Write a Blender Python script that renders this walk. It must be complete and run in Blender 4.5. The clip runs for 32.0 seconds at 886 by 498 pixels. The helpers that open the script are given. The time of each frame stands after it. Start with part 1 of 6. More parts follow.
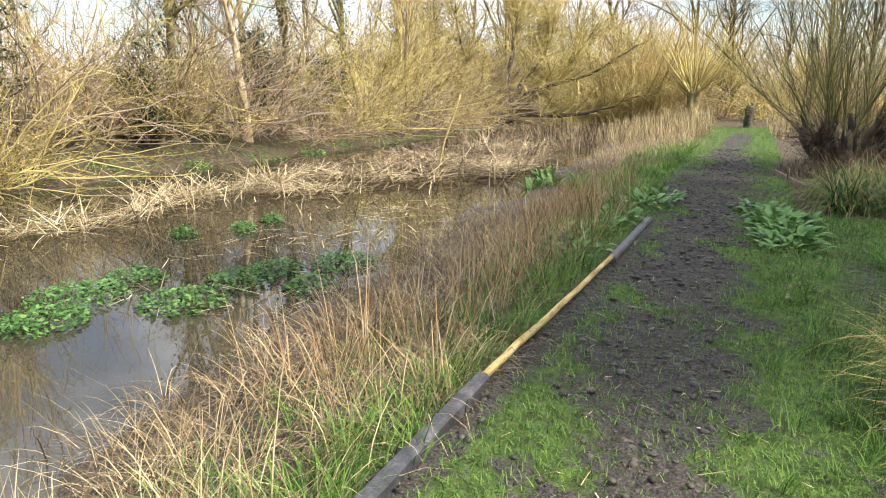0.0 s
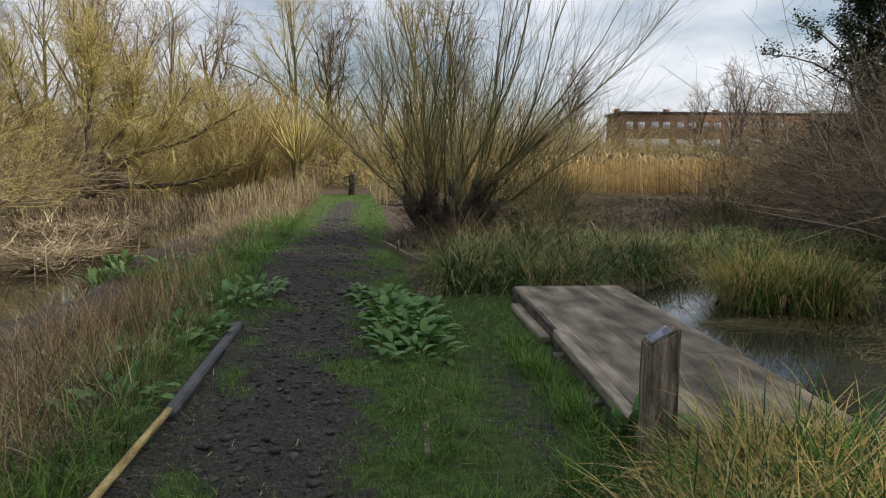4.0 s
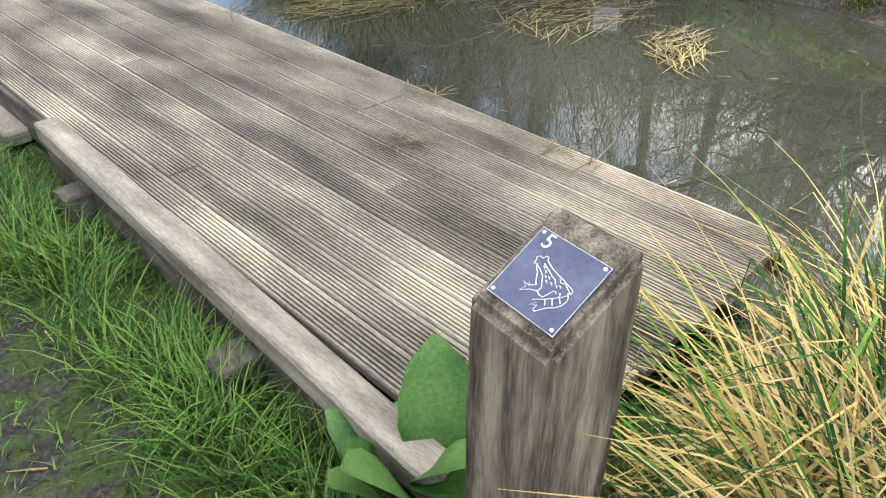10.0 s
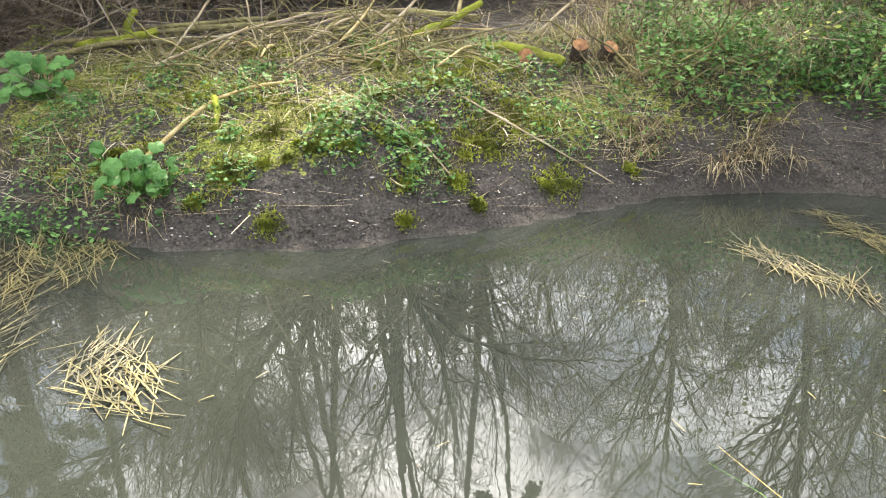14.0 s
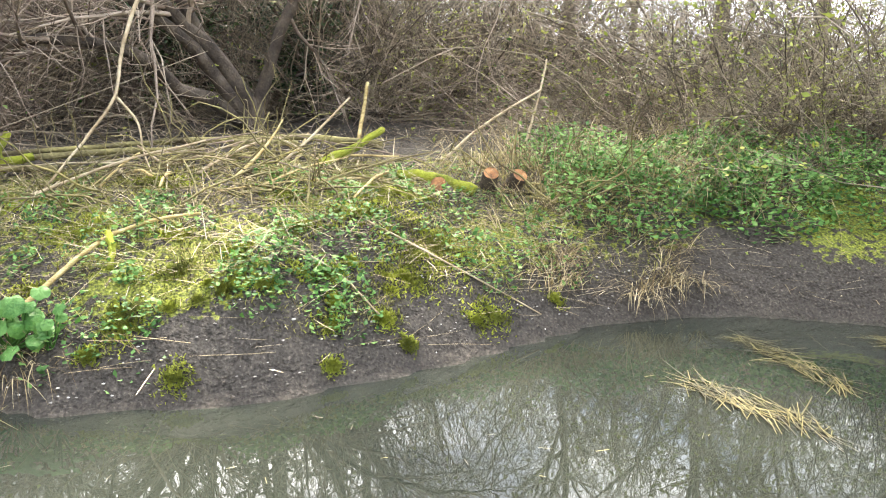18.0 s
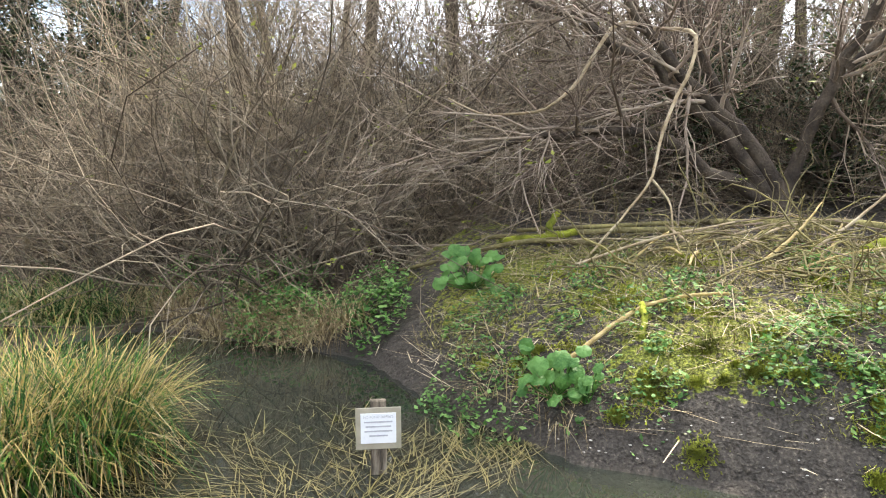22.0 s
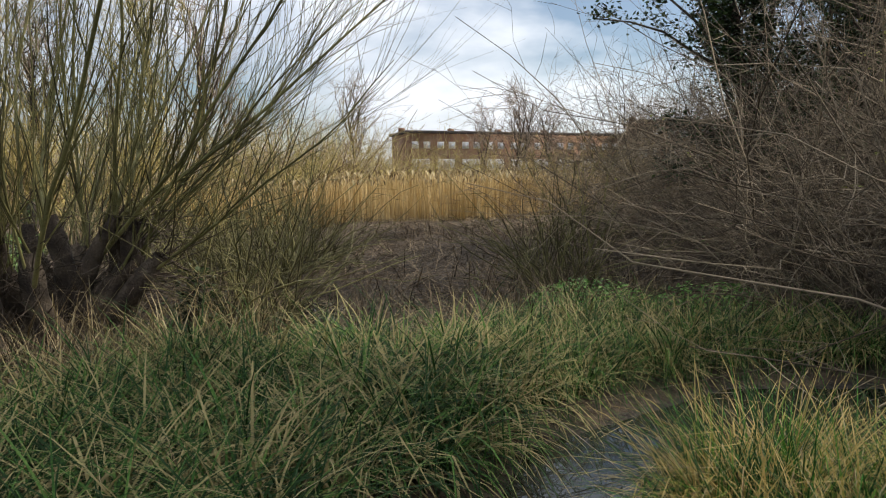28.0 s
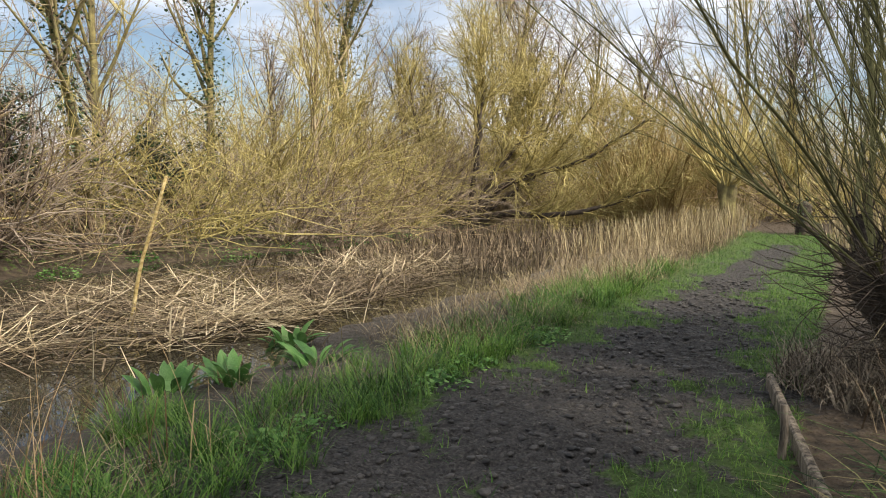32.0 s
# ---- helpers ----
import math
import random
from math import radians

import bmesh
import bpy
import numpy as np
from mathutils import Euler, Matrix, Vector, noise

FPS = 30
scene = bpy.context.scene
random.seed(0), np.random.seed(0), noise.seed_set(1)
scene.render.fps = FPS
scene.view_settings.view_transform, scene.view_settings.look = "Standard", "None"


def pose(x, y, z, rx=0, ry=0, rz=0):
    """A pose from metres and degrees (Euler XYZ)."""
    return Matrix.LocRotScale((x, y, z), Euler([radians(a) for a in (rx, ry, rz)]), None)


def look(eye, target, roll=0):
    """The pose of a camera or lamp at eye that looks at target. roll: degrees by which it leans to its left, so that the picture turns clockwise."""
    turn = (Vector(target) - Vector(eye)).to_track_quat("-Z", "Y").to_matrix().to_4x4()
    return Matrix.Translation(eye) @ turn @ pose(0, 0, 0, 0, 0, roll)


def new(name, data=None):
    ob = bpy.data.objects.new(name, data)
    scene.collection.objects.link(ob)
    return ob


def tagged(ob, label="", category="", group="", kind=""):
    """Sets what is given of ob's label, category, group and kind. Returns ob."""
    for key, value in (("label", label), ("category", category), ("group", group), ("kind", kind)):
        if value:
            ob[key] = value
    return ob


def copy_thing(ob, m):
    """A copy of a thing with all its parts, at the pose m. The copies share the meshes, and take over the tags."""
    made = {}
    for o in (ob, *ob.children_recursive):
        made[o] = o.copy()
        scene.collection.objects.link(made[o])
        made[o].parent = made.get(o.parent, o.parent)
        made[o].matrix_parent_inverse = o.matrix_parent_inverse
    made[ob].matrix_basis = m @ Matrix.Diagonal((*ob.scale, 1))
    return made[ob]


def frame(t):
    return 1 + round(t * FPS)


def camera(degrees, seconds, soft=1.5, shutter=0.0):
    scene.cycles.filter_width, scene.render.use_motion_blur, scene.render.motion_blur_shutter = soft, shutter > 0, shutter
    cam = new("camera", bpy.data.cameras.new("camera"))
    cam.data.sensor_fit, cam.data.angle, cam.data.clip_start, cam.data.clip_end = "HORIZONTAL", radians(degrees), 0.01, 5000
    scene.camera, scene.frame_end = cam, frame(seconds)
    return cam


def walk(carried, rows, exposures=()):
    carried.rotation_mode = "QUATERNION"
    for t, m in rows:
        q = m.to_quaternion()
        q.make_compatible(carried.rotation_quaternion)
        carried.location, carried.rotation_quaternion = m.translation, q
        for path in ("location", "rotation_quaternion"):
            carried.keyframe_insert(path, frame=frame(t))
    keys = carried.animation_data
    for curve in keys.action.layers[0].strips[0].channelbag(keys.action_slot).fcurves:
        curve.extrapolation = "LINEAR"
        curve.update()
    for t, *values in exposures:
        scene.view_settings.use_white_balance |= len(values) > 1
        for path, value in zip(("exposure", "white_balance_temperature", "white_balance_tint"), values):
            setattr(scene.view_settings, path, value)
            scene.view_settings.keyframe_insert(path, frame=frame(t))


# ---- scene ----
cam = camera(62.5, 32.0, 1.1)
PATH = [
    (0, (-0.000, 1.610, 1.927), (-0.751, 3.408, 1.475), 0.3),
    (0.5, (0.019, 1.980, 1.939), (-0.450, 3.872, 1.496), 0.3),
    (1, (0.061, 2.381, 1.969), (-0.161, 4.327, 1.562), -0.1),
    (1.5, (0.016, 2.716, 1.964), (-0.011, 4.684, 1.608), 0.3),
    (2, (0.008, 3.047, 1.945), (0.094, 5.018, 1.621), 0.4),
    (2.5, (0.017, 3.499, 1.861), (0.151, 5.471, 1.556), 0.3),
    (4.5, (0.023, 4.705, 1.84), (0.296, 6.67, 1.586), 0.7),
    (5, (0.032, 5.033, 1.844), (0.357, 6.99, 1.597), 0.8),
    (5.5, (0.038, 5.368, 1.835), (0.449, 7.31, 1.588), 0.6),
    (6, (0.072, 5.695, 1.809), (0.663, 7.588, 1.551), 0.4),
    (6.5, (0.108, 6.065, 1.779), (0.843, 7.906, 1.513), 0.1),
    (7, (0.161, 6.376, 1.756), (1.006, 8.165, 1.468), -0.4),
    (7.5, (0.301, 6.689, 1.719), (1.285, 8.396, 1.377), -0.5),
    (8, (0.427, 7.013, 1.663), (1.528, 8.628, 1.237), 0.0),
    (8.5, (0.581, 7.248, 1.611), (1.79, 8.731, 1.029), 0.6),
    (9, (0.777, 7.45, 1.537), (2.018, 8.797, 0.734), 0.5),
    (9.5, (0.908, 7.666, 1.476), (2.121, 8.902, 0.477), 0.4),
    (10, (1.018, 7.857, 1.448), (2.206, 9.0, 0.315), 0.2),
    (10.5, (1.133, 8.053, 1.403), (2.336, 9.103, 0.199), 0.3),
    (11, (1.158, 8.234, 1.379), (2.457, 9.135, 0.154), 1.0),
    (11.5, (1.2, 8.397, 1.451), (2.73, 8.988, 0.306), 2.0),
    (12, (1.426, 8.402, 1.479), (3.105, 8.779, 0.46), -0.1),
    (12.5, (1.518, 8.568, 1.546), (3.29, 8.672, 0.625), -0.4),
    (13, (1.676, 8.748, 1.567), (3.488, 8.667, 0.727), -0.5),
    (13.5, (1.968, 8.846, 1.561), (3.797, 8.68, 0.771), -0.5),
    (14, (2.269, 8.812, 1.573), (4.114, 8.563, 0.842), -0.6),
    (14.5, (2.384, 8.814, 1.565), (4.159, 8.23, 0.851), 0.2),
    (15, (2.459, 8.912, 1.601), (4.079, 7.995, 0.869), 1.0),
    (15.5, (2.496, 8.929, 1.637), (3.981, 7.812, 0.898), 1.4),
    (17.5, (2.689, 9.069, 1.621), (4.439, 8.249, 1.103), 1.2),
    (18, (2.68, 9.102, 1.655), (4.534, 8.495, 1.212), 0.8),
    (18.5, (2.658, 9.128, 1.682), (4.587, 8.711, 1.359), 0.6),
    (19, (2.648, 9.154, 1.701), (4.624, 8.928, 1.487), 0.1),
    (19.5, (2.629, 9.196, 1.707), (4.622, 9.134, 1.557), -0.2),
    (20, (2.617, 9.243, 1.703), (4.613, 9.306, 1.586), -0.2),
    (20.5, (2.61, 9.281, 1.702), (4.6, 9.458, 1.605), -0.3),
    (21, (2.594, 9.3, 1.695), (4.563, 9.637, 1.601), -0.4),
    (21.5, (2.59, 9.301, 1.656), (4.52, 9.81, 1.527), -0.3),
    (22, (2.608, 9.339, 1.631), (4.479, 10.008, 1.407), -0.3),
    (22.5, (2.593, 9.439, 1.636), (4.395, 10.25, 1.328), -0.4),
    (23, (2.59, 9.602, 1.621), (4.358, 10.47, 1.272), -0.4),
    (23.5, (2.587, 9.711, 1.615), (4.346, 10.583, 1.238), -0.5),
    (24, (2.614, 9.794, 1.626), (4.366, 10.67, 1.218), -0.8),
    (24.5, (2.69, 9.908, 1.622), (4.434, 10.788, 1.193), -0.9),
    (26.5, (2.626, 10.622, 1.363), (3.993, 12.031, 0.981), 0.6),
    (27, (2.807, 10.807, 1.618), (3.87, 12.474, 1.321), 0.6),
    (27.5, (2.783, 10.963, 1.627), (3.641, 12.753, 1.388), -0.7),
    (28, (2.652, 11.132, 1.66), (3.425, 12.966, 1.46), -0.2),
    (28.5, (2.545, 11.313, 1.625), (3.244, 13.179, 1.46), 0.1),
    (29, (2.448, 11.543, 1.602), (2.974, 13.467, 1.457), 0.4),
    (29.5, (2.29, 11.768, 1.58), (2.555, 13.744, 1.427), 0.8),
    (30, (2.132, 11.856, 1.586), (2.091, 13.849, 1.421), 0.8),
    (30.5, (1.915, 12.101, 1.525), (1.565, 14.063, 1.351), 0.5),
    (31, (1.717, 12.203, 1.514), (1.084, 14.092, 1.333), 0.3),
    (31.5, (1.367, 12.484, 1.53), (0.517, 14.285, 1.347), 0.3),
    (32, (0.983, 12.928, 1.511), (0.013, 14.667, 1.322), 0.1),
]
EXPOSURE = [(0, 1.09), (1, 1.08), (2, 0.35), (2.5, 0.2), (5, -0.17), (7, 0), (8, 1.48), (9, 1.98), (10, 1.7), (12, 1.83), (14, 2.08), (15, 2.08), (18, 2.48), (19, 2.46), (20, 1.68), (22, 1.98), (23, 2.55), (24.5, 2.58), (26.5, 1.98), (27, 1.68), (28, 0.17), (29, -0.03), (30, -0.03), (31, 0.37), (32, 0.35)]
walk(cam, [(t, look(eye, target, roll)) for t, eye, target, roll in PATH], EXPOSURE)

# ---- sky and sun ----
SUN_DIR = Vector((math.cos(radians(-5)) * math.cos(radians(46)), math.sin(radians(-5)) * math.cos(radians(46)), math.sin(radians(46))))
world = bpy.data.worlds.new("sky")
scene.world = world
world.use_nodes = True
wn, wl = world.node_tree.nodes, world.node_tree.links
sky = wn.new("ShaderNodeTexSky")
sky.sky_type, sky.sun_disc = "NISHITA", False
sky.sun_elevation, sky.sun_rotation = radians(46), radians(95)
sky.air_density, sky.dust_density = 1.0, 1.2
wc = wn.new("ShaderNodeTexCoord")
wmap = wn.new("ShaderNodeMapping")
wmap.inputs["Scale"].default_value = (1.0, 1.0, 2.6)
wnoise = wn.new("ShaderNodeTexNoise")
wnoise.inputs["Scale"].default_value, wnoise.inputs["Detail"].default_value = 2.3, 6.0
wramp = wn.new("ShaderNodeValToRGB")
wramp.color_ramp.elements[0].position, wramp.color_ramp.elements[1].position = 0.4, 0.58
wmix = wn.new("ShaderNodeMixRGB")
wl.new(wc.outputs["Generated"], wmap.inputs["Vector"])
wl.new(wmap.outputs["Vector"], wnoise.inputs["Vector"])
wl.new(wnoise.outputs["Fac"], wramp.inputs["Fac"])
wdot = wn.new("ShaderNodeVectorMath")
wdot.operation = "DOT_PRODUCT"
wdot.inputs[1].default_value = SUN_DIR
wl.new(wc.outputs["Generated"], wdot.inputs[0])
wglow = wn.new("ShaderNodeValToRGB")
wglow.color_ramp.elements[0].position, wglow.color_ramp.elements[0].color = 0.2, (8.4, 8.8, 9.6, 1)
wglow.color_ramp.elements[1].position, wglow.color_ramp.elements[1].color = 1.0, (40, 39, 37, 1)
wmid = wglow.color_ramp.elements.new(0.8)
wmid.color = (15, 15, 15, 1)
wl.new(wdot.outputs["Value"], wglow.inputs["Fac"])
wl.new(wglow.outputs["Color"], wmix.inputs[2])
wl.new(wramp.outputs["Color"], wmix.inputs[0])
wl.new(sky.outputs["Color"], wmix.inputs[1])
wl.new(wmix.outputs["Color"], wn["Background"].inputs["Color"])
wn["Background"].inputs["Strength"].default_value = 0.1
sun = bpy.data.lights.new("sun", "SUN")
sun.energy, sun.angle, sun.color = 5.0, radians(2.5), (1.0, 0.9, 0.75)
sun_ob = new("sun", sun)
sun_ob.matrix_basis = look(SUN_DIR * 60, (0, 0, 0))


# ---- materials ----
def ramp_node(nt, stops):
    r = nt.nodes.new("ShaderNodeValToRGB")
    els = r.color_ramp.elements
    els[0].position, els[0].color = stops[0][0], (*stops[0][1], 1)
    els[1].position, els[1].color = stops[-1][0], (*stops[-1][1], 1)
    for p, c in stops[1:-1]:
        e = els.new(p)
        e.color = (*c, 1)
    return r


def mat(name, colours, scale=6.0, rough=0.85, bump=0.3, island=None, fine=60.0, spec=0.3, stretch=(1, 1, 1), metal=0.0, through_light=0.0, object_space=False):
    """A surface of mottled colours: noise at two sizes, fine relief, and a tint for each loose piece."""
    m = bpy.data.materials.new(name)
    m.use_nodes = True
    nt = m.node_tree
    bs = nt.nodes["Principled BSDF"]
    co = nt.nodes.new("ShaderNodeTexCoord") if object_space else nt.nodes.new("ShaderNodeNewGeometry")
    mp = nt.nodes.new("ShaderNodeMapping")
    mp.inputs["Scale"].default_value = stretch
    nt.links.new(co.outputs["Object" if object_space else "Position"], mp.inputs["Vector"])
    a = nt.nodes.new("ShaderNodeTexNoise")
    a.inputs["Scale"].default_value, a.inputs["Detail"].default_value = scale, 5.0
    b = nt.nodes.new("ShaderNodeTexNoise")
    b.inputs["Scale"].default_value, b.inputs["Detail"].default_value = fine, 3.0
    nt.links.new(mp.outputs["Vector"], a.inputs["Vector"])
    nt.links.new(mp.outputs["Vector"], b.inputs["Vector"])
    n = len(colours)
    stops = [(0.3 + 0.4 * i / max(1, n - 1), c) for i, c in enumerate(colours)]
    r = ramp_node(nt, stops)
    add = nt.nodes.new("ShaderNodeMath")
    add.operation = "MULTIPLY_ADD"
    add.inputs[1].default_value, add.inputs[2].default_value = 0.35, 0.325
    mix = nt.nodes.new("ShaderNodeMath")
    mix.operation = "ADD"
    nt.links.new(b.outputs["Fac"], add.inputs[0])
    sc = nt.nodes.new("ShaderNodeMath")
    sc.operation = "MULTIPLY_ADD"
    sc.inputs[1].default_value, sc.inputs[2].default_value = 1.0, -0.5
    nt.links.new(a.outputs["Fac"], sc.inputs[0])
    nt.links.new(add.outputs[0], mix.inputs[0])
    nt.links.new(sc.outputs[0], mix.inputs[1])
    fac = mix.outputs[0]
    if island:
        g = nt.nodes.new("ShaderNodeNewGeometry")
        rr = nt.nodes.new("ShaderNodeMath")
        rr.operation = "MULTIPLY_ADD"
        rr.inputs[1].default_value, rr.inputs[2].default_value = island, -island / 2
        nt.links.new(g.outputs["Random Per Island"], rr.inputs[0])
        s2 = nt.nodes.new("ShaderNodeMath")
        s2.operation = "ADD"
        nt.links.new(fac, s2.inputs[0])
        nt.links.new(rr.outputs[0], s2.inputs[1])
        fac = s2.outputs[0]
    nt.links.new(fac, r.inputs["Fac"])
    nt.links.new(r.outputs["Color"], bs.inputs["Base Color"])
    bs.inputs["Roughness"].default_value = rough
    bs.inputs["Metallic"].default_value = metal
    bs.inputs["Specular IOR Level"].default_value = spec
    if bump:
        bp = nt.nodes.new("ShaderNodeBump")
        bp.inputs["Strength"].default_value, bp.inputs["Distance"].default_value = bump, 0.02
        nt.links.new(b.outputs["Fac"], bp.inputs["Height"])
        nt.links.new(bp.outputs["Normal"], bs.inputs["Normal"])
    if through_light:
        tr = nt.nodes.new("ShaderNodeBsdfTranslucent")
        ms = nt.nodes.new("ShaderNodeMixShader")
        ms.inputs[0].default_value = through_light
        nt.links.new(r.outputs["Color"], tr.inputs["Color"])
        nt.links.new(bs.outputs[0], ms.inputs[1])
        nt.links.new(tr.outputs[0], ms.inputs[2])
        nt.links.new(ms.outputs[0], nt.nodes["Material Output"].inputs["Surface"])
    return m


GRASS = mat("grass_blade", [(0.028, 0.075, 0.01), (0.07, 0.17, 0.022), (0.16, 0.27, 0.05)], 1.2, 0.6, 0, 0.85, through_light=0.3)
SEDGE = mat("sedge_blade", [(0.016, 0.046, 0.011), (0.04, 0.105, 0.02), (0.078, 0.17, 0.034), (0.13, 0.225, 0.055), (0.34, 0.285, 0.135)], 1.6, 0.6, 0, 0.95, through_light=0.25, spec=0.15)
SEDGE_GOLD = mat("sedge_gold", [(0.018, 0.06, 0.013), (0.04, 0.165, 0.02), (0.11, 0.235, 0.032), (0.33, 0.25, 0.065), (0.5, 0.38, 0.15)], 1.6, 0.6, 0, 1.0, through_light=0.25, spec=0.15)
STRAW = mat("dry_grass", [(0.13, 0.095, 0.05), (0.29, 0.225, 0.115), (0.5, 0.42, 0.25)], 1.5, 0.8, 0, 0.6, through_light=0.2)
BROWNREED = mat("brown_reed", [(0.05, 0.037, 0.024), (0.12, 0.088, 0.055), (0.25, 0.19, 0.12)], 1.0, 0.85, 0, 0.6)
TALLSTEM = mat("russet_stem", [(0.13, 0.075, 0.035), (0.27, 0.165, 0.08), (0.45, 0.32, 0.17)], 1.5, 0.8, 0, 0.7, through_light=0.15)
CUTREED = mat("cut_reed", [(0.16, 0.12, 0.065), (0.34, 0.27, 0.155), (0.54, 0.46, 0.31)], 2.0, 0.8, 0, 0.7)
GOLD = mat("golden_reed", [(0.34, 0.24, 0.1), (0.55, 0.41, 0.19), (0.68, 0.54, 0.29)], 0.5, 0.8, 0, 0.5, through_light=0.2)
BARK = mat("bark_dark", [(0.03, 0.024, 0.02), (0.07, 0.055, 0.042), (0.13, 0.105, 0.08)], 5, 0.9, 0.7, None, 45)
BARK_MOSS = mat("bark_mossy", [(0.09, 0.07, 0.04), (0.18, 0.155, 0.07), (0.32, 0.28, 0.11)], 3, 0.9, 0.6, None, 40)
TWIG = mat("twig_brown", [(0.13, 0.098, 0.075), (0.25, 0.195, 0.15), (0.42, 0.345, 0.27)], 1.0, 0.85, 0, 0.6)
TWIG_DARK = mat("twig_dark", [(0.08, 0.064, 0.046), (0.17, 0.138, 0.1), (0.33, 0.275, 0.2)], 1.0, 0.9, 0, 0.6)
MOSSGRASS = mat("mossy_grass", [(0.09, 0.085, 0.02), (0.2, 0.2, 0.04), (0.36, 0.33, 0.11)], 1.6, 0.8, 0, 0.7, through_light=0.2)
TWIG_OLIVE = mat("twig_olive", [(0.22, 0.18, 0.06), (0.38, 0.315, 0.11), (0.54, 0.455, 0.19)], 0.8, 0.8, 0, 0.6)
TWIG_TAN = mat("twig_tan", [(0.16, 0.11, 0.07), (0.28, 0.21, 0.13), (0.42, 0.33, 0.2)], 0.8, 0.8, 0, 0.6)
TWIG_GOLD = mat("twig_gold", [(0.25, 0.17, 0.06), (0.41, 0.3, 0.12), (0.54, 0.42, 0.2)], 0.8, 0.8, 0, 0.6)
WILLOW = mat("willow_stem", [(0.065, 0.06, 0.028), (0.135, 0.127, 0.05), (0.24, 0.225, 0.095)], 2.0, 0.7, 0.2, 0.5)
PALEBARK = mat("pale_bark", [(0.2, 0.15, 0.09), (0.38, 0.3, 0.19), (0.5, 0.43, 0.3)], 4, 0.85, 0.4, None, 30)
IVY = mat("ivy_leaf", [(0.015, 0.032, 0.012), (0.035, 0.065, 0.022), (0.07, 0.11, 0.035)], 1.5, 0.4, 0, 0.6, through_light=0.15)
HERB = mat("nettle_leaf", [(0.045, 0.115, 0.024), (0.1, 0.23, 0.048), (0.21, 0.36, 0.1)], 2.0, 0.6, 0, 0.6, through_light=0.3)
BUD = mat("spring_bud", [(0.16, 0.2, 0.03), (0.28, 0.32, 0.06), (0.4, 0.42, 0.1)], 2.0, 0.6, 0, 0.5, through_light=0.35)
DOCK = mat("dock_leaf", [(0.03, 0.085, 0.02), (0.065, 0.16, 0.035), (0.13, 0.25, 0.07)], 5.0, 0.45, 0.3, 0.5, 90, through_light=0.25)
BUTTER = mat("butterbur_leaf", [(0.022, 0.075, 0.014), (0.05, 0.145, 0.026), (0.11, 0.24, 0.055)], 6.0, 0.5, 0.3, 0.4, 70, through_light=0.25)
MOSS = mat("moss", [(0.09, 0.1, 0.015), (0.24, 0.27, 0.03), (0.42, 0.46, 0.05)], 5, 0.95, 0.9, None, 160)
STONE = mat("pebble", [(0.09, 0.078, 0.066), (0.22, 0.2, 0.17), (0.5, 0.47, 0.43)], 8, 0.8, 0.3, 0.8)
PIPE = mat("black_edging", [(0.02, 0.022, 0.027), (0.04, 0.042, 0.05), (0.09, 0.09, 0.1)], 6, 0.45, 0.2, None, 40)
CANE = mat("pale_pole", [(0.2, 0.14, 0.05), (0.42, 0.32, 0.13), (0.56, 0.46, 0.24)], 5, 0.7, 0.3, None, 40, stretch=(4, 0.6, 4))
POSTWOOD = mat("weathered_post", [(0.03, 0.025, 0.02), (0.11, 0.088, 0.066), (0.22, 0.182, 0.138), (0.34, 0.285, 0.215)], 9, 0.85, 0.6, None, 70, stretch=(3, 3, 0.35))
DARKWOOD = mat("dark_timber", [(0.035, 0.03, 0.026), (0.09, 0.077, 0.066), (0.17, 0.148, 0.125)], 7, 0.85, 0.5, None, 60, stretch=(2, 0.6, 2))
CUTWOOD = mat("cut_wood", [(0.1, 0.05, 0.025), (0.26, 0.12, 0.05), (0.42, 0.22, 0.09)], 14, 0.8, 0.3, None, 70)
PLAQUE = mat("plaque_blue", [(0.05, 0.06, 0.11), (0.075, 0.085, 0.15), (0.1, 0.115, 0.18)], 12, 0.4, 0.1, None, 90)
CHALK = mat("plaque_white", [(0.62, 0.66, 0.66), (0.78, 0.8, 0.8)], 20, 0.5, 0)
PAPER = mat("white_paper", [(0.74, 0.75, 0.78), (0.82, 0.83, 0.85)], 10, 0.5, 0.05)
INK = mat("grey_ink", [(0.34, 0.35, 0.38), (0.46, 0.47, 0.5)], 30, 0.6, 0)
SLEEVE = mat("clear_sleeve", [(0.3, 0.27, 0.2), (0.4, 0.36, 0.28)], 10, 0.15, 0.05, spec=0.6)
BRICK = mat("far_brick", [(0.15, 0.085, 0.055), (0.22, 0.125, 0.08), (0.28, 0.17, 0.11)], 0.8, 0.9, 0.1, None, 8)
WHITE = mat("white_frame", [(0.7, 0.7, 0.7), (0.82, 0.82, 0.82)], 1, 0.5, 0)
GLASS = mat("window_glass", [(0.55, 0.57, 0.58), (0.75, 0.76, 0.76)], 0.6, 0.15, 0, spec=0.8)
ROOF = mat("far_roof", [(0.06, 0.05, 0.05), (0.1, 0.085, 0.08)], 1, 0.8, 0.1)


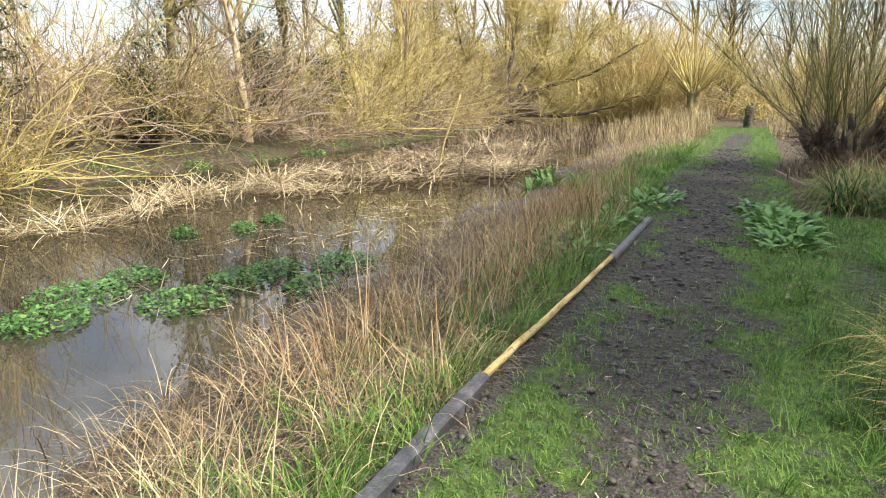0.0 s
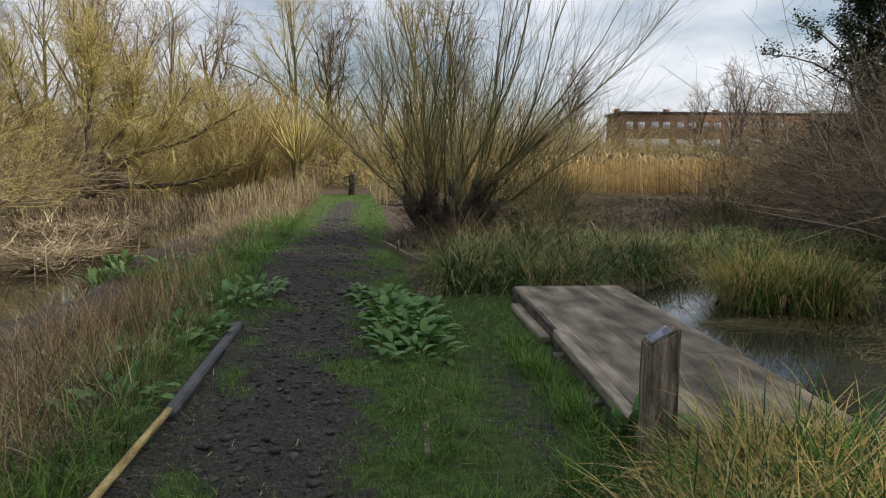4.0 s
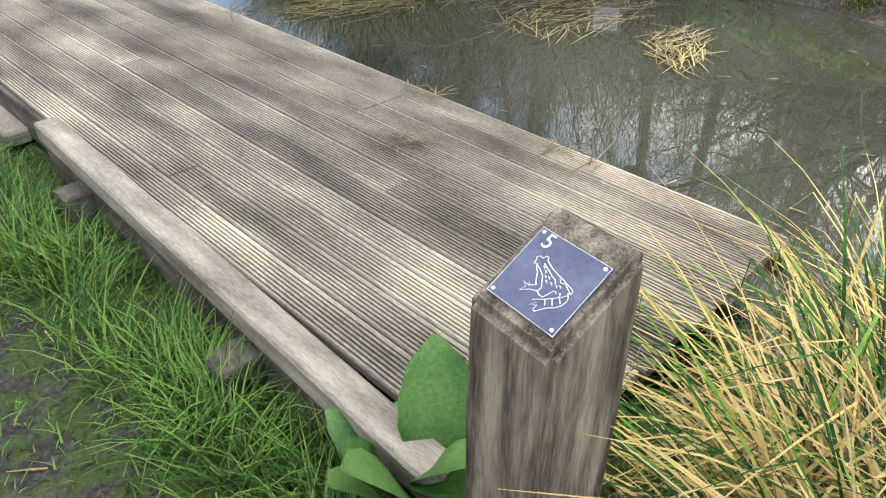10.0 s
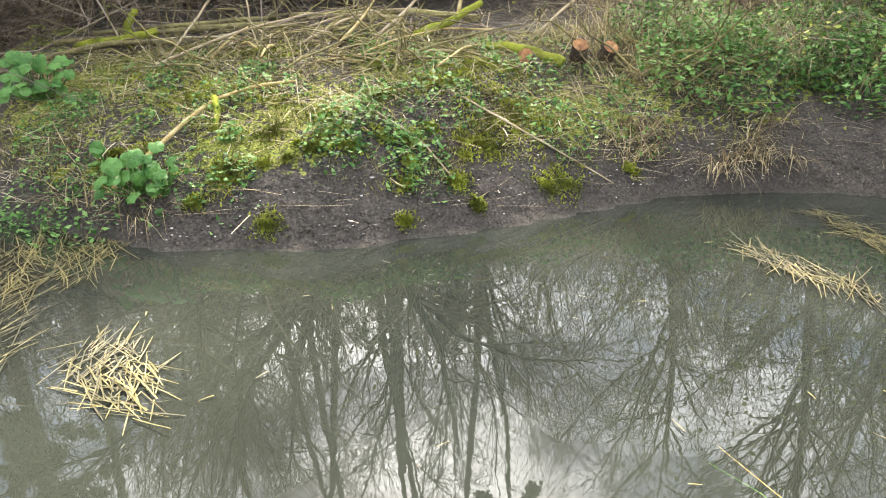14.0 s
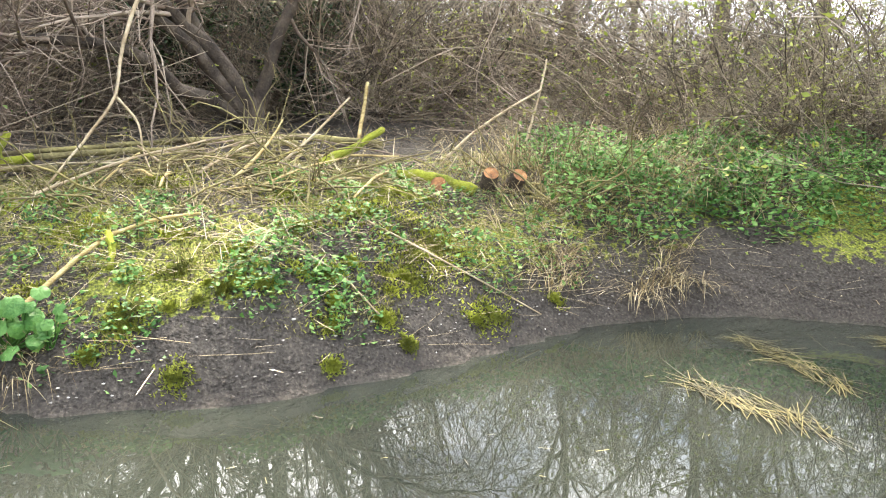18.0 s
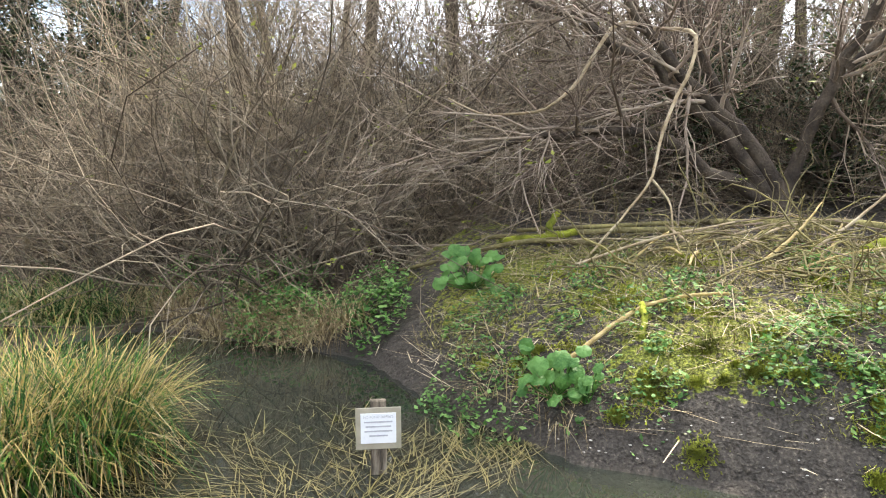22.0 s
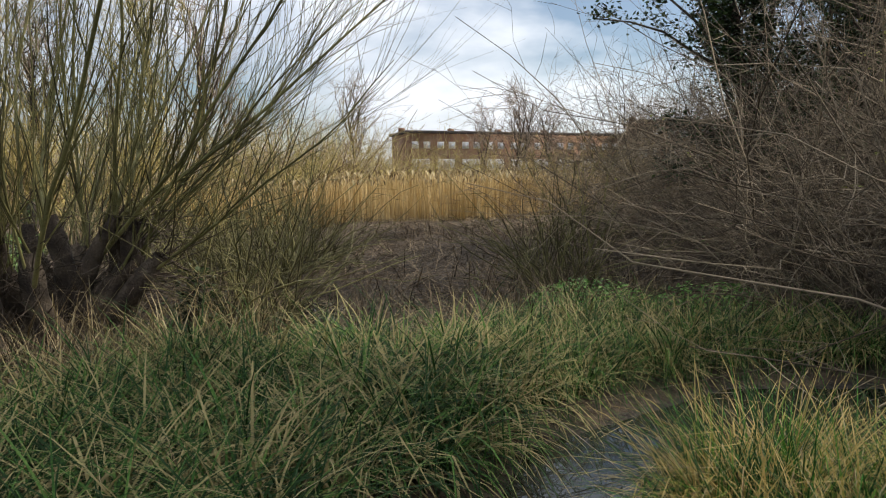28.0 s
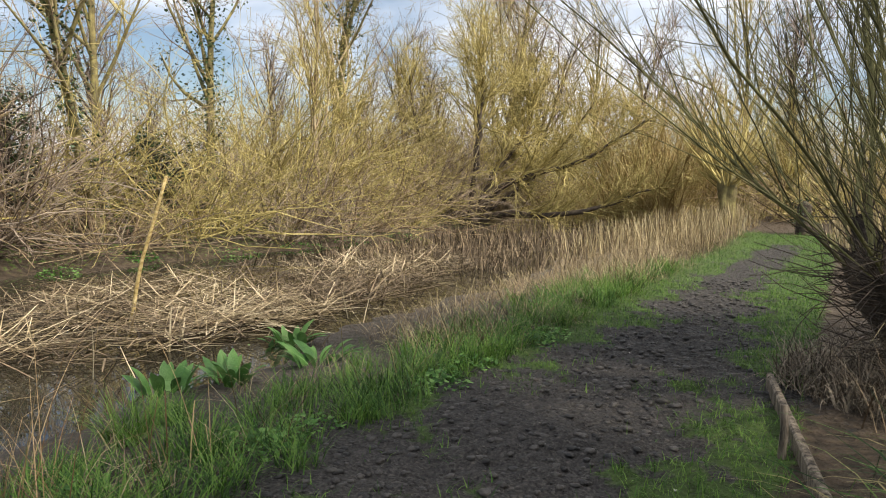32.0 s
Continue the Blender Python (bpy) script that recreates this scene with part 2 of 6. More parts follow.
def deck_material():
    m = mat("deck_board", [(0.095, 0.082, 0.067), (0.18, 0.155, 0.125), (0.275, 0.238, 0.187), (0.41, 0.36, 0.285)], 3.0, 0.8, 0.3, None, 90, stretch=(1.6, 0.5, 1.6))
    nt = m.node_tree
    info = nt.nodes.new("ShaderNodeObjectInfo")
    hsv = nt.nodes.new("ShaderNodeHueSaturation")
    mr = nt.nodes.new("ShaderNodeMapRange")
    mr.inputs["To Min"].default_value, mr.inputs["To Max"].default_value = 0.58, 1.18
    bs = nt.nodes["Principled BSDF"]
    src = bs.inputs["Base Color"].links[0].from_socket
    nt.links.new(info.outputs["Random"], mr.inputs["Value"])
    nt.links.new(mr.outputs[0], hsv.inputs["Value"])
    nt.links.new(src, hsv.inputs["Color"])
    nt.links.new(hsv.outputs[0], bs.inputs["Base Color"])
    return m


DECK = deck_material()
KERBWOOD = mat("kerb_timber", [(0.12, 0.105, 0.085), (0.24, 0.21, 0.17), (0.38, 0.335, 0.275)], 5.0, 0.85, 0.25, None, 80, stretch=(2.5, 0.5, 2.5))


def water_material(name, deep, rough):
    m = bpy.data.materials.new(name)
    m.use_nodes = True
    nt = m.node_tree
    bs = nt.nodes["Principled BSDF"]
    g = nt.nodes.new("ShaderNodeNewGeometry")
    a = nt.nodes.new("ShaderNodeTexNoise")
    a.inputs["Scale"].default_value, a.inputs["Detail"].default_value = 0.9, 4.0
    nt.links.new(g.outputs["Position"], a.inputs["Vector"])
    r = ramp_node(nt, [(0.35, tuple(0.7 * c for c in deep)), (0.65, deep)])
    nt.links.new(a.outputs["Fac"], r.inputs["Fac"])
    nt.links.new(r.outputs["Color"], bs.inputs["Base Color"])
    bs.inputs["Roughness"].default_value = rough
    bs.inputs["IOR"].default_value = 1.36
    bs.inputs["Specular IOR Level"].default_value = 1.0
    b = nt.nodes.new("ShaderNodeTexNoise")
    b.inputs["Scale"].default_value, b.inputs["Detail"].default_value = 7.0, 2.0
    nt.links.new(g.outputs["Position"], b.inputs["Vector"])
    bp = nt.nodes.new("ShaderNodeBump")
    bp.inputs["Strength"].default_value, bp.inputs["Distance"].default_value = 0.03, 0.01
    nt.links.new(b.outputs["Fac"], bp.inputs["Height"])
    nt.links.new(bp.outputs["Normal"], bs.inputs["Normal"])
    return m


POND = water_material("pond_water", (0.031, 0.035, 0.027), 0.0)
STREAM = water_material("stream_water", (0.04, 0.036, 0.025), 0.0)


def ground_material():
    """Soil under everything: black mud on the path, turf, mossy bank and brown fen, by the plan's own masks."""
    m = bpy.data.materials.new("ground")
    m.use_nodes = True
    nt = m.node_tree
    L = nt.links
    bs = nt.nodes["Principled BSDF"]
    g = nt.nodes.new("ShaderNodeNewGeometry")

    def noise_of(scale, detail=6.0):
        n = nt.nodes.new("ShaderNodeTexNoise")
        n.inputs["Scale"].default_value, n.inputs["Detail"].default_value = scale, detail
        L.new(g.outputs["Position"], n.inputs["Vector"])
        return n.outputs["Fac"]

    def coloured(fac, stops):
        r = ramp_node(nt, stops)
        L.new(fac, r.inputs["Fac"])
        return r.outputs["Color"]

    def masked(name, under, over, noise_fac, lo=0.4, hi=0.6):
        at = nt.nodes.new("ShaderNodeAttribute")
        at.attribute_name = name
        s = nt.nodes.new("ShaderNodeMath")
        s.operation = "MULTIPLY_ADD"
        s.inputs[1].default_value, s.inputs[2].default_value = 1.5, -0.75
        L.new(noise_fac, s.inputs[0])
        t = nt.nodes.new("ShaderNodeMath")
        t.operation = "ADD"
        L.new(at.outputs["Fac"], t.inputs[0])
        L.new(s.outputs[0], t.inputs[1])
        mr = nt.nodes.new("ShaderNodeMapRange")
        mr.inputs["From Min"].default_value, mr.inputs["From Max"].default_value = lo, hi
        L.new(t.outputs[0], mr.inputs["Value"])
        mx = nt.nodes.new("ShaderNodeMixRGB")
        L.new(mr.outputs[0], mx.inputs[0])
        L.new(under, mx.inputs[1])
        L.new(over, mx.inputs[2])
        return mx.outputs[0]

    fine, mid, broad = noise_of(55), noise_of(9), noise_of(2.2)
    fen = coloured(mid, [(0.3, (0.036, 0.028, 0.02)), (0.55, (0.085, 0.064, 0.044)), (0.75, (0.14, 0.107, 0.07))])
    turf = coloured(mid, [(0.3, (0.035, 0.05, 0.015)), (0.55, (0.06, 0.1, 0.022)), (0.75, (0.1, 0.15, 0.035))])
    mud = coloured(fine, [(0.3, (0.018, 0.016, 0.015)), (0.55, (0.05, 0.045, 0.041)), (0.75, (0.12, 0.107, 0.094))])
    soil = coloured(fine, [(0.3, (0.028, 0.024, 0.02)), (0.6, (0.07, 0.06, 0.05)), (0.78, (0.17, 0.145, 0.12))])
    mossy = coloured(fine, [(0.32, (0.05, 0.055, 0.015)), (0.5, (0.15, 0.17, 0.03)), (0.7, (0.34, 0.37, 0.05))])
    c = masked("turf", fen, turf, mid)
    c = masked("soil", c, soil, broad)
    c = masked("moss", c, mossy, noise_of(17), 0.42, 0.55)
    c = masked("mud", c, mud, mid)
    L.new(c, bs.inputs["Base Color"])
    bs.inputs["Roughness"].default_value = 0.85
    bs.inputs["Specular IOR Level"].default_value = 0.25
    bp = nt.nodes.new("ShaderNodeBump")
    bp.inputs["Strength"].default_value, bp.inputs["Distance"].default_value = 0.9, 0.03
    L.new(fine, bp.inputs["Height"])
    bp2 = nt.nodes.new("ShaderNodeBump")
    bp2.inputs["Strength"].default_value, bp2.inputs["Distance"].default_value = 1.0, 0.12
    L.new(mid, bp2.inputs["Height"])
    L.new(bp.outputs["Normal"], bp2.inputs["Normal"])
    L.new(bp2.outputs["Normal"], bs.inputs["Normal"])
    return m


GROUND = ground_material()


# ---- mesh builders ----
def mesh_of(name, verts, faces, material, smooth=False):
    verts, faces = np.asarray(verts, float).reshape(-1, 3), np.asarray(faces, int)
    me = bpy.data.meshes.new(name)
    k = faces.shape[1]
    me.vertices.add(len(verts))
    me.vertices.foreach_set("co", verts.ravel())
    me.loops.add(faces.size)
    me.loops.foreach_set("vertex_index", faces.ravel())
    me.polygons.add(len(faces))
    me.polygons.foreach_set("loop_start", np.arange(0, faces.size, k))
    if smooth:
        me.polygons.foreach_set("use_smooth", np.ones(len(faces), bool))
    me.update(calc_edges=True)
    if material:
        me.materials.append(material)
    return me


def joined(pieces):
    """One set of vertices and quads out of several."""
    vs, fs, n = [], [], 0
    for v, f in pieces:
        v = np.asarray(v, float).reshape(-1, 3)
        vs.append(v)
        fs.append(np.asarray(f, int) + n)
        n += len(v)
    return np.concatenate(vs), np.concatenate(fs)


def put_part(name, vf, material, parent=None, label="", smooth=False, kind=""):
    ob = new(name, mesh_of(name, vf[0], vf[1], material, smooth))
    if kind:
        ob["kind"] = kind
    if parent:
        ob.parent = parent
    if label:
        ob["label"] = label
    return ob


def part(name, bm, material, parent=None, label=""):
    me = bpy.data.meshes.new(name)
    bm.to_mesh(me)
    bm.free()
    me.materials.append(material)
    ob = new(name, me)
    if parent:
        ob.parent = parent
    if label:
        ob["label"] = label
    return ob


rng = np.random.default_rng(7)


def unit(v):
    return v / np.maximum(np.linalg.norm(v, axis=-1, keepdims=True), 1e-9)


def tubes(paths, radii, sides=4):
    """Tapered tubes along paths (N, K, 3) with radii (N, K)."""
    paths, radii = np.asarray(paths, float), np.asarray(radii, float)
    n, k, _ = paths.shape
    tan = unit(np.gradient(paths, axis=1))
    ref = np.where(np.abs(tan[:, :1, 2:3]) > 0.8, np.array([1.0, 0.2, 0]), np.array([0.1, 0, 1.0]))
    u = unit(np.cross(tan, np.broadcast_to(ref, tan.shape)))
    v = np.cross(tan, u)
    a = np.arange(sides) * 2 * math.pi / sides
    ring = u[:, :, None] * np.cos(a)[:, None] + v[:, :, None] * np.sin(a)[:, None]
    verts = paths[:, :, None] + ring * radii[:, :, None, None]
    idx = np.arange(n * k * sides).reshape(n, k, sides)
    nx = np.roll(idx, -1, axis=2)
    faces = np.stack([idx[:, :-1], nx[:, :-1], nx[:, 1:], idx[:, 1:]], -1)
    return verts.reshape(-1, 3), faces.reshape(-1, 4)


def grow(starts, ways, lengths, k=5, wobble=0.15, rise=0.0):
    """Crooked paths from starts along ways; rise bends them up (or down, below nought)."""
    n = len(starts)
    p, w = np.array(starts, float), unit(np.array(ways, float))
    out = [p]
    step = np.asarray(lengths, float)[:, None] / (k - 1)
    for _ in range(k - 1):
        w = unit(w + rng.normal(0, wobble, (n, 3)) + np.array([0, 0, rise]))
        p = p + w * step
        out.append(p)
    return np.stack(out, 1)


def offshoots(paths, radii, count, lo=0.25, spread=0.9, up=0.0):
    """Places, ways and thickness for branches off some paths."""
    n, k, _ = paths.shape
    i = rng.integers(0, n, count)
    s = rng.uniform(lo, 0.98, count) * (k - 1)
    j = np.minimum(s.astype(int), k - 2)
    f = (s - j)[:, None]
    at = paths[i, j] * (1 - f) + paths[i, j + 1] * f
    tan = unit(paths[i, j + 1] - paths[i, j])
    way = unit(tan + rng.normal(0, spread, (count, 3)) + np.array([0, 0, up]))
    thick = radii[i, j] * (1 - f[:, 0]) + radii[i, j + 1] * f[:, 0]
    return at, way, thick


def taper(r0, k, tip=0.25):
    return np.asarray(r0)[:, None] * np.linspace(1, tip, k)[None]


def ribbons(base, azimuth, length, width, lean, curl, segs=3, fold=0.0, shape=None, kink=None):
    """Blades (N) that start at base, lean to azimuth and curl over; fold makes a keel along the middle."""
    base = np.asarray(base, float)
    n = len(base)
    d = np.stack([np.cos(azimuth), np.sin(azimuth), np.zeros(n)], 1)
    side = np.stack([-np.sin(azimuth), np.cos(azimuth), np.zeros(n)], 1)
    p, rows = base.copy(), []
    prof = shape or [1 - 0.92 * (i / segs) ** 1.6 for i in range(segs + 1)]
    for i in range(segs + 1):
        w = (width * prof[i])[:, None] / 2
        if fold:
            low = np.array([0, 0, 1.0]) * (width * prof[i] * fold)[:, None]
            rows.append(np.stack([p - side * w + low, p, p + side * w + low], 1))
        else:
            rows.append(np.stack([p - side * w, p + side * w], 1))
        th = lean + curl * ((i + 0.5) / segs)
        if kink is not None:
            th = th + np.where((i + 0.5) / segs > kink[0], kink[1], 0.0)
        p = p + (d * np.sin(th)[:, None] + np.array([0, 0, 1.0]) * np.cos(th)[:, None]) * (length / segs)[:, None]
    v = np.stack(rows, 1)
    a = v.shape[2]
    idx = np.arange(n * (segs + 1) * a).reshape(n, segs + 1, a)
    f = np.stack([idx[:, :-1, :-1], idx[:, :-1, 1:], idx[:, 1:, 1:], idx[:, 1:, :-1]], -1)
    return v.reshape(-1, 3), f.reshape(-1, 4)


def leaves(centres, size, flat=0.5):
    """Small folded leaves (kites of two faces) about the centres."""
    n = len(centres)
    d = unit(rng.normal(0, 1, (n, 3)) * np.array([1, 1, 1 - flat]))
    s = unit(np.cross(d, rng.normal(0, 1, (n, 3)) * (1 - flat) + np.array([0, 0, flat * 2.0])))
    nor = np.cross(d, s)
    sz = np.asarray(size)[:, None] if np.ndim(size) else size
    c = np.asarray(centres)
    v = np.stack([c - d * sz * 0.5, c + s * sz * 0.32 + nor * sz * 0.1, c + d * sz * 0.6, c - s * sz * 0.32 + nor * sz * 0.1], 1)
    idx = np.arange(n * 4).reshape(n, 4)
    return v.reshape(-1, 3), idx


def box(x0, x1, y0, y1, z0, z1):
    v = [(x, y, z) for z in (z0, z1) for x, y in ((x0, y0), (x1, y0), (x1, y1), (x0, y1))]
    return v, [(0, 3, 2, 1), (4, 5, 6, 7), (0, 1, 5, 4), (1, 2, 6, 5), (2, 3, 7, 6), (3, 0, 4, 7)]


def bevel_box(x0, x1, y0, y1, z0, z1, b=0.006):
    bm = bmesh.new()
    v, f = box(x0, x1, y0, y1, z0, z1)
    vs = [bm.verts.new(p) for p in v]
    for q in f:
        bm.faces.new([vs[i] for i in q])
    bmesh.ops.bevel(bm, geom=list(bm.edges), offset=b, segments=1, affect="EDGES")
    return bm


# ---- the lie of the land ----
POND_SHORE = np.array([(2.55, 8.2), (2.7, 13.3), (3.4, 13.75), (4.2, 14.2), (4.9, 15.0), (7.0, 15.5), (8.6, 14.8), (8.45, 13.0), (8.3, 12.1), (7.35, 11.1), (6.65, 10.0), (6.5, 8.9), (6.72, 7.8), (7.2, 6.4), (7.1, 5.3), (6.6, 4.4), (5.3, 3.7), (4.3, 3.2), (3.5, 4.0), (3.25, 6.0), (3.15, 7.6)])


def pond_distance(x, y):
    """Metres outside the pond's shore; below nought within it."""
    best, inside = np.full(np.shape(x), 1e9), np.zeros(np.shape(x), bool)
    a = POND_SHORE
    for (x0, y0), (x1, y1) in zip(a, np.roll(a, -1, 0)):
        dx, dy = x1 - x0, y1 - y0
        t = np.clip(((x - x0) * dx + (y - y0) * dy) / (dx * dx + dy * dy), 0, 1)
        best = np.minimum(best, np.hypot(x - x0 - t * dx, y - y0 - t * dy))
        cross = ((y0 > y) != (y1 > y)) & (x < (x1 - x0) * (y - y0) / (y1 - y0 + 1e-12) + x0)
        inside ^= cross
    return np.where(inside, -best, best)


def smooth01(a):
    a = np.clip(a, 0, 1)
    return a * a * (3 - 2 * a)


def wave(x, y, s, k=0):
    return (np.sin(x * s + 1.3 * k) * np.cos(y * s * 1.17 + 2.1 * k) + 0.5 * np.sin(x * s * 2.3 + y * s * 1.9 + k) + 0.3 * np.sin(x * s * 4.7 - y * s * 5.1 + 2 * k)) / 1.8


def near_shore(y):
    return -4.2 - 0.03 * np.clip(y - 5, 0, 30) + 0.25 * np.sin(y * 0.8) - 0.12 * np.clip(y - 28, 0, 40) + 0.6 * smooth01((9 - y) / 4)


def far_shore(y):
    return -13.4 + 0.4 * np.sin(y * 0.35) + 0.2 * np.clip(y - 22, 0, 10)


def land(x, y):
    x, y = np.asarray(x, float), np.asarray(y, float)
    z = 0.025 * wave(x, y, 1.7) + 0.012 * wave(x, y, 6.0, 1)
    trod = np.exp(-(((x + 0.45) / 0.9) ** 4)) * (y > -10) * (y < 32)
    z = z + trod * (0.022 * wave(x, y, 11.0, 4) + 0.014 * wave(x, y, 23.0, 6) + 0.014 * wave(x, y, 37.0, 2))
    # path, trodden a little lower
    z = z - 0.03 * np.exp(-(((x + 0.45) / 0.75) ** 4)) * (np.abs(y - 10) < 40)
    # stream
    ns, fs = near_shore(y), far_shore(y)
    bank = smooth01((-1.35 - x) / np.maximum(-1.35 - ns, 0.1) * 0.9)
    z = z - 0.47 * bank * (x < -1.3)
    mid = smooth01((ns - x) / 0.8) * smooth01((x - fs) / 0.8)
    z = z - 0.35 * mid
    z = np.where(x < fs, -0.47 + 1.35 * smooth01((fs - x) / 5.0) + 0.08 * wave(x, y, 0.9, 2), z)
    # pond
    d = pond_distance(x, y)
    z = np.where(d < 0.5, np.minimum(z, -0.07 + 0.13 * (d / 0.5)), z)
    z = np.where(d < 0, -0.07 - 0.5 * smooth01(-d / 1.2), z)
    east = smooth01((x - 6.2) / 0.5) * smooth01((13.2 - y) / 1.5) + smooth01((x - 4.4) / 1.2) * smooth01((4.3 - y) / 0.8)
    east = np.clip(east, 0, 1)
    rise = 0.95 * (1 - np.exp(-np.maximum(d, 0) / 0.85)) + 0.05 * np.clip(d - 1, 0, 12) + 0.05 * wave(x, y, 2.4, 3) * smooth01(d / 0.6)
    z = np.where(d > 0, z * (1 - east) + (rise - 0.07) * east, z)
    north = smooth01((x - 8.4) / 2.0) * smooth01((y - 11.5) / 2)
    z = z + np.where(d > 0, 0.35 * north * smooth01(d / 2.0), 0)
    z = z - 0.42 * smooth01((y - 21) / 10) * smooth01((x - 2.5) / 3)
    # wet hollow in the fen
    z = z - 0.16 * np.exp(-(((x - 4.55) / 0.7) ** 2 + ((y - 20.4) / 1.0) ** 2))
    return z


def land1(x, y):
    return float(land(np.array([x]), np.array([y]))[0])


def on_land(xy, sink=0.0):
    xy = np.asarray(xy)
    return np.column_stack([xy, land(xy[:, 0], xy[:, 1]) - sink])


def scatter(n, x0, x1, y0, y1):
    return np.column_stack([rng.uniform(x0, x1, n), rng.uniform(y0, y1, n)])


def axis_steps(*spans):
    out = []
    for a, b, s in spans:
        out.append(np.arange(a, b, s))
    return np.concatenate(out + [[spans[-1][1]]])


GX = axis_steps((-1500, -300, 240), (-300, -60, 40), (-60, -20, 3), (-20, -5, 0.5), (-5, -2, 0.11), (-2, 1.2, 0.05), (1.2, 10, 0.11), (10, 20, 0.5), (20, 60, 3), (60, 300, 40), (300, 1500, 240))
GY = axis_steps((-1500, -300, 240), (-300, -60, 40), (-60, -8, 3), (-8, 1, 0.5), (1, 24, 0.075), (24, 50, 0.6), (50, 120, 5), (120, 300, 40), (300, 1500, 240))
gx, gy = np.meshgrid(GX, GY)
gz = land(gx, gy)
gi = np.arange(gx.size).reshape(gx.shape)
gf = np.stack([gi[:-1, :-1], gi[:-1, 1:], gi[1:, 1:], gi[1:, :-1]], -1).reshape(-1, 4)
gme = mesh_of("ground", np.stack([gx, gy, gz], -1), gf, GROUND, True)


def path_mask(x, y):
    """1 on the trodden mud, 0 on turf."""
    c = -0.45 + 0.12 * np.sin(y * 0.45) - 0.35 * smooth01((y - 13) / 3) * smooth01((20 - y) / 3)
    w = 0.62 + 0.08 * np.sin(y * 0.9 + 1) + 0.42 * smooth01((y - 13) / 3) * smooth01((21 - y) / 3) - 0.22 * smooth01((y - 22) / 6)
    thin = 1 - 0.2 * smooth01((10 - y) / 3)
    ragged = 0.48 * wave(x, y, 2.1, 7) + 0.34 * wave(x, y, 5.3, 8) + 0.2 * wave(x, y, 11.0, 9)
    strip = 0.9 * np.exp(-(((x + 1.22 + 0.05 * np.clip(9 - y, 0, 5)) / 0.2) ** 2)) * (y < 12.5)
    return np.clip(np.maximum(strip, smooth01(1.2 - np.abs(x - c) / w * 0.72 + ragged) * thin), 0, 1) * (y < 32) * (y > -12)


def turf_mask(x, y):
    return np.clip(smooth01((x + 2.0) / 0.5) * smooth01((2.7 - x) / 0.4) * (y < 36) * np.maximum(smooth01((13.8 - y) / 0.6), smooth01((1.0 - x) * 2)) + smooth01((far_shore(y) - x) / 1.0) * 0.38, 0, 1)


pd = pond_distance(gx, gy)
eastish = np.clip(smooth01((gx - 6.0) / 0.6) * smooth01((13.2 - gy) / 1.0) + smooth01((gx - 4.4) / 1.2) * smooth01((4.3 - gy) / 0.8), 0, 1)
worn = 0.55 * np.exp(-(((gx - 1.2) / 0.45) ** 2 + ((gy - 9.6) / 2.2) ** 2))
for nm, val in (("mud", np.maximum(path_mask(gx, gy), worn)), ("turf", turf_mask(gx, gy)), ("soil", np.clip(eastish + smooth01((0.3 - pd) / 0.4) + smooth01((-1.5 - gx) / 1.0) * (gx > -11.3), 0, 1)), ("moss", eastish * smooth01((pd - 0.12) / 0.5) * (0.42 + 0.35 * wave(gx, gy, 1.9, 5)) * smooth01((3.6 - pd) / 1.0))):
    at = gme.attributes.new(nm, "FLOAT", "POINT")
    at.data.foreach_set("value", val.astype(np.float32).ravel())
tagged(new("ground", gme), "dark muddy path between turf, fen and mossy soil banks", "ground", kind="structure")


def water_sheet(name, xs, ys, z, material, label):
    x, y = np.meshgrid(xs, ys)
    i = np.arange(x.size).reshape(x.shape)
    f = np.stack([i[:-1, :-1], i[:-1, 1:], i[1:, 1:], i[1:, :-1]], -1).reshape(-1, 4)
    ob = new(name, mesh_of(name, np.stack([x, y, np.full(x.shape, z)], -1), f, material, True))
    return tagged(ob, label, "water", kind="structure")


water_sheet("water_pond", np.linspace(2.3, 9.0, 8), np.linspace(2.9, 15.8, 8), -0.06, POND, "still grey-green pond water mirroring bare trees")
water_sheet("water_hollow", np.linspace(3.6, 5.6, 4), np.linspace(19.0, 21.8, 4), -0.085, POND, "shallow puddle among cut reeds")
STREAM_EDGE = [(near_shore(np.array(y)) + 0.6, far_shore(np.array(y)) - 0.7, y) for y in np.linspace(-40, 60, 60)]
sv = np.array([[(a, y, -0.45), (b, y, -0.45)] for a, b, y in STREAM_EDGE]).reshape(-1, 3)
si = np.arange(len(sv)).reshape(-1, 2)
tagged(new("water_stream", mesh_of("water_stream", sv, np.stack([si[:-1, 1], si[:-1, 0], si[1:, 0], si[1:, 1]], -1), STREAM, True)), "brown slow stream water between reedy banks", "water", kind="structure")


# ---- trees and shrubs: one of each kind is built at the origin, then copied ----
def thing(name, label, category, group="", kind=""):
    return tagged(new(name), label, category, group, kind)


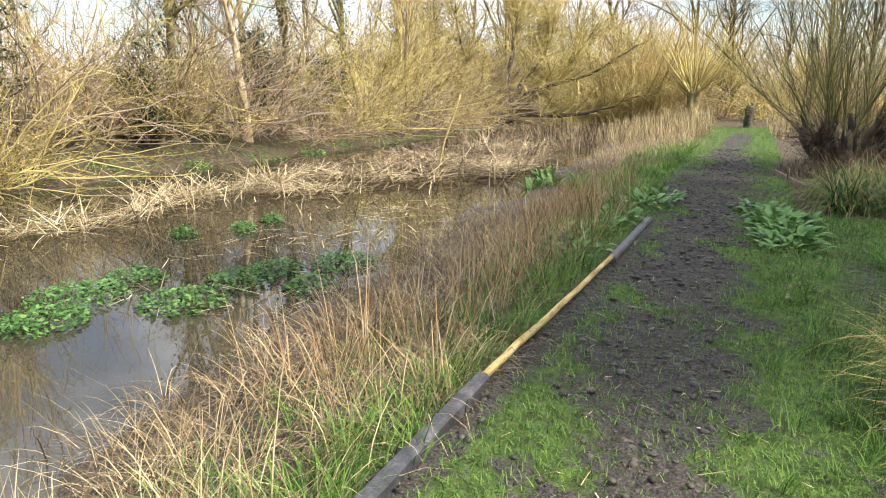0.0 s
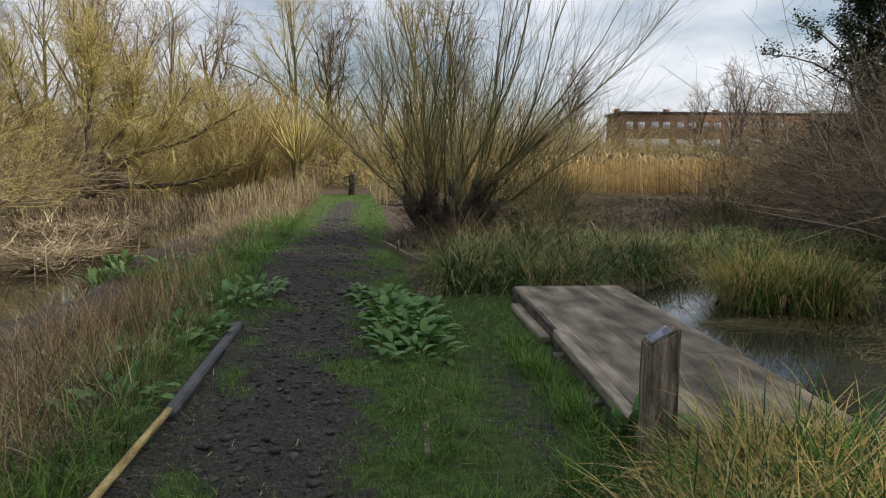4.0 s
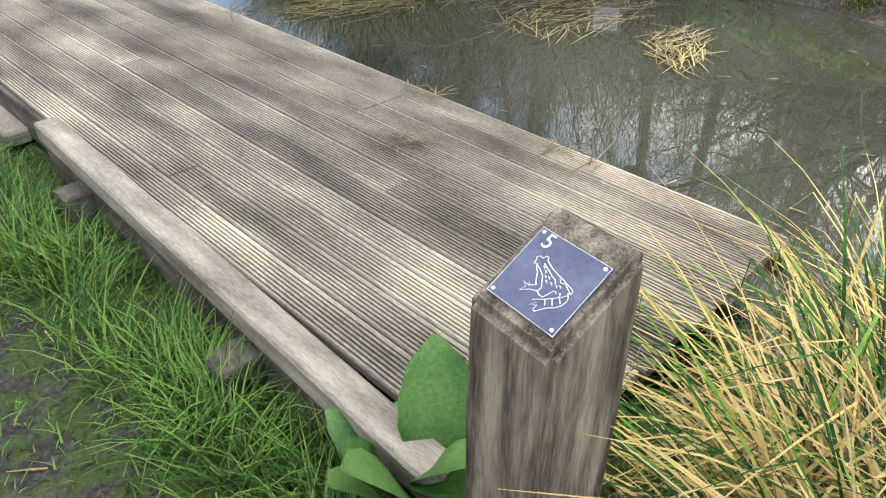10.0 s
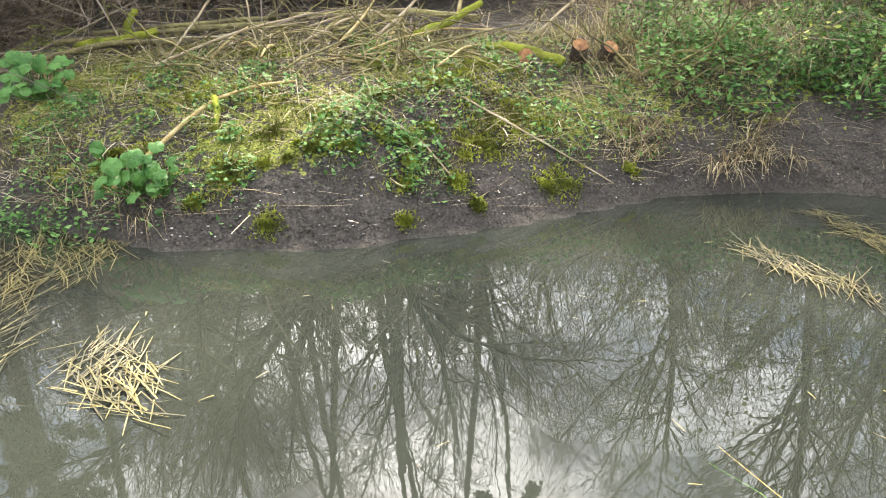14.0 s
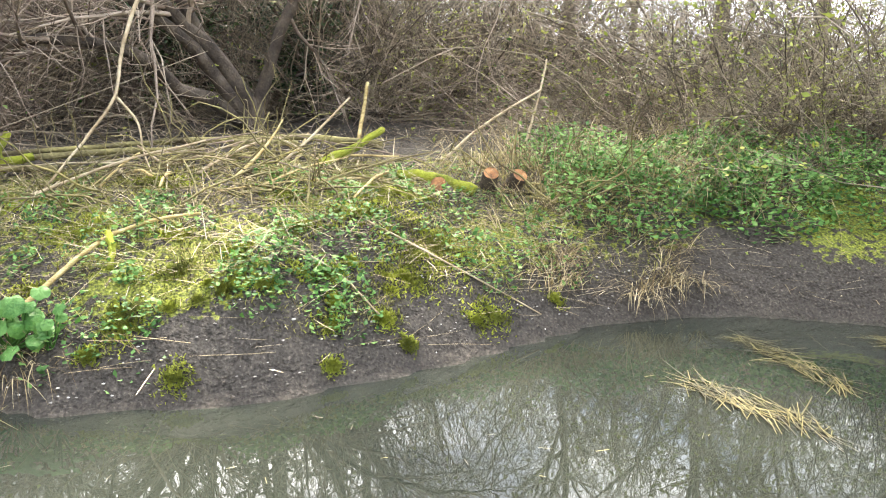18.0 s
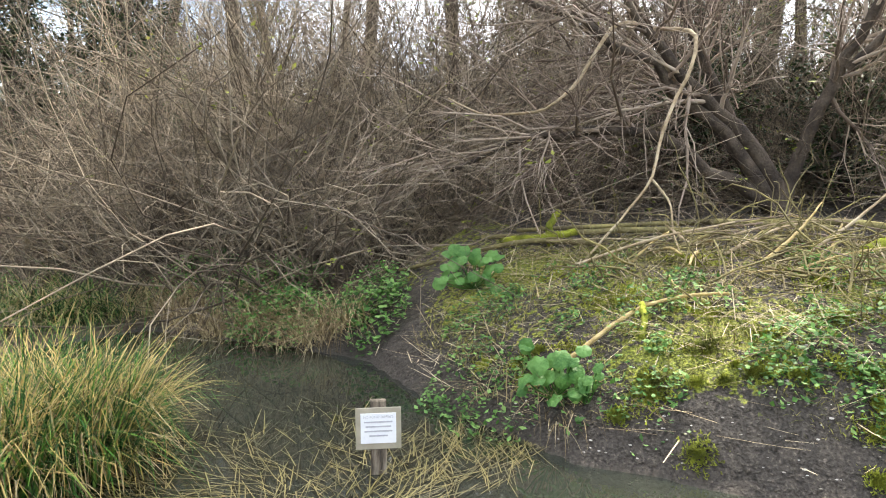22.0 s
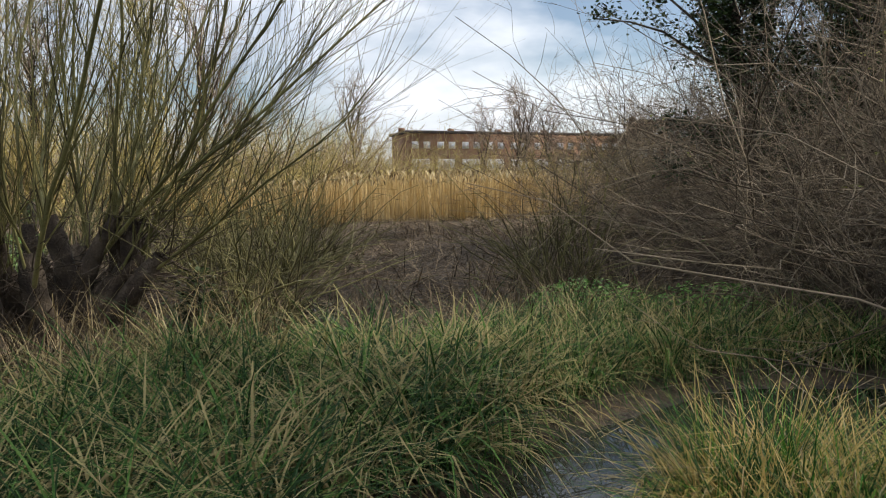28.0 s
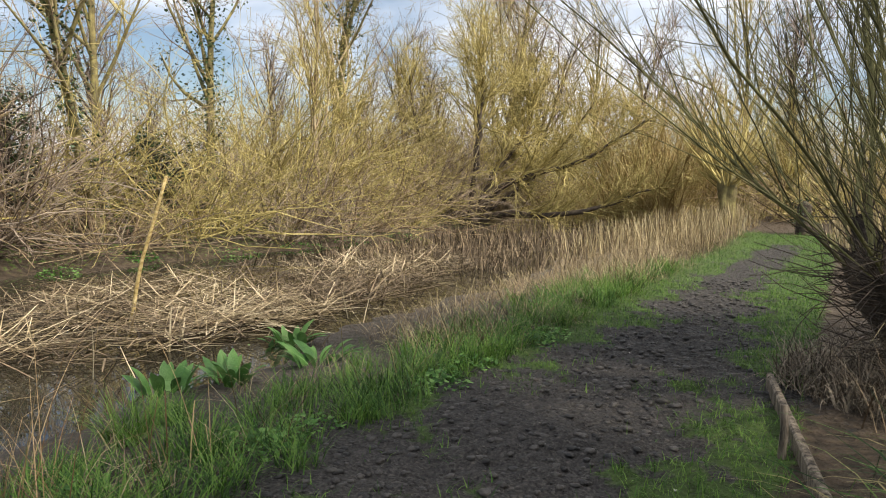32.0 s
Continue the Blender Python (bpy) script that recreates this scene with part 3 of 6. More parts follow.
def bare_tree(name, label, height, trunk_r, bark, twig, spread=0.5, first=0.3, limbs=14, boughs=90, sprays=700, ivy=0, fine=0.004):
    """A leafless tree: trunk, limbs and a crown of fine twigs."""
    t = thing(name, label, "tree")
    trunk = grow(np.array([[0, 0, -0.3]]), [[rng.normal(0, 0.05), rng.normal(0, 0.05), 1]], [height * 0.8], 9, 0.06, 0.05)
    tr = trunk_r * np.linspace(1, 0.25, 9)[None] * np.r_[1.35, 1.1, np.ones(7)][None]
    put_part("trunk", tubes(trunk, tr, 9), bark, t, smooth=True)
    a, w, th = offshoots(trunk, tr, limbs, first, spread, 0.25)
    L1 = grow(a, w * np.array([1, 1, 0.7]) + np.array([0, 0, 0.25]), rng.uniform(0.25, 0.45, limbs) * height, 7, 0.13, 0.05)
    r1 = taper(th * 0.62, 7, 0.25)
    for p1, q1 in zip(L1, r1):
        put_part("limb", tubes(p1[None], q1[None], 5), bark, t, smooth=True)
    a, w, th = offshoots(L1, r1, boughs, 0.2, 0.6, 0.15)
    L2 = grow(a, w, rng.uniform(0.1, 0.2, boughs) * height, 5, 0.16, 0.04)
    r2 = taper(np.maximum(th * 0.6, fine * 2), 5, 0.3)
    a, w, th = offshoots(L2, r2, sprays, 0.15, 0.6, 0.1)
    L3 = grow(a, w, rng.uniform(0.05, 0.1, sprays) * height, 3, 0.17, 0.03)
    r3 = taper(np.maximum(th * 0.5, fine), 3, 0.4)
    n4 = sprays * 2
    a, w, th = offshoots(L3, r3, n4, 0.1, 0.6, 0.1)
    L4 = grow(a, w, rng.uniform(0.025, 0.055, n4) * height, 2, 0.12, 0.02)
    r4 = taper(np.maximum(th * 0.6, fine * 0.7), 2, 0.5)
    put_part("crown", joined([tubes(L2, r2, 3), tubes(L3, r3, 3), tubes(L4, r4, 3)]), twig, t, kind="stuff")
    if ivy:
        pts = np.concatenate([trunk[0, rng.integers(0, 7, ivy)] + rng.normal(0, trunk_r * 1.5, (ivy, 3)) + np.array([0, 0, 1]) * rng.uniform(0, height * 0.1, (ivy, 1)), L1.reshape(-1, 3)[rng.integers(0, limbs * 7, ivy)] + rng.normal(0, 0.25, (ivy, 3))])
        put_part("ivy", leaves(pts, rng.uniform(0.09, 0.16, len(pts))), IVY, t, "dark glossy ivy")
    return t


def shrub(name, label, height, radius, material, stems=170, twigs=900, upright=0.55, fine=0.004, buds=0, leaf=None, wobble=0.2, droop=-0.05):
    """A thicket: many crooked stems from one footing that arch over, with fine side twigs."""
    t = thing(name, label, "shrub")
    a = rng.uniform(0, 2 * math.pi, stems)
    r = radius * 0.6 * np.sqrt(rng.uniform(0, 1, stems))
    st = np.column_stack([r * np.cos(a), r * np.sin(a), np.full(stems, -0.1)])
    w = np.column_stack([np.cos(a) * (1 - upright), np.sin(a) * (1 - upright), np.full(stems, upright)]) + rng.normal(0, 0.25, (stems, 3))
    P = grow(st, w, height * rng.uniform(0.45, 1.2, stems), 7, wobble, droop)
    P[:, :, 2] = np.maximum(P[:, :, 2], -0.05)
    R = taper(rng.uniform(1.2, 3.4, stems) * fine, 7, 0.35)
    at, ww, th = offshoots(P, R, twigs, 0.1, 0.8, 0.1)
    Q = grow(at, ww, rng.uniform(0.1, 0.3, twigs) * height, 4, wobble * 1.2, droop)
    q = taper(np.maximum(th * 0.55, fine * 0.8), 4, 0.5)
    n2 = int(twigs * 1.3)
    at, ww, th = offshoots(Q, q, n2, 0.15, 0.9, 0.05)
    S = grow(at, ww, rng.uniform(0.05, 0.14, n2) * height, 2, 0.15, 0.0)
    s = taper(np.maximum(th * 0.6, fine * 0.6), 2, 0.5)
    put_part("stem_mass", tubes(P, R, 3), material, t, kind="stuff")
    put_part("twig_mass", joined([tubes(Q, q, 3), tubes(S, s, 3)]), material, t, kind="stuff")
    if buds:
        c = S.reshape(-1, 3)[rng.integers(0, n2 * 2, buds)] + rng.normal(0, 0.03, (buds, 3))
        put_part("leaf_mass", leaves(c, rng.uniform(0.03, 0.07, buds)), leaf or BUD, t, "small fresh leaves", kind="stuff")
    return t


def place(proto, x, y, turn, size=1.0, sink=0.0, tilt=0.0, used=set()):
    """The first call moves the prototype itself; later calls copy it."""
    m = pose(x, y, land1(x, y) - sink, tilt, 0, turn) @ Matrix.Scale(size, 4)
    if proto.name in used:
        ob = copy_thing(proto, pose(x, y, land1(x, y) - sink, tilt, 0, turn))
        ob.scale = (size, size, size)
        return ob
    used.add(proto.name)
    proto.matrix_basis = m
    return proto


def many(protos, spots, group, lo=0.85, hi=1.2, sink=0.05):
    for i, (x, y) in enumerate(spots):
        ob = place(protos[i % len(protos)], x, y, rng.uniform(0, 360), rng.uniform(lo, hi), sink)
        ob["group"] = group


tall_a = bare_tree("tall_tree", "tall bare tree with yellowish sunlit bark on the stream bank", 15, 0.17, BARK_MOSS, TWIG_OLIVE, 0.5, 0.3, 15, 85, 450, 0, 0.01)
tall_b = bare_tree("ivy_tree", "tall bare tree with an ivy-clad trunk", 14, 0.19, BARK_MOSS, TWIG_TAN, 0.5, 0.35, 14, 80, 430, 1300, 0.01)
tall_c = bare_tree("alder_tree", "slim bare tree with many upright limbs", 12, 0.13, BARK, TWIG, 0.4, 0.25, 16, 85, 450, 0, 0.009)
pale = bare_tree("pale_tree", "tall bare tree with pale cream bark lit by the sun", 13, 0.17, PALEBARK, TWIG_OLIVE, 0.55, 0.3, 14, 80, 420, 0, 0.01)
far_tree = bare_tree("distant_tree", "distant bare winter tree against the sky", 14, 0.22, BARK, TWIG, 0.5, 0.25, 16, 80, 320, 0, 0.018)

thick_olive = shrub("olive_thicket", "dense olive-brown leafless thicket on the stream bank", 4.4, 2.4, TWIG_OLIVE, 120, 620, 0.6, 0.008, 400)
thick_tan = shrub("tan_thicket", "fuzzy tan-brown leafless thicket on the stream bank", 3.8, 2.2, TWIG_TAN, 120, 620, 0.5, 0.008)
thick_grey = shrub("grey_thicket", "grey-brown leafless thicket on the stream bank", 4.0, 2.3, TWIG, 120, 620, 0.58, 0.008)
thick_brown = shrub("brown_thicket", "dense fine tangle of brown leafless stems", 3.4, 2.2, TWIG_DARK, 230, 1900, 0.66, 0.0034, wobble=0.27)
bramble = shrub("bramble_tangle", "low arching tangle of brown bramble stems", 2.4, 1.9, TWIG, 190, 950, 0.4, 0.0036, 350, HERB, 0.2, -0.12)
osier = shrub("osier_clump", "upright clump of orange-gold osier stems", 4.2, 1.2, TWIG_GOLD, 160, 350, 0.88, 0.008, wobble=0.08, droop=0.02)
tall_scrub = shrub("tall_scrub", "tall dense dark tangle of bare stems", 6.2, 1.7, TWIG_DARK, 240, 1700, 0.78, 0.0045, wobble=0.22, droop=-0.02)
budding = shrub("budding_shrub", "tangled shrub with small fresh yellow-green leaves", 3.8, 2.0, TWIG_DARK, 130, 1100, 0.55, 0.004, 4200)

# west bank of the stream
many([thick_olive, thick_grey, thick_tan], [(float(far_shore(np.array(y))) - rng.uniform(1.4, 3.4), y) for y in np.r_[np.arange(0, 16, 2.0), np.arange(16, 46, 2.7)]], "thickets along the stream bank", 0.7, 1.15)
many([thick_grey, thick_olive, thick_tan], [(float(far_shore(np.array(y))) - rng.uniform(4.0, 7.0), y) for y in np.arange(1, 52, 2.3)], "thickets along the stream bank", 1.05, 1.4)
many([tall_a, pale, tall_b, tall_c], [(float(far_shore(np.array(y))) - rng.uniform(2.5, 9.0), y) for y in np.arange(12, 60, 4.1)], "bare trees on the stream bank", 0.65, 1.0)
many([far_tree, tall_c], [(-29 + rng.uniform(-4, 4), y) for y in np.arange(10, 70, 6.0)], "bare trees behind the stream bank", 0.6, 0.9)
many([pale, tall_b, tall_b], [(-16.6, 37.0), (-15.2, 24.6), (-15.6, 28.4), (-14.9, 21.0)], "bare trees on the stream bank", 0.75, 1.0)
many([osier], [(-5.6, 41.5), (-7.2, 43.5), (-4.2, 45.0)], "gold osier clumps", 1.1, 1.4)
many([thick_olive, thick_tan], [(-11.0, 52.0), (-7.4, 54.0), (-4.0, 55.0), (-0.6, 54.0), (2.8, 55.0), (6.0, 54.0), (-14.5, 50.0), (9.5, 56.0)], "thickets at the end of the path", 1.6, 2.1)
many([thick_olive, thick_tan, thick_olive], [(-16.6, 35.0), (-14.6, 43.0), (-15.6, 46.0), (-15.8, 32.6), (-18.6, 38.6)], "thickets along the stream bank", 1.1, 1.4)
# woodland at the end of the path and beyond the reeds
many([tall_c, tall_a, far_tree], [(x, 48 + rng.uniform(0, 10)) for x in np.arange(-22, 8, 2.6)], "bare trees at the end of the path", 0.75, 1.05)
many([thick_olive, thick_tan], [(x, 43 + rng.uniform(0, 4)) for x in np.arange(-16, 8, 2.8)], "thickets at the end of the path", 0.8, 1.2)
many([thick_tan, thick_olive], [(x, 52 - 0.1 * x + rng.uniform(-2, 3)) for x in np.arange(6, 50, 2.6)], "thickets behind the reed bed", 0.85, 1.1)
many([far_tree], [(20, 70), (33, 74), (35.5, 72), (38.5, 76), (41, 74), (47, 70), (52, 66), (9, 66), (56, 78)], "distant bare trees", 0.6, 0.85)
many([thick_olive, thick_tan], [(10.0, 50.0), (12.6, 51.5), (15.2, 53.0), (8.0, 53.0), (13.6, 56.0), (17.6, 56.0)], "tall rounded thickets behind the reed bed", 1.3, 1.75)
many([thick_tan, thick_olive], [(x, 74 + rng.uniform(-4, 4)) for x in np.arange(17, 56, 2.6)], "hedge in front of the terrace", 1.2, 1.5)
# thicket north-east of the pond
many([thick_brown, bramble, thick_brown], [(11.0, 16.8), (12.2, 19.4), (12.8, 15.4), (13.6, 21.8), (14.2, 18.4), (14.0, 25.0), (16.0, 26.4), (15.6, 21.6), (15.8, 15.8), (12.6, 13.4), (14.6, 12.4), (10.9, 14.7), (17.2, 19.0), (16.4, 30.0), (18.5, 27.0), (12.4, 17.4), (13.6, 16.6)], "brown thicket beside the pond", 1.0, 1.4)
many([tall_b, tall_c], [(14.6, 20.4), (15.8, 23.4), (16.4, 17.4), (18.2, 21.6), (19.0, 14.0)], "dark ivy-clad trees beside the pond", 0.5, 0.68)
tall_d = bare_tree("spreading_tree", "tall bare tree with a wide crown of fine twigs", 15.5, 0.19, BARK, TWIG_DARK, 0.55, 0.22, 20, 150, 1100, 0, 0.0065)
many([tall_d], [(17.7, 1.4), (14.6, -0.2), (20.5, 8.2), (19.4, 12.4), (16.6, -4.4), (22.0, 4.6)], "tall bare trees behind the east bank", 0.8, 0.92)
# east bank
many([bramble, thick_brown, budding, bramble, thick_brown], [(13.9, 10.8), (14.8, 8.6), (13.9, 6.2), (11.4, 4.4), (12.6, 12.8), (15.0, 5.4), (16.0, 10.4), (10.2, 3.1), (12.4, 2.6), (17.0, 7.8), (14.3, 3.2), (14.2, 7.2), (17.5, 13.0), (18.0, 5.0)], "brambles on the east bank", 0.8, 1.2)
many([thick_brown, budding, thick_brown], [(14.6, 12.6), (14.6, 14.6), (13.4, 14.8), (16.4, 11.6), (17.4, 8.6), (17.0, 6.4), (15.6, 4.2), (16.6, 3.4), (13.6, 1.6), (17.6, 10.8)], "tall scrub behind the east bank", 1.25, 1.55)
many([budding, thick_brown, budding], [(8.9, 2.2), (7.6, 1.2), (10.6, 0.6), (5.9, 1.4), (4.0, 0.8), (8.6, -0.8), (6.2, -1.0), (12.2, 0.2)], "budding shrubs on the east bank", 0.75, 1.05)
many([tall_c, tall_a, tall_c], [(22.5, 9.5), (24.0, 3.0), (21.5, 13.0), (10.6, -3.2), (19.6, -1.4)], "bare trees behind the east bank", 0.6, 0.8)
many([tall_scrub], [(14.6, 13.6), (16.6, 12.6), (18.6, 11.4)], "tall scrub behind the east bank", 0.8, 1.0)
many([tall_scrub], [(16.2, 6.0), (17.4, 4.0), (14.8, 3.4), (13.0, 0.6), (20.0, 5.6), (17.0, 9.6), (16.0, 8.4)], "tall scrub behind the east bank", 0.45, 0.62)
many([tall_scrub], [(15.6, 16.6), (15.6, 19.0), (17.0, 20.6), (17.8, 18.4), (14.4, 15.0), (18.2, 22.4)], "tall dark scrub beside the pond", 0.8, 1.1)


# ---- pollard willows ----
def pollard(name, label, trunk_h, trunk_r, stems, length, material, bark, twigs=900, fine=0.006, apart=False):
    t = thing(name, label, "tree")
    prof = np.array([1.45, 1.15, 1.0, 0.95, 1.02, 1.15, 1.05, 0.6])
    zz = np.array([-0.2, 0.1, 0.35, 0.55, 0.75, 0.95, 1.1, 1.22]) * trunk_h
    a = rng.uniform(0, 2 * math.pi, stems)
    if apart:
        # a ring of old leaning trunks out of one stool, each ending in a knuckle
        m = 17
        ta = np.arange(m) * 2 * math.pi / m + rng.uniform(-0.2, 0.2, m)
        foot = np.column_stack([np.cos(ta), np.sin(ta), np.zeros(m)]) * (trunk_r * 0.85 * rng.uniform(0.2, 1.0, (m, 1))) - np.array([0, 0, 0.15])
        way = np.column_stack([np.cos(ta) * 0.3, np.sin(ta) * 0.3, np.ones(m)])
        T = grow(foot, way, trunk_h * rng.uniform(0.95, 1.3, m), 7, 0.17, 0.02)
        TR = rng.uniform(0.09, 0.15, m)[:, None] * np.array([1.5, 1.15, 0.95, 0.8, 0.75, 0.8, 0.5])[None] * rng.uniform(0.85, 1.2, (m, 7))
        for p1, q1 in zip(T, TR):
            put_part("trunk", tubes(p1[None], q1[None], 9), bark, t, smooth=True)
        pick = rng.integers(0, m, stems)
        lvl = rng.integers(4, 7, stems)
        st = T[pick, lvl] + rng.normal(0, 0.03, (stems, 3))
        a = np.arctan2(st[:, 1], st[:, 0]) + rng.normal(0, 0.5, stems)
        lean = rng.uniform(0.02, 1.0, stems) * 1.35
    else:
        sides, vs = 22, []
        for k, z in enumerate(zz):
            for s in range(sides):
                b = 2 * math.pi * s / sides
                lump = 1 + 0.2 * math.sin(3 * b + k * 0.7) + 0.14 * math.sin(7 * b - k) + rng.uniform(-0.13, 0.13)
                vs.append((trunk_r * prof[k] * lump * math.cos(b), trunk_r * prof[k] * lump * math.sin(b), z))
        i = np.arange(len(vs)).reshape(-1, sides)
        f = np.stack([i[:-1], np.roll(i, -1, 1)[:-1], np.roll(i, -1, 1)[1:], i[1:]], -1).reshape(-1, 4)
        put_part("trunk", (np.array(vs), f), bark, t, smooth=True)
        r = trunk_r * 1.05 * np.sqrt(rng.uniform(0.02, 1, stems))
        st = np.column_stack([r * np.cos(a), r * np.sin(a), trunk_h * (1.2 - 0.3 * (r / trunk_r) ** 2)])
        lean = (r / trunk_r) * rng.uniform(0.3, 1.0, stems) * 2.1
    w = np.column_stack([np.cos(a) * lean, np.sin(a) * lean, np.ones(stems)]) + rng.normal(0, 0.12, (stems, 3))
    ln = length * rng.uniform(0.5, 1.08, stems)
    P = grow(st, w, ln, 11, 0.075, 0.03 if apart else 0.045)
    R = taper(rng.uniform(0.45, 1.0, stems) ** 2 * 5.4 * fine, 11, 0.2)
    if apart:
        for p1, q1 in zip(P, R):
            put_part("stem", tubes(p1[None], q1[None], 6), material, t, smooth=True)
    else:
        put_part("stem_mass", tubes(P, R, 3), material, t, kind="stuff")
    if apart:
        # dead brushwood caught among the trunk heads
        k = 1300
        s = T.reshape(-1, 3)[rng.integers(0, T.shape[0] * 7, k)]
        way = np.column_stack([s[:, 0], s[:, 1], np.full(k, 0.15)]) + rng.normal(0, 0.55, (k, 3))
        B = grow(s, way, rng.uniform(0.25, 1.0, k), 6, 0.22, 0.03)
        put_part("brush_mass", tubes(B, taper(rng.uniform(0.003, 0.009, k), 6, 0.35), 3), BARK, t, "dark dead twigs", kind="stuff")
    at, ww, th = offshoots(P, R, twigs, 0.05, 0.33 if apart else 0.45, 0.25)
    Q = grow(at, ww, rng.uniform(0.12, 0.34, twigs) * length, 5, 0.08, 0.04)
    q = taper(np.maximum(th * 0.45, fine * 0.5), 5, 0.35)
    put_part("twig_mass", tubes(Q, q, 3), material, t, kind="stuff")
    return t


rng = np.random.default_rng(21)
big_willow = pollard("pollard_willow", "old burred pollard willow with a fan of bare stems", 1.2, 0.6, 60, 6.1, WILLOW, BARK, 2200, 0.0047, True)
place(big_willow, 1.95, 19.3, 0)
small_willow = pollard("pollard_willow", "distant pollard willow with olive-gold stems", 1.2, 0.2, 110, 2.9, TWIG_OLIVE, BARK_MOSS, 450, 0.007)
many([small_willow], [(-2.8, 39.9), (-1.2, 44.7), (2.6, 47.0), (-5.4, 50.0)], "pollard willows along the fen", 1.1, 1.35)
willow_scrub = shrub("willow_scrub", "low brown willow scrub at the fen edge", 2.3, 0.8, WILLOW, 100, 380, 0.75, 0.006)
many([willow_scrub], [(3.7, 19.2), (4.4, 22.5), (5.6, 25.0), (3.1, 24.0), (8.4, 20.4)], "low willow scrub", 0.75, 1.1)
# brown root mat at the willow's foot
n = 4600
a = rng.uniform(0, 2 * math.pi, n)
r = 0.95 * np.sqrt(rng.uniform(0, 1, n))
mat_pts = on_land(np.column_stack([1.62 + r * np.cos(a) * 1.15, 19.05 + r * np.sin(a)]))
root = put_part("root_mat", ribbons(mat_pts, rng.uniform(0, 6.28, n), rng.uniform(0.2, 0.6, n) * (1.25 - 0.6 * r), np.full(n, 0.009), rng.uniform(0, 0.7, n), rng.uniform(0.5, 2.2, n), 3), TWIG_DARK)
tagged(root, "shaggy brown dead stalks round the foot of a willow", "dead grass", kind="stuff")


# ---- leaning tree on the west bank, and the sprawling tree on the east bank ----
def limb_tree(name, label, limbs, bark, twig, boughs, sprays, length, fine, up=0.1):
    """A tree from a few hand-set limbs (points and end radii), with boughs and twigs grown on them."""
    t = thing(name, label, "tree")
    P, R = [], []
    for pts, r0, r1 in limbs:
        pts = np.array(pts, float)
        s = np.linspace(0, len(pts) - 1, 13)
        q = np.stack([np.interp(s, np.arange(len(pts)), pts[:, k]) for k in range(3)], 1)
        for _ in range(2):
            q[1:-1] = (q[:-2] + 2 * q[1:-1] + q[2:]) / 4
        q[1:] += rng.normal(0, 0.03, (12, 3))
        P.append(q)
        R.append(np.linspace(r0, r1, 13))
        put_part("limb", tubes(q[None], R[-1][None] * (1 + 0.08 * np.sin(np.arange(13) * 2.1))[None], 9), bark, t, smooth=True)
    P, R = np.stack(P), np.stack(R)
    a, w, th = offshoots(P, R, boughs, 0.3, 0.65, up)
    L2 = grow(a, w, rng.uniform(0.5, 1.1, boughs) * length, 7, 0.17, 0.02)
    r2 = taper(np.maximum(th * 0.4, fine * 2.5), 7, 0.25)
    a, w, th = offshoots(L2, r2, sprays, 0.15, 0.6, up * 0.5)
    L3 = grow(a, w, rng.uniform(0.25, 0.5, sprays) * length, 5, 0.17, 0.0)
    r3 = taper(np.maximum(th * 0.5, fine), 5, 0.35)
    a, w, th = offshoots(L3, r3, sprays * 2, 0.15, 0.6, 0.05)
    L4 = grow(a, w, rng.uniform(0.1, 0.22, sprays * 2) * length, 3, 0.15, 0.0)
    r4 = taper(np.maximum(th * 0.6, fine * 0.7), 3, 0.5)
    put_part("bough_mass", tubes(L2, r2, 5), twig, t, smooth=True, kind="stuff")
    put_part("twig_mass", joined([tubes(L3, r3, 3), tubes(L4, r4, 3)]), twig, t, kind="stuff")
    foot = Vector(limbs[0][0][0])
    for child in t.children:
        child.data.transform(Matrix.Translation(-foot))
    t.location = foot
    return t


bz = land1(11.7, 8.6)
east_tree = limb_tree("sprawling_tree", "dark many-limbed willow sprawling over the mossy bank", [
    ([(11.7, 8.53, bz - 0.1), (11.7, 8.33, 1.97), (11.6, 8.06, 2.5), (11.5, 7.83, 2.94), (11.4, 7.64, 3.5), (11.3, 7.5, 4.1), (11.2, 7.4, 5.2)], 0.085, 0.02),
    ([(11.7, 8.5, bz - 0.1), (11.6, 8.8, 1.9), (11.4, 9.2, 2.26), (11.2, 9.6, 2.52), (10.9, 10.04, 3.16), (10.6, 10.4, 3.75), (10.3, 10.7, 4.7)], 0.105, 0.02),
    ([(11.8, 8.58, bz - 0.1), (11.8, 9.0, 2.04), (11.8, 9.41, 2.81), (11.8, 9.7, 3.51), (11.8, 9.8, 4.35), (11.7, 9.9, 5.6)], 0.085, 0.015),
    ([(11.66, 8.54, bz), (11.5, 8.95, 1.95), (11.3, 9.4, 2.3), (11.15, 9.7, 2.5), (10.9, 10.25, 2.98), (10.5, 10.85, 3.3), (10.2, 11.5, 3.5), (9.9, 12.2, 3.75), (9.6, 13.0, 3.9)], 0.08, 0.012),
    ([(11.55, 7.94, 2.65), (11.3, 7.53, 3.16), (11.1, 7.1, 3.25), (10.9, 6.7, 3.38), (10.7, 6.15, 3.42), (10.4, 5.6, 3.3)], 0.05, 0.012),
    ([(11.6, 8.7, bz + 0.12), (11.3, 9.33, 1.63), (11.0, 9.78, 1.89), (10.7, 10.27, 2.05), (10.4, 10.8, 1.95), (10.2, 11.24, 1.9), (10.0, 11.93, 1.6)], 0.085, 0.02),
    ([(12.0, 8.6, bz), (12.6, 9.6, 2.6), (12.8, 10.6, 4.2), (12.9, 11.4, 6.0), (13, 12, 7.2)], 0.06, 0.015),
], BARK, TWIG, 230, 3400, 2.0, 0.0038)
LX, LY = -12.2, 38.6
lg = land1(LX, LY)


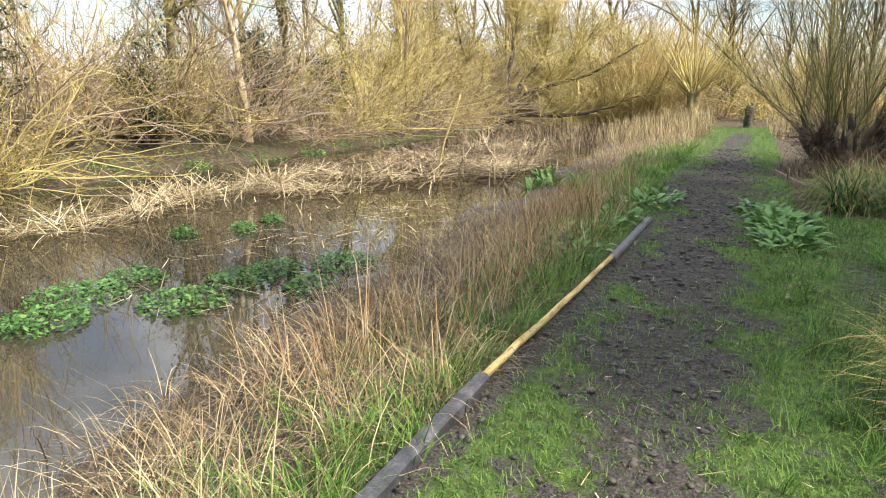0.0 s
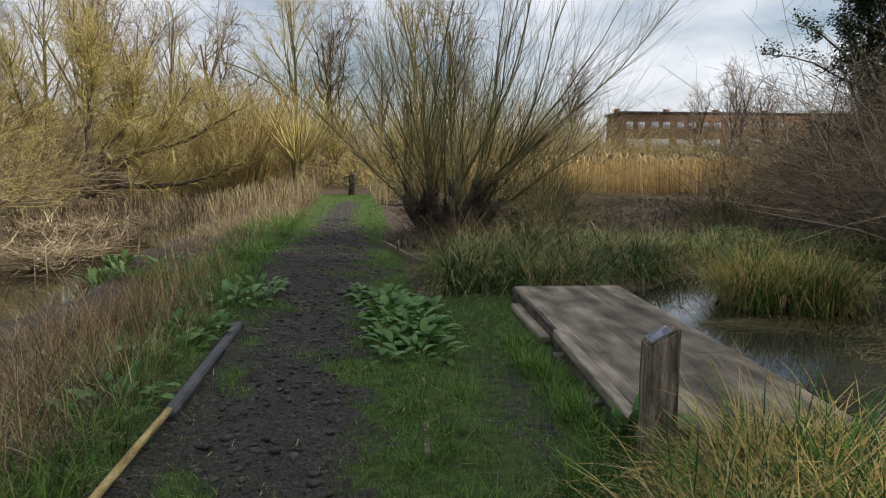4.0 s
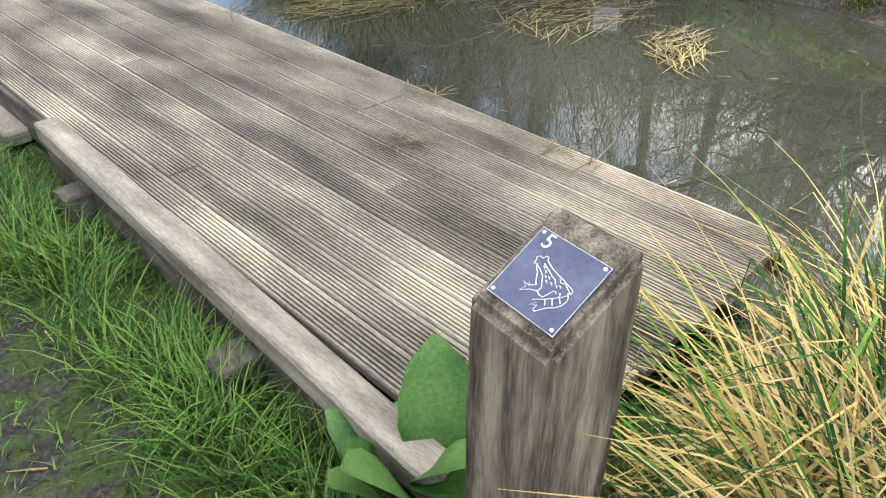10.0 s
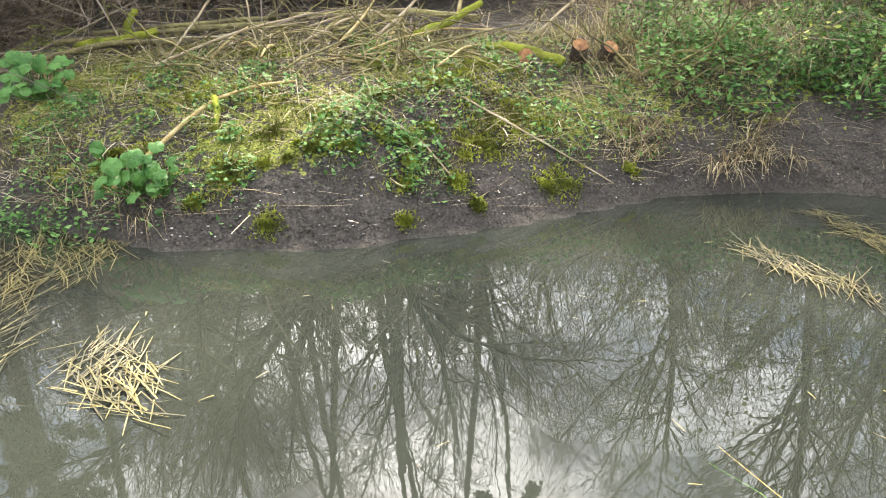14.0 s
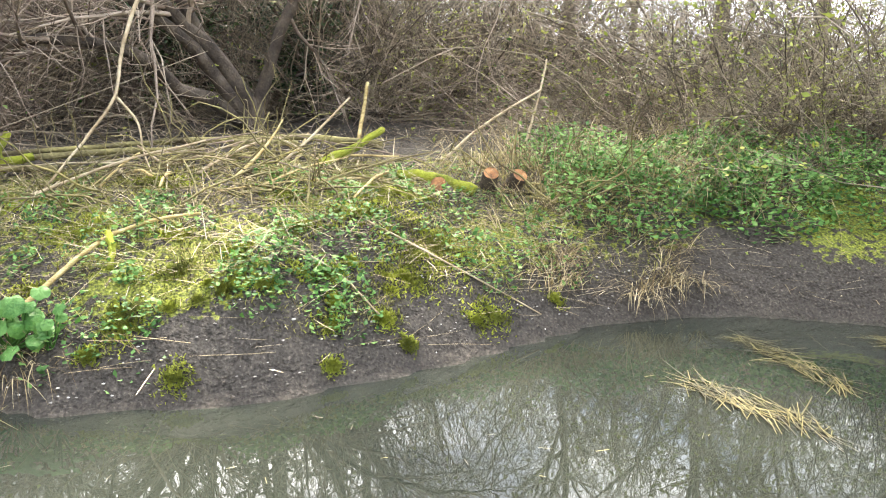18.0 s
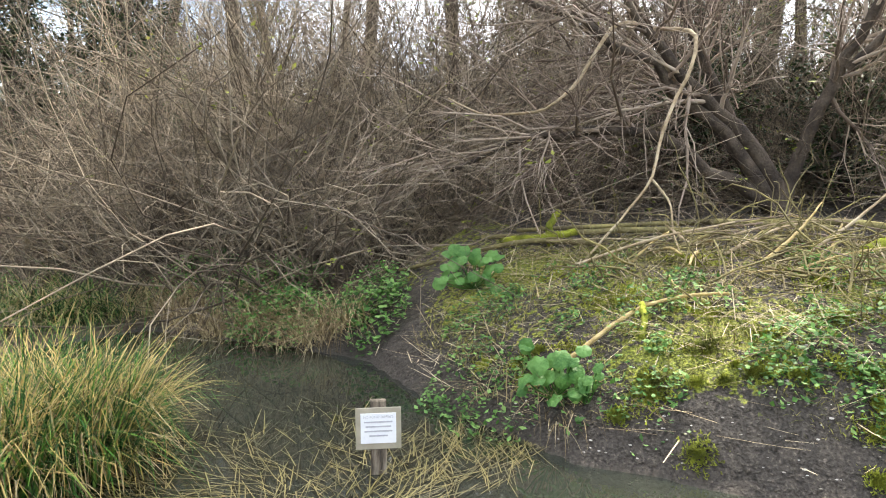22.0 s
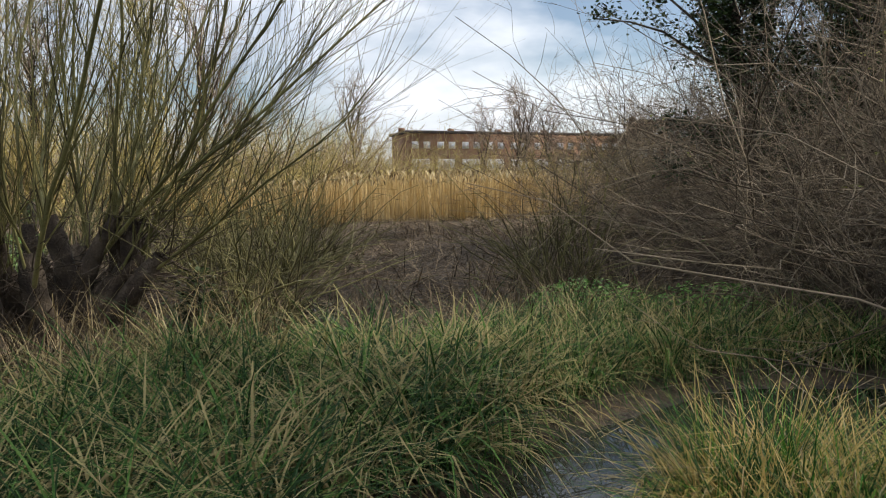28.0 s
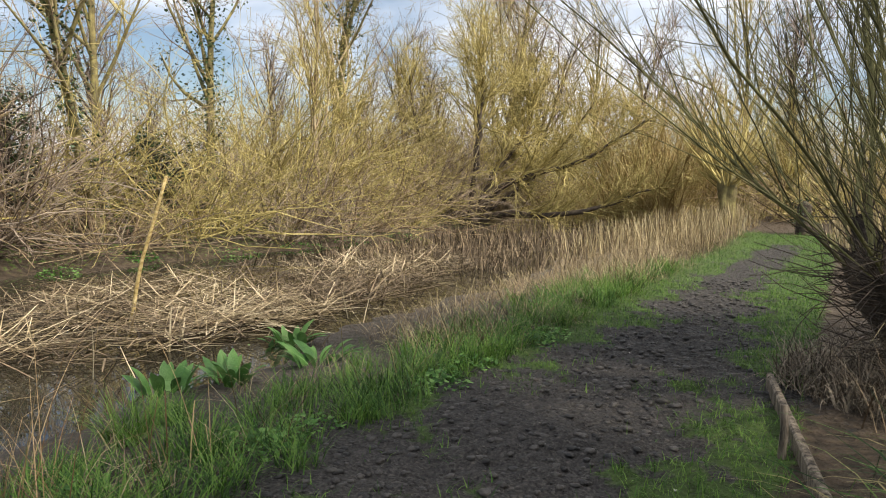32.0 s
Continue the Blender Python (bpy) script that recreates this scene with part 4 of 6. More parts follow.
def across(u, z, back=0.0):
    """A point u metres along the stream bank from the leaning tree's foot."""
    return (LX + 0.94 * u - 0.33 * back, LY + 0.33 * u + 0.94 * back, lg + z)


west_tree = limb_tree("leaning_tree", "dark low-branching tree leaning over the stream", [
    ([across(0, -0.2), across(1.0, 2.1), across(2.5, 3.9, 0.4), across(2.2, 6.0, 0.6)], 0.2, 0.04),
    ([across(0, 0.1), across(1.5, 0.6, -0.4), across(3.7, 0.5, -0.8), across(5.7, 1.0, -1.0), across(7.2, 1.6, -1.0)], 0.17, 0.03),
    ([across(0.2, 0.5), across(1.5, 1.8, -0.4), across(4.5, 2.5, -0.9), across(6.6, 4.0, -1.2)], 0.16, 0.03),
    ([across(-0.1, 0.0), across(-1.2, 1.5), across(-2.2, 3.9, 0.4), across(-2.5, 6.0, 0.5)], 0.16, 0.04),
    ([across(0.1, 0.4), across(0.4, 3.0, -0.6), across(0.7, 5.3, -0.8), across(0.5, 6.6, -0.9)], 0.16, 0.03),
    ([across(-0.1, 0.3), across(-1.8, 1.8, -0.5), across(-3.8, 2.9, -0.8), across(-4.6, 4.0, -0.9)], 0.14, 0.03),
    ([across(0.1, 0.3), across(2.0, 1.4, 0.8), across(4.2, 3.8, 1.2), across(5.0, 5.2, 1.4)], 0.13, 0.03),
], BARK, TWIG_OLIVE, 340, 4300, 2.2, 0.011)

# pale hanging stems over the bank
def stick(name, pts, r0, r1, material, label, category="branch", sides=6, k=12):
    pts = np.array(pts, float)
    s = np.linspace(0, len(pts) - 1, k)
    q = np.stack([np.interp(s, np.arange(len(pts)), pts[:, j]) for j in range(3)], 1)
    q[1:-1] = (q[:-2] + 2 * q[1:-1] + q[2:]) / 4
    q[1:-1] += rng.normal(0, r0 * 0.13, (k - 2, 3))
    v, f = tubes(q[None], np.linspace(r0, r1, k)[None], sides)
    cap0, cap1 = v[:sides].mean(0), v[-sides:].mean(0)
    n0 = len(v)
    v = np.concatenate([v, [cap0, cap1]])
    bm = bmesh.new()
    bv = [bm.verts.new(p) for p in v]
    for q4 in f:
        bm.faces.new([bv[i] for i in q4])
    for i in range(sides):
        bm.faces.new((bv[n0], bv[(i + 1) % sides], bv[i]))
        b = n0 - sides
        bm.faces.new((bv[n0 + 1], bv[b + i], bv[b + (i + 1) % sides]))
    for fc in bm.faces:
        fc.smooth = True
    return tagged(part(name, bm, material), label, category)


def lz(x, y, up=0.0):
    return (x, y, land1(x, y) + up)


stick("hanging_branch", [(11.0, 9.9, 3.1), (10.3, 9.45, 2.94), (10.0, 9.47, 2.59), (9.8, 9.71, 2.03), (9.6, 9.79, 1.5), (9.4, 10.0, 1.2), lz(9.1, 10.32, 0.0)], 0.024, 0.009, PALEBARK, "pale thin branch hanging to the bank", k=22)
stick("hanging_branch", [(9.6, 9.79, 1.5), (9.4, 9.61, 1.3), (9.3, 9.59, 1.05), lz(9.0, 9.51, 0.0)], 0.012, 0.006, PALEBARK, "pale thin branch hanging to the bank")
stick("hanging_branch", [(10.9, 10.05, 3.15), (10.4, 10.27, 3.08), (10.0, 10.58, 2.41), (9.8, 10.86, 2.16), (9.6, 11.4, 2.12), (9.5, 11.74, 2.3)], 0.024, 0.008, PALEBARK, "pale crooked branch drooping over the bank", k=20)
stick("hanging_branch", [(9.6, 7.78, 1.51), (9.4, 8.14, 1.19), (9.3, 8.34, 1.04), lz(9.2, 8.53, 0.0)], 0.01, 0.016, PALEBARK, "pale dead branch leaning on the brushwood")
stick("hanging_branch", [(10.0, 5.57, 1.92), (9.9, 5.67, 1.6), (9.7, 5.89, 1.14), lz(9.6, 6.01, 0.0)], 0.01, 0.016, PALEBARK, "pale dead branch leaning in the brambles")
stick("hanging_branch", [(9.9, 5.67, 1.6), (9.7, 6.08, 1.43), (9.5, 6.62, 1.16), lz(9.4, 6.93, 0.0)], 0.012, 0.014, PALEBARK, "pale dead branch leaning in the brambles")
stick("fallen_branch", [lz(7.15, 10.35, 0.04), lz(7.4, 10.0, 0.06), lz(7.66, 9.74, 0.08), lz(7.85, 9.45, 0.06), lz(7.95, 9.15, 0.04)], 0.018, 0.011, CANE, "peeled forked branch lying on the mossy bank")
stick("fallen_branch", [lz(7.7, 9.72, 0.08), lz(7.55, 9.68, 0.04), lz(7.42, 9.7, 0.0)], 0.025, 0.02, MOSS, "short mossy branch end on the bank")
stick("fallen_branch", [lz(8.8, 8.9, 0.0), (9.1, 8.6, 1.1), (9.27, 8.43, 1.33)], 0.018, 0.006, CANE, "bare stick standing among cut branches")
stick("fallen_branch", [lz(10.6, 7.5, 0.0), (11.0, 7.35, 1.35), (11.2, 7.26, 1.65)], 0.025, 0.02, CANE, "pale yellow stick standing out of the brambles")
stick("mossy_log", [lz(9.3, 8.1, 0.05), lz(9.8, 7.7, 0.12), lz(10.3, 7.3, 0.2)], 0.05, 0.035, MOSS, "moss-covered log on the bank", "log", 8)
stick("mossy_log", [lz(9.9, 11.3, 0.05), lz(9.7, 10.8, 0.1), lz(9.75, 10.5, 0.15)], 0.042, 0.035, MOSS, "moss-covered root on the bank", "log", 8)
stick("mossy_log", [lz(9.75, 10.75, 0.02), lz(9.75, 10.78, 0.2), lz(9.85, 10.7, 0.35)], 0.045, 0.03, MOSS, "moss-covered root on the bank", "log", 8)
stick("mossy_log", [lz(8.55, 6.9, 0.04), lz(8.75, 7.2, 0.06), lz(8.9, 7.5, 0.05)], 0.055, 0.04, MOSS, "moss-covered log beside a cut stump", "log", 8)
stick("pond_branch", [(5.2, 3.95, -0.15), (5.35, 3.75, 0.25), (5.3, 3.45, 0.9), (5.6, 3.2, 1.5), (5.8, 2.9, 2.4)], 0.05, 0.025, BARK_MOSS, "peeling mossy branch standing in the pond edge")
stick("fallen_branch", [lz(7.8, 8.0, 0.02), lz(7.35, 7.4, 0.03), lz(7.15, 6.9, 0.02)], 0.009, 0.005, PALEBARK, "thin dry stick lying down the bank")
stick("fallen_branch", [lz(7.5, 8.6, 0.03), lz(7.25, 8.3, 0.04), lz(6.95, 8.1, 0.03)], 0.008, 0.005, PALEBARK, "thin dry stick lying down the bank")

# cut branches thrown down on the crest of the bank
for _ in range(34):
    x, y, a, ln = rng.uniform(8.5, 10.2), rng.uniform(7.4, 10.4), rng.uniform(0, 6.28), rng.uniform(0.3, 0.8)
    dx, dy, up = ln * math.cos(a), ln * math.sin(a), rng.uniform(0.03, 0.22)
    r0 = rng.uniform(0.007, 0.017)
    br = stick("cut_branch", [lz(x - dx, y - dy, r0 * 0.6), lz(x + 0.05 * math.sin(9 * a), y, up * 0.6 + 0.02), lz(x + dx, y + dy, up)], r0, r0 * 0.55, (CANE, PALEBARK, BARK_MOSS, TWIG)[_ % 4], "cut bare branch lying on the mossy bank", k=8)
    br["group"] = "cut branches on the bank"
for y0, x0, ln, r0 in ((10.3, 9.9, 1.2, 0.035), (9.7, 10.2, 1.5, 0.03), (11.3, 9.6, 1.0, 0.03), (8.4, 10.3, 1.1, 0.04)):
    stick("mossy_log", [lz(x0, y0 - ln, 0.04), lz(x0 + 0.1, y0 - 0.3 * ln, 0.09), lz(x0 - 0.05, y0 + ln, 0.1)], r0, r0 * 0.7, BARK_MOSS, "long fallen branch patched with moss", "log", 8)

# cut stump of two stems
stump = thing("tree_stump", "freshly cut two-stemmed stump with orange faces", "stump")
for dx, dy, h, lean in ((0, 0.1, 0.1, 0.1), (0.02, -0.12, 0.07, -0.12), (-0.1, 0.5, 0.02, 0.5)):
    p0 = np.array(lz(8.8 + dx, 6.6 + dy, -0.1))
    p1 = p0 + np.array([-0.2, lean * 0.3, h + 0.13])
    put_part("stem", tubes(np.stack([p0, (p0 + p1) / 2, p1])[None], np.array([[0.1, 0.08, 0.07]]), 14), BARK, stump, smooth=True)
    bm = bmesh.new()
    bmesh.ops.create_circle(bm, cap_ends=True, segments=14, radius=0.069)
    bmesh.ops.transform(bm, matrix=Matrix.Translation(p1) @ (Vector(p1) - Vector(p0)).to_track_quat("Z", "Y").to_matrix().to_4x4(), verts=bm.verts)
    part("cut_face", bm, CUTWOOD, stump, "orange freshly sawn wood")


STRAW_WET = mat("wet_straw", [(0.045, 0.04, 0.014), (0.105, 0.088, 0.03), (0.21, 0.175, 0.062)], 2.0, 0.5, 0, 0.8)


# ---- boardwalk deck ----
DECK_AT = pose(1.84, 8.42, 0.2, 0, 0, -1.65)
DECK_W, DECK_L, BOARD = 1.32, 4.76, 0.12
deck = thing("pond_deck", "weathered grooved timber dipping platform at the pond edge", "deck")
deck.matrix_basis = DECK_AT


def grooved_board(length, width=0.115, thick=0.028, ridges=8):
    """A decking board: rows of ridges and grooves along its length, from x 0 to width."""
    prof = [(0.0, -thick), (0.0, -0.006), (0.003, -0.001)]
    step = (width - 0.008) / ridges
    for k in range(ridges):
        x = 0.004 + k * step
        prof += [(x, 0.0), (x + step * 0.56, 0.0), (x + step * 0.62, -0.009), (x + step * 0.94, -0.009)]
    prof = prof[:-2] + [(width - 0.003, -0.001), (width, -0.006), (width, -thick)]
    n = len(prof)
    v = [(x, y, z) for y in (0.0, length) for x, z in prof]
    f = [(i, i + 1, n + i + 1, n + i) for i in range(n - 1)] + [(n - 1, 0, n, 2 * n - 1)]
    bm = bmesh.new()
    vs = [bm.verts.new(p) for p in v]
    for q in f:
        bm.faces.new([vs[i] for i in reversed(q)])
    bm.faces.new(vs[:n])
    bm.faces.new(list(reversed(vs[n:])))
    return bm


JOINTS = [[4.76], [1.71, 4.76], [4.76], [4.76], [2.9, 4.76], [1.1, 4.76], [3.5, 4.76], [1.68, 3.3, 4.76], [1.68, 3.3, 4.76], [1.68, 3.45, 4.76], [0.9, 4.76]]
for i, cuts in enumerate(JOINTS):
    y0 = rng.uniform(-0.01, 0.01)
    for y1 in cuts:
        b = part("board", grooved_board(y1 - y0 - 0.006), DECK, deck)
        b.location = (i * BOARD - 0.03, y0, rng.uniform(-0.002, 0.002))
        y0 = y1
kerb = part("kerb", bevel_box(-0.098, 0.0, -0.05, 2.46, -0.06, 0.018, 0.008), KERBWOOD, deck, "pale weathered timber kerb along the edge")
kerb.matrix_basis = pose(-0.071, 0.0, 0, 0, 0, -1.6)
part("kerb", bevel_box(-0.16, -0.045, 2.75, 4.3, -0.19, -0.12, 0.012), DECK, deck, "low timber edge beside the grass")
for y, x0 in ((0.78, -0.26), (1.96, -0.2)):
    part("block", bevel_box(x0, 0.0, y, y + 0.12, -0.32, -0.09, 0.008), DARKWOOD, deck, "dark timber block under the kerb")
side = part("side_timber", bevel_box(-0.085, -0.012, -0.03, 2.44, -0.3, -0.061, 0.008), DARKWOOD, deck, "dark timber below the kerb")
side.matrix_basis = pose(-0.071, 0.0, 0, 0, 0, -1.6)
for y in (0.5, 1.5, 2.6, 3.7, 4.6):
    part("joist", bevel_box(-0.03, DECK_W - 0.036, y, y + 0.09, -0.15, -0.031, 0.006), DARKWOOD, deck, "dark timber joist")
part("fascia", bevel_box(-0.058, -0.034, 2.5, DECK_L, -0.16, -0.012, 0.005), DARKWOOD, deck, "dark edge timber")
for x, y in ((0.02, 0.3), (0.02, 2.4), (0.02, 4.4), (1.18, 0.25), (1.18, 2.4), (1.18, 4.45)):
    part("leg", bevel_box(x, x + 0.09, y, y + 0.09, -0.85, -0.032, 0.006), POSTWOOD, deck, "dark timber leg")
part("fascia", bevel_box(DECK_W - 0.034, DECK_W - 0.008, 0.0, DECK_L, -0.16, -0.034, 0.006), POSTWOOD, deck, "dark edge timber")

# ---- marker post with the slanted plaque ----
post = thing("marker_post", "thick weathered oak post with a slanted blue plaque", "post")
post.matrix_basis = pose(1.737, 8.325, -0.25, 0, 0, -8)
W, TOP = 0.09, 1.075
bm = bmesh.new()
pv = [(-W, -W), (W, -W), (W, W), (-W, W)]
allr = [[bm.verts.new((x + 0.004 * math.sin(9 * z + y * 40), y + 0.003 * math.sin(7 * z + x * 30), z)) for x, y in pv] for z in (0.0, 0.3, 0.55, 0.8)]
allr.append([bm.verts.new((x, y, TOP + 0.6 * x)) for x, y in pv])
for r0, r1 in zip(allr, allr[1:]):
    for i in range(4):
        bm.faces.new((r0[i], r0[(i + 1) % 4], r1[(i + 1) % 4], r1[i]))
bm.faces.new(allr[-1])
bmesh.ops.bevel(bm, geom=[e for e in bm.edges if abs(e.verts[0].co.z - e.verts[1].co.z) > 0.15 or min(e.verts[0].co.z, e.verts[1].co.z) > 0.9], offset=0.012, segments=2, affect="EDGES")
part("shaft", bm, POSTWOOD, post)
# plaque on the slope: its frame has x along the slope's level line and y up the slope
sl = math.atan(0.6)
PL = Matrix(((0, math.cos(sl), -math.sin(sl), -0.012), (-1, 0, 0, 0), (0, math.sin(sl), math.cos(sl), TOP - 0.006), (0, 0, 0, 1)))
bm = bevel_box(-0.068, 0.068, -0.064, 0.064, 0.0, 0.006, 0.0015)
bmesh.ops.transform(bm, matrix=PL, verts=bm.verts)
plaque = part("plaque", bm, PLAQUE, post, "dark blue-grey plaque with a white frog drawing")


def text_mesh(body, size, m, material, parent, name="lettering", depth=0.0006):
    cu = bpy.data.curves.new(name, "FONT")
    cu.body, cu.size, cu.extrude = body, size, depth
    cu.align_x, cu.align_y = "CENTER", "CENTER"
    tmp = bpy.data.objects.new(name, cu)
    me = bpy.data.meshes.new_from_object(tmp)
    bpy.data.objects.remove(tmp)
    me.transform(m)
    me.materials.append(material)
    ob = new(name, me)
    ob.parent = parent
    return ob


def drawn(points, m, r, parent, name="drawing"):
    q = np.array([(x, y, 0.0066) for x, y in points])
    v, f = tubes(q[None], np.full((1, len(q)), r), 4)
    bm = bmesh.new()
    vs = [bm.verts.new(m @ Vector(p)) for p in v]
    for g in f:
        bm.faces.new([vs[i] for i in g])
    return part(name, bm, CHALK, parent, "raised white outline")


FACE = PL
text_mesh("5", 0.036, FACE @ Matrix.Translation((-0.042, 0.047, 0.0064)), CHALK, plaque)
# frog in outline: head up, body slanting, long hind leg and feet
for line in (
    [(-0.0363, 0.0143), (-0.0398, 0.0189), (-0.0342, 0.023), (-0.0299, 0.0214), (-0.027, 0.0276), (-0.023, 0.0271), (-0.0196, 0.0221), (-0.0051, 0.0166), (0.008, 0.0133), (0.0205, 0.0113), (0.0417, 0.0064), (0.0458, 0.0042), (0.0454, 0.0), (0.0407, -0.0017)],
    [(-0.0363, 0.0143), (-0.0358, 0.0085), (-0.0308, 0.0097), (-0.0265, 0.0046), (-0.0199, -0.0008), (-0.0127, -0.0119), (-0.0079, -0.0167)],
    [(-0.0308, 0.0097), (-0.0198, 0.0053), (-0.0092, -0.0008), (-0.0015, -0.0117), (0.0015, -0.0145)],
    [(-0.0079, -0.0167), (-0.0152, -0.0223), (-0.0199, -0.0189), (-0.016, -0.0234), (-0.0277, -0.0226), (-0.0192, -0.0276), (-0.0238, -0.0368), (-0.0108, -0.0274), (0.0008, -0.0231), (0.0022, -0.0156)],
    [(-0.0219, 0.0163), (-0.0039, 0.0097), (0.0036, 0.0063), (0.0099, 0.0053), (0.016, -0.0004)],
    [(0.0156, 0.01), (0.021, 0.0055), (0.0281, 0.0079), (0.0363, 0.0035), (0.0439, 0.0001)],
    [(0.0008, -0.0231), (0.007, -0.0265), (0.014, -0.0263), (0.0166, -0.0211), (0.0212, -0.0095)],
    [(0.0407, -0.0017), (0.0461, -0.0062), (0.0484, -0.0125), (0.0463, -0.0212), (0.0408, -0.0288), (0.0308, -0.0359), (0.0192, -0.05)],
    [(0.0427, -0.0051), (0.0376, -0.0109), (0.0293, -0.0186), (0.0178, -0.0281), (0.0035, -0.0376), (0.0119, -0.0374), (0.0057, -0.0463), (0.0164, -0.0403), (0.0153, -0.0482), (0.0192, -0.05)],
    [(0.0199, -0.0269), (0.0256, -0.0343)],
    [(0.0272, -0.0198), (0.0352, -0.0289)],
    [(0.0337, -0.0116), (0.0429, -0.0201)],
):
    drawn(line, FACE, 0.0008, plaque)
# warts along the back and the leg
for x, y in ((-0.0108, 0.0068), (-0.0053, 0.0007), (0.001, -0.0048), (0.01, -0.0037), (0.0194, -0.003), (0.0243, -0.0002), (0.0248, -0.0108), (0.0318, -0.0097), (-0.0175, 0.0111), (0.0007, 0.0017)):
    drawn([(x - 0.0022, y + 0.001), (x, y + 0.0018), (x + 0.002, y - 0.0012)], FACE, 0.0008, plaque)
drawn([(-0.0674, -0.0634), (0.0674, -0.0634), (0.0674, 0.0634), (-0.0674, 0.0634), (-0.0674, -0.0634)], FACE @ Matrix.Translation((0, 0, -0.0012)), 0.0008, plaque, "edge")
for x, y in ((-0.06, -0.057), (0.06, -0.057), (-0.06, 0.057), (0.06, 0.057)):
    bm = bmesh.new()
    bmesh.ops.create_uvsphere(bm, u_segments=8, v_segments=4, radius=0.0035)
    bmesh.ops.transform(bm, matrix=PL @ Matrix.Translation((x, y, 0.006)), verts=bm.verts)
    part("screw", bm, CHALK, plaque)

# ---- notice standing in the pond ----
sign = thing("pond_sign", "white paper notice in a sleeve on a short pond stake", "sign")
sign.matrix_basis = pose(6.13, 10.98, -0.06, 0, 0, -64)
part("stake", bevel_box(-0.045, 0.045, 0.006, 0.05, -0.5, 0.42, 0.005), POSTWOOD, sign, "rough timber stake")
part("sleeve", bevel_box(-0.125, 0.125, -0.004, 0.004, 0.15, 0.385, 0.002), SLEEVE, sign, "yellowed clear plastic sleeve")
part("paper", bevel_box(-0.097, 0.097, -0.009, -0.0045, 0.185, 0.355, 0.0012), PAPER, sign, "white printed sheet")
text_mesh("NO POND-DIPPING", 0.0185, Matrix.Translation((0, -0.0095, 0.334)) @ Matrix.Rotation(radians(90), 4, "X"), INK, sign)
for k in range(4):
    w = (0.078, 0.07, 0.076, 0.05)[k]
    part("text_line", bevel_box(-w, w, -0.0105, -0.0092, 0.302 - k * 0.026, 0.311 - k * 0.026, 0.0005), INK, sign, "unreadable grey line of print")

# ---- edging along the path ----
def edging(name, x0, y0, x1, y1, w, h, material, label, up=0.0):
    L = math.hypot(x1 - x0, y1 - y0)
    ob = part(name, bevel_box(-w / 2, w / 2, 0, L, -0.12, h, min(w, h) * 0.25), material)
    a = math.degrees(math.atan2(-(x1 - x0), y1 - y0))
    ob.matrix_basis = pose(x0, y0, land1(x0, y0) + up, math.degrees(math.atan2(land1(x1, y1) - land1(x0, y0), L)), 0, a)
    return tagged(ob, label, "path edging")


edging("path_edging", -1.52, 0.6, -1.46, 5.8, 0.1, 0.09, PIPE, "black recycled-plastic path edging beside dry grass")
edging("path_edging", -1.28, 9.4, -1.23, 12.15, 0.1, 0.08, PIPE, "black recycled-plastic path edging beside dry grass")
stick("edging_pole", [(-1.46, 5.8, 0.05), (-1.4, 7.0, 0.055), (-1.33, 8.3, 0.06), (-1.28, 9.45, 0.06)], 0.028, 0.026, CANE, "yellow peeled pole edging the path", "pole", 8)
edging("path_edging", 0.44, 8.7, 0.55, 10.2, 0.04, 0.022, POSTWOOD, "half-buried timber edging in the turf")
edging("path_edging", 1.02, 16.2, 0.52, 18.7, 0.05, 0.1, POSTWOOD, "weathered timber edging beside the muddy path")
stick("edging_stake", [lz(0.72, 17.2, -0.1), lz(0.72, 17.2, 0.3)], 0.025, 0.022, POSTWOOD, "short wooden stake beside the path", "stake", 6, 4)

# pale cane standing in the stream, and others lying about
stick("reed_cane", [(-7.7, 19.5, -0.7), (-7.5, 19.6, 0.3), (-7.1, 19.75, 1.55)], 0.03, 0.022, CANE, "pale cane standing slanted in the stream", "cane")


# ---- sedges and grasses ----
def tuft_mesh(centres, per, h, spread, width, lean, curl, segs=4, fold=0.0, sweep=0.45, low=0.3, broken=0.0):
    """Blades in tussocks about the centres, arching outwards."""
    c = np.repeat(np.asarray(centres), per, axis=0)
    n = len(c)
    az = rng.uniform(0, 2 * math.pi, n)
    r = spread * np.sqrt(rng.uniform(0, 1, n))
    b = c[:, :2] + np.column_stack([r * np.cos(az), r * np.sin(az)])
    base = np.column_stack([b, c[:, 2]])
    comb = np.repeat(rng.uniform(0, 2 * math.pi, len(centres)), per)
    az2 = np.where(rng.uniform(0, 1, n) < sweep, comb + rng.normal(0, 0.5, n), az + rng.normal(0, 0.7, n))
    return ribbons(base, az2, h * rng.uniform(0.55, 1.15, n), width * rng.uniform(0.6, 1.3, n), lean * rng.uniform(low, 1.3, n), curl * rng.uniform(low, 1.35, n), segs, fold, kink=(rng.uniform(0.35, 0.9, n), np.where(rng.uniform(0, 1, n) < broken, rng.uniform(0.5, 2.0, n), 0.0)) if broken else None)


def inside_poly(pts, poly):
    poly = np.array(poly)
    x, y = pts[:, 0], pts[:, 1]
    ins = np.zeros(len(pts), bool)
    for (x0, y0), (x1, y1) in zip(poly, np.roll(poly, -1, 0)):
        ins ^= ((y0 > y) != (y1 > y)) & (x < (x1 - x0) * (y - y0) / (y1 - y0 + 1e-12) + x0)
    return pts[ins]


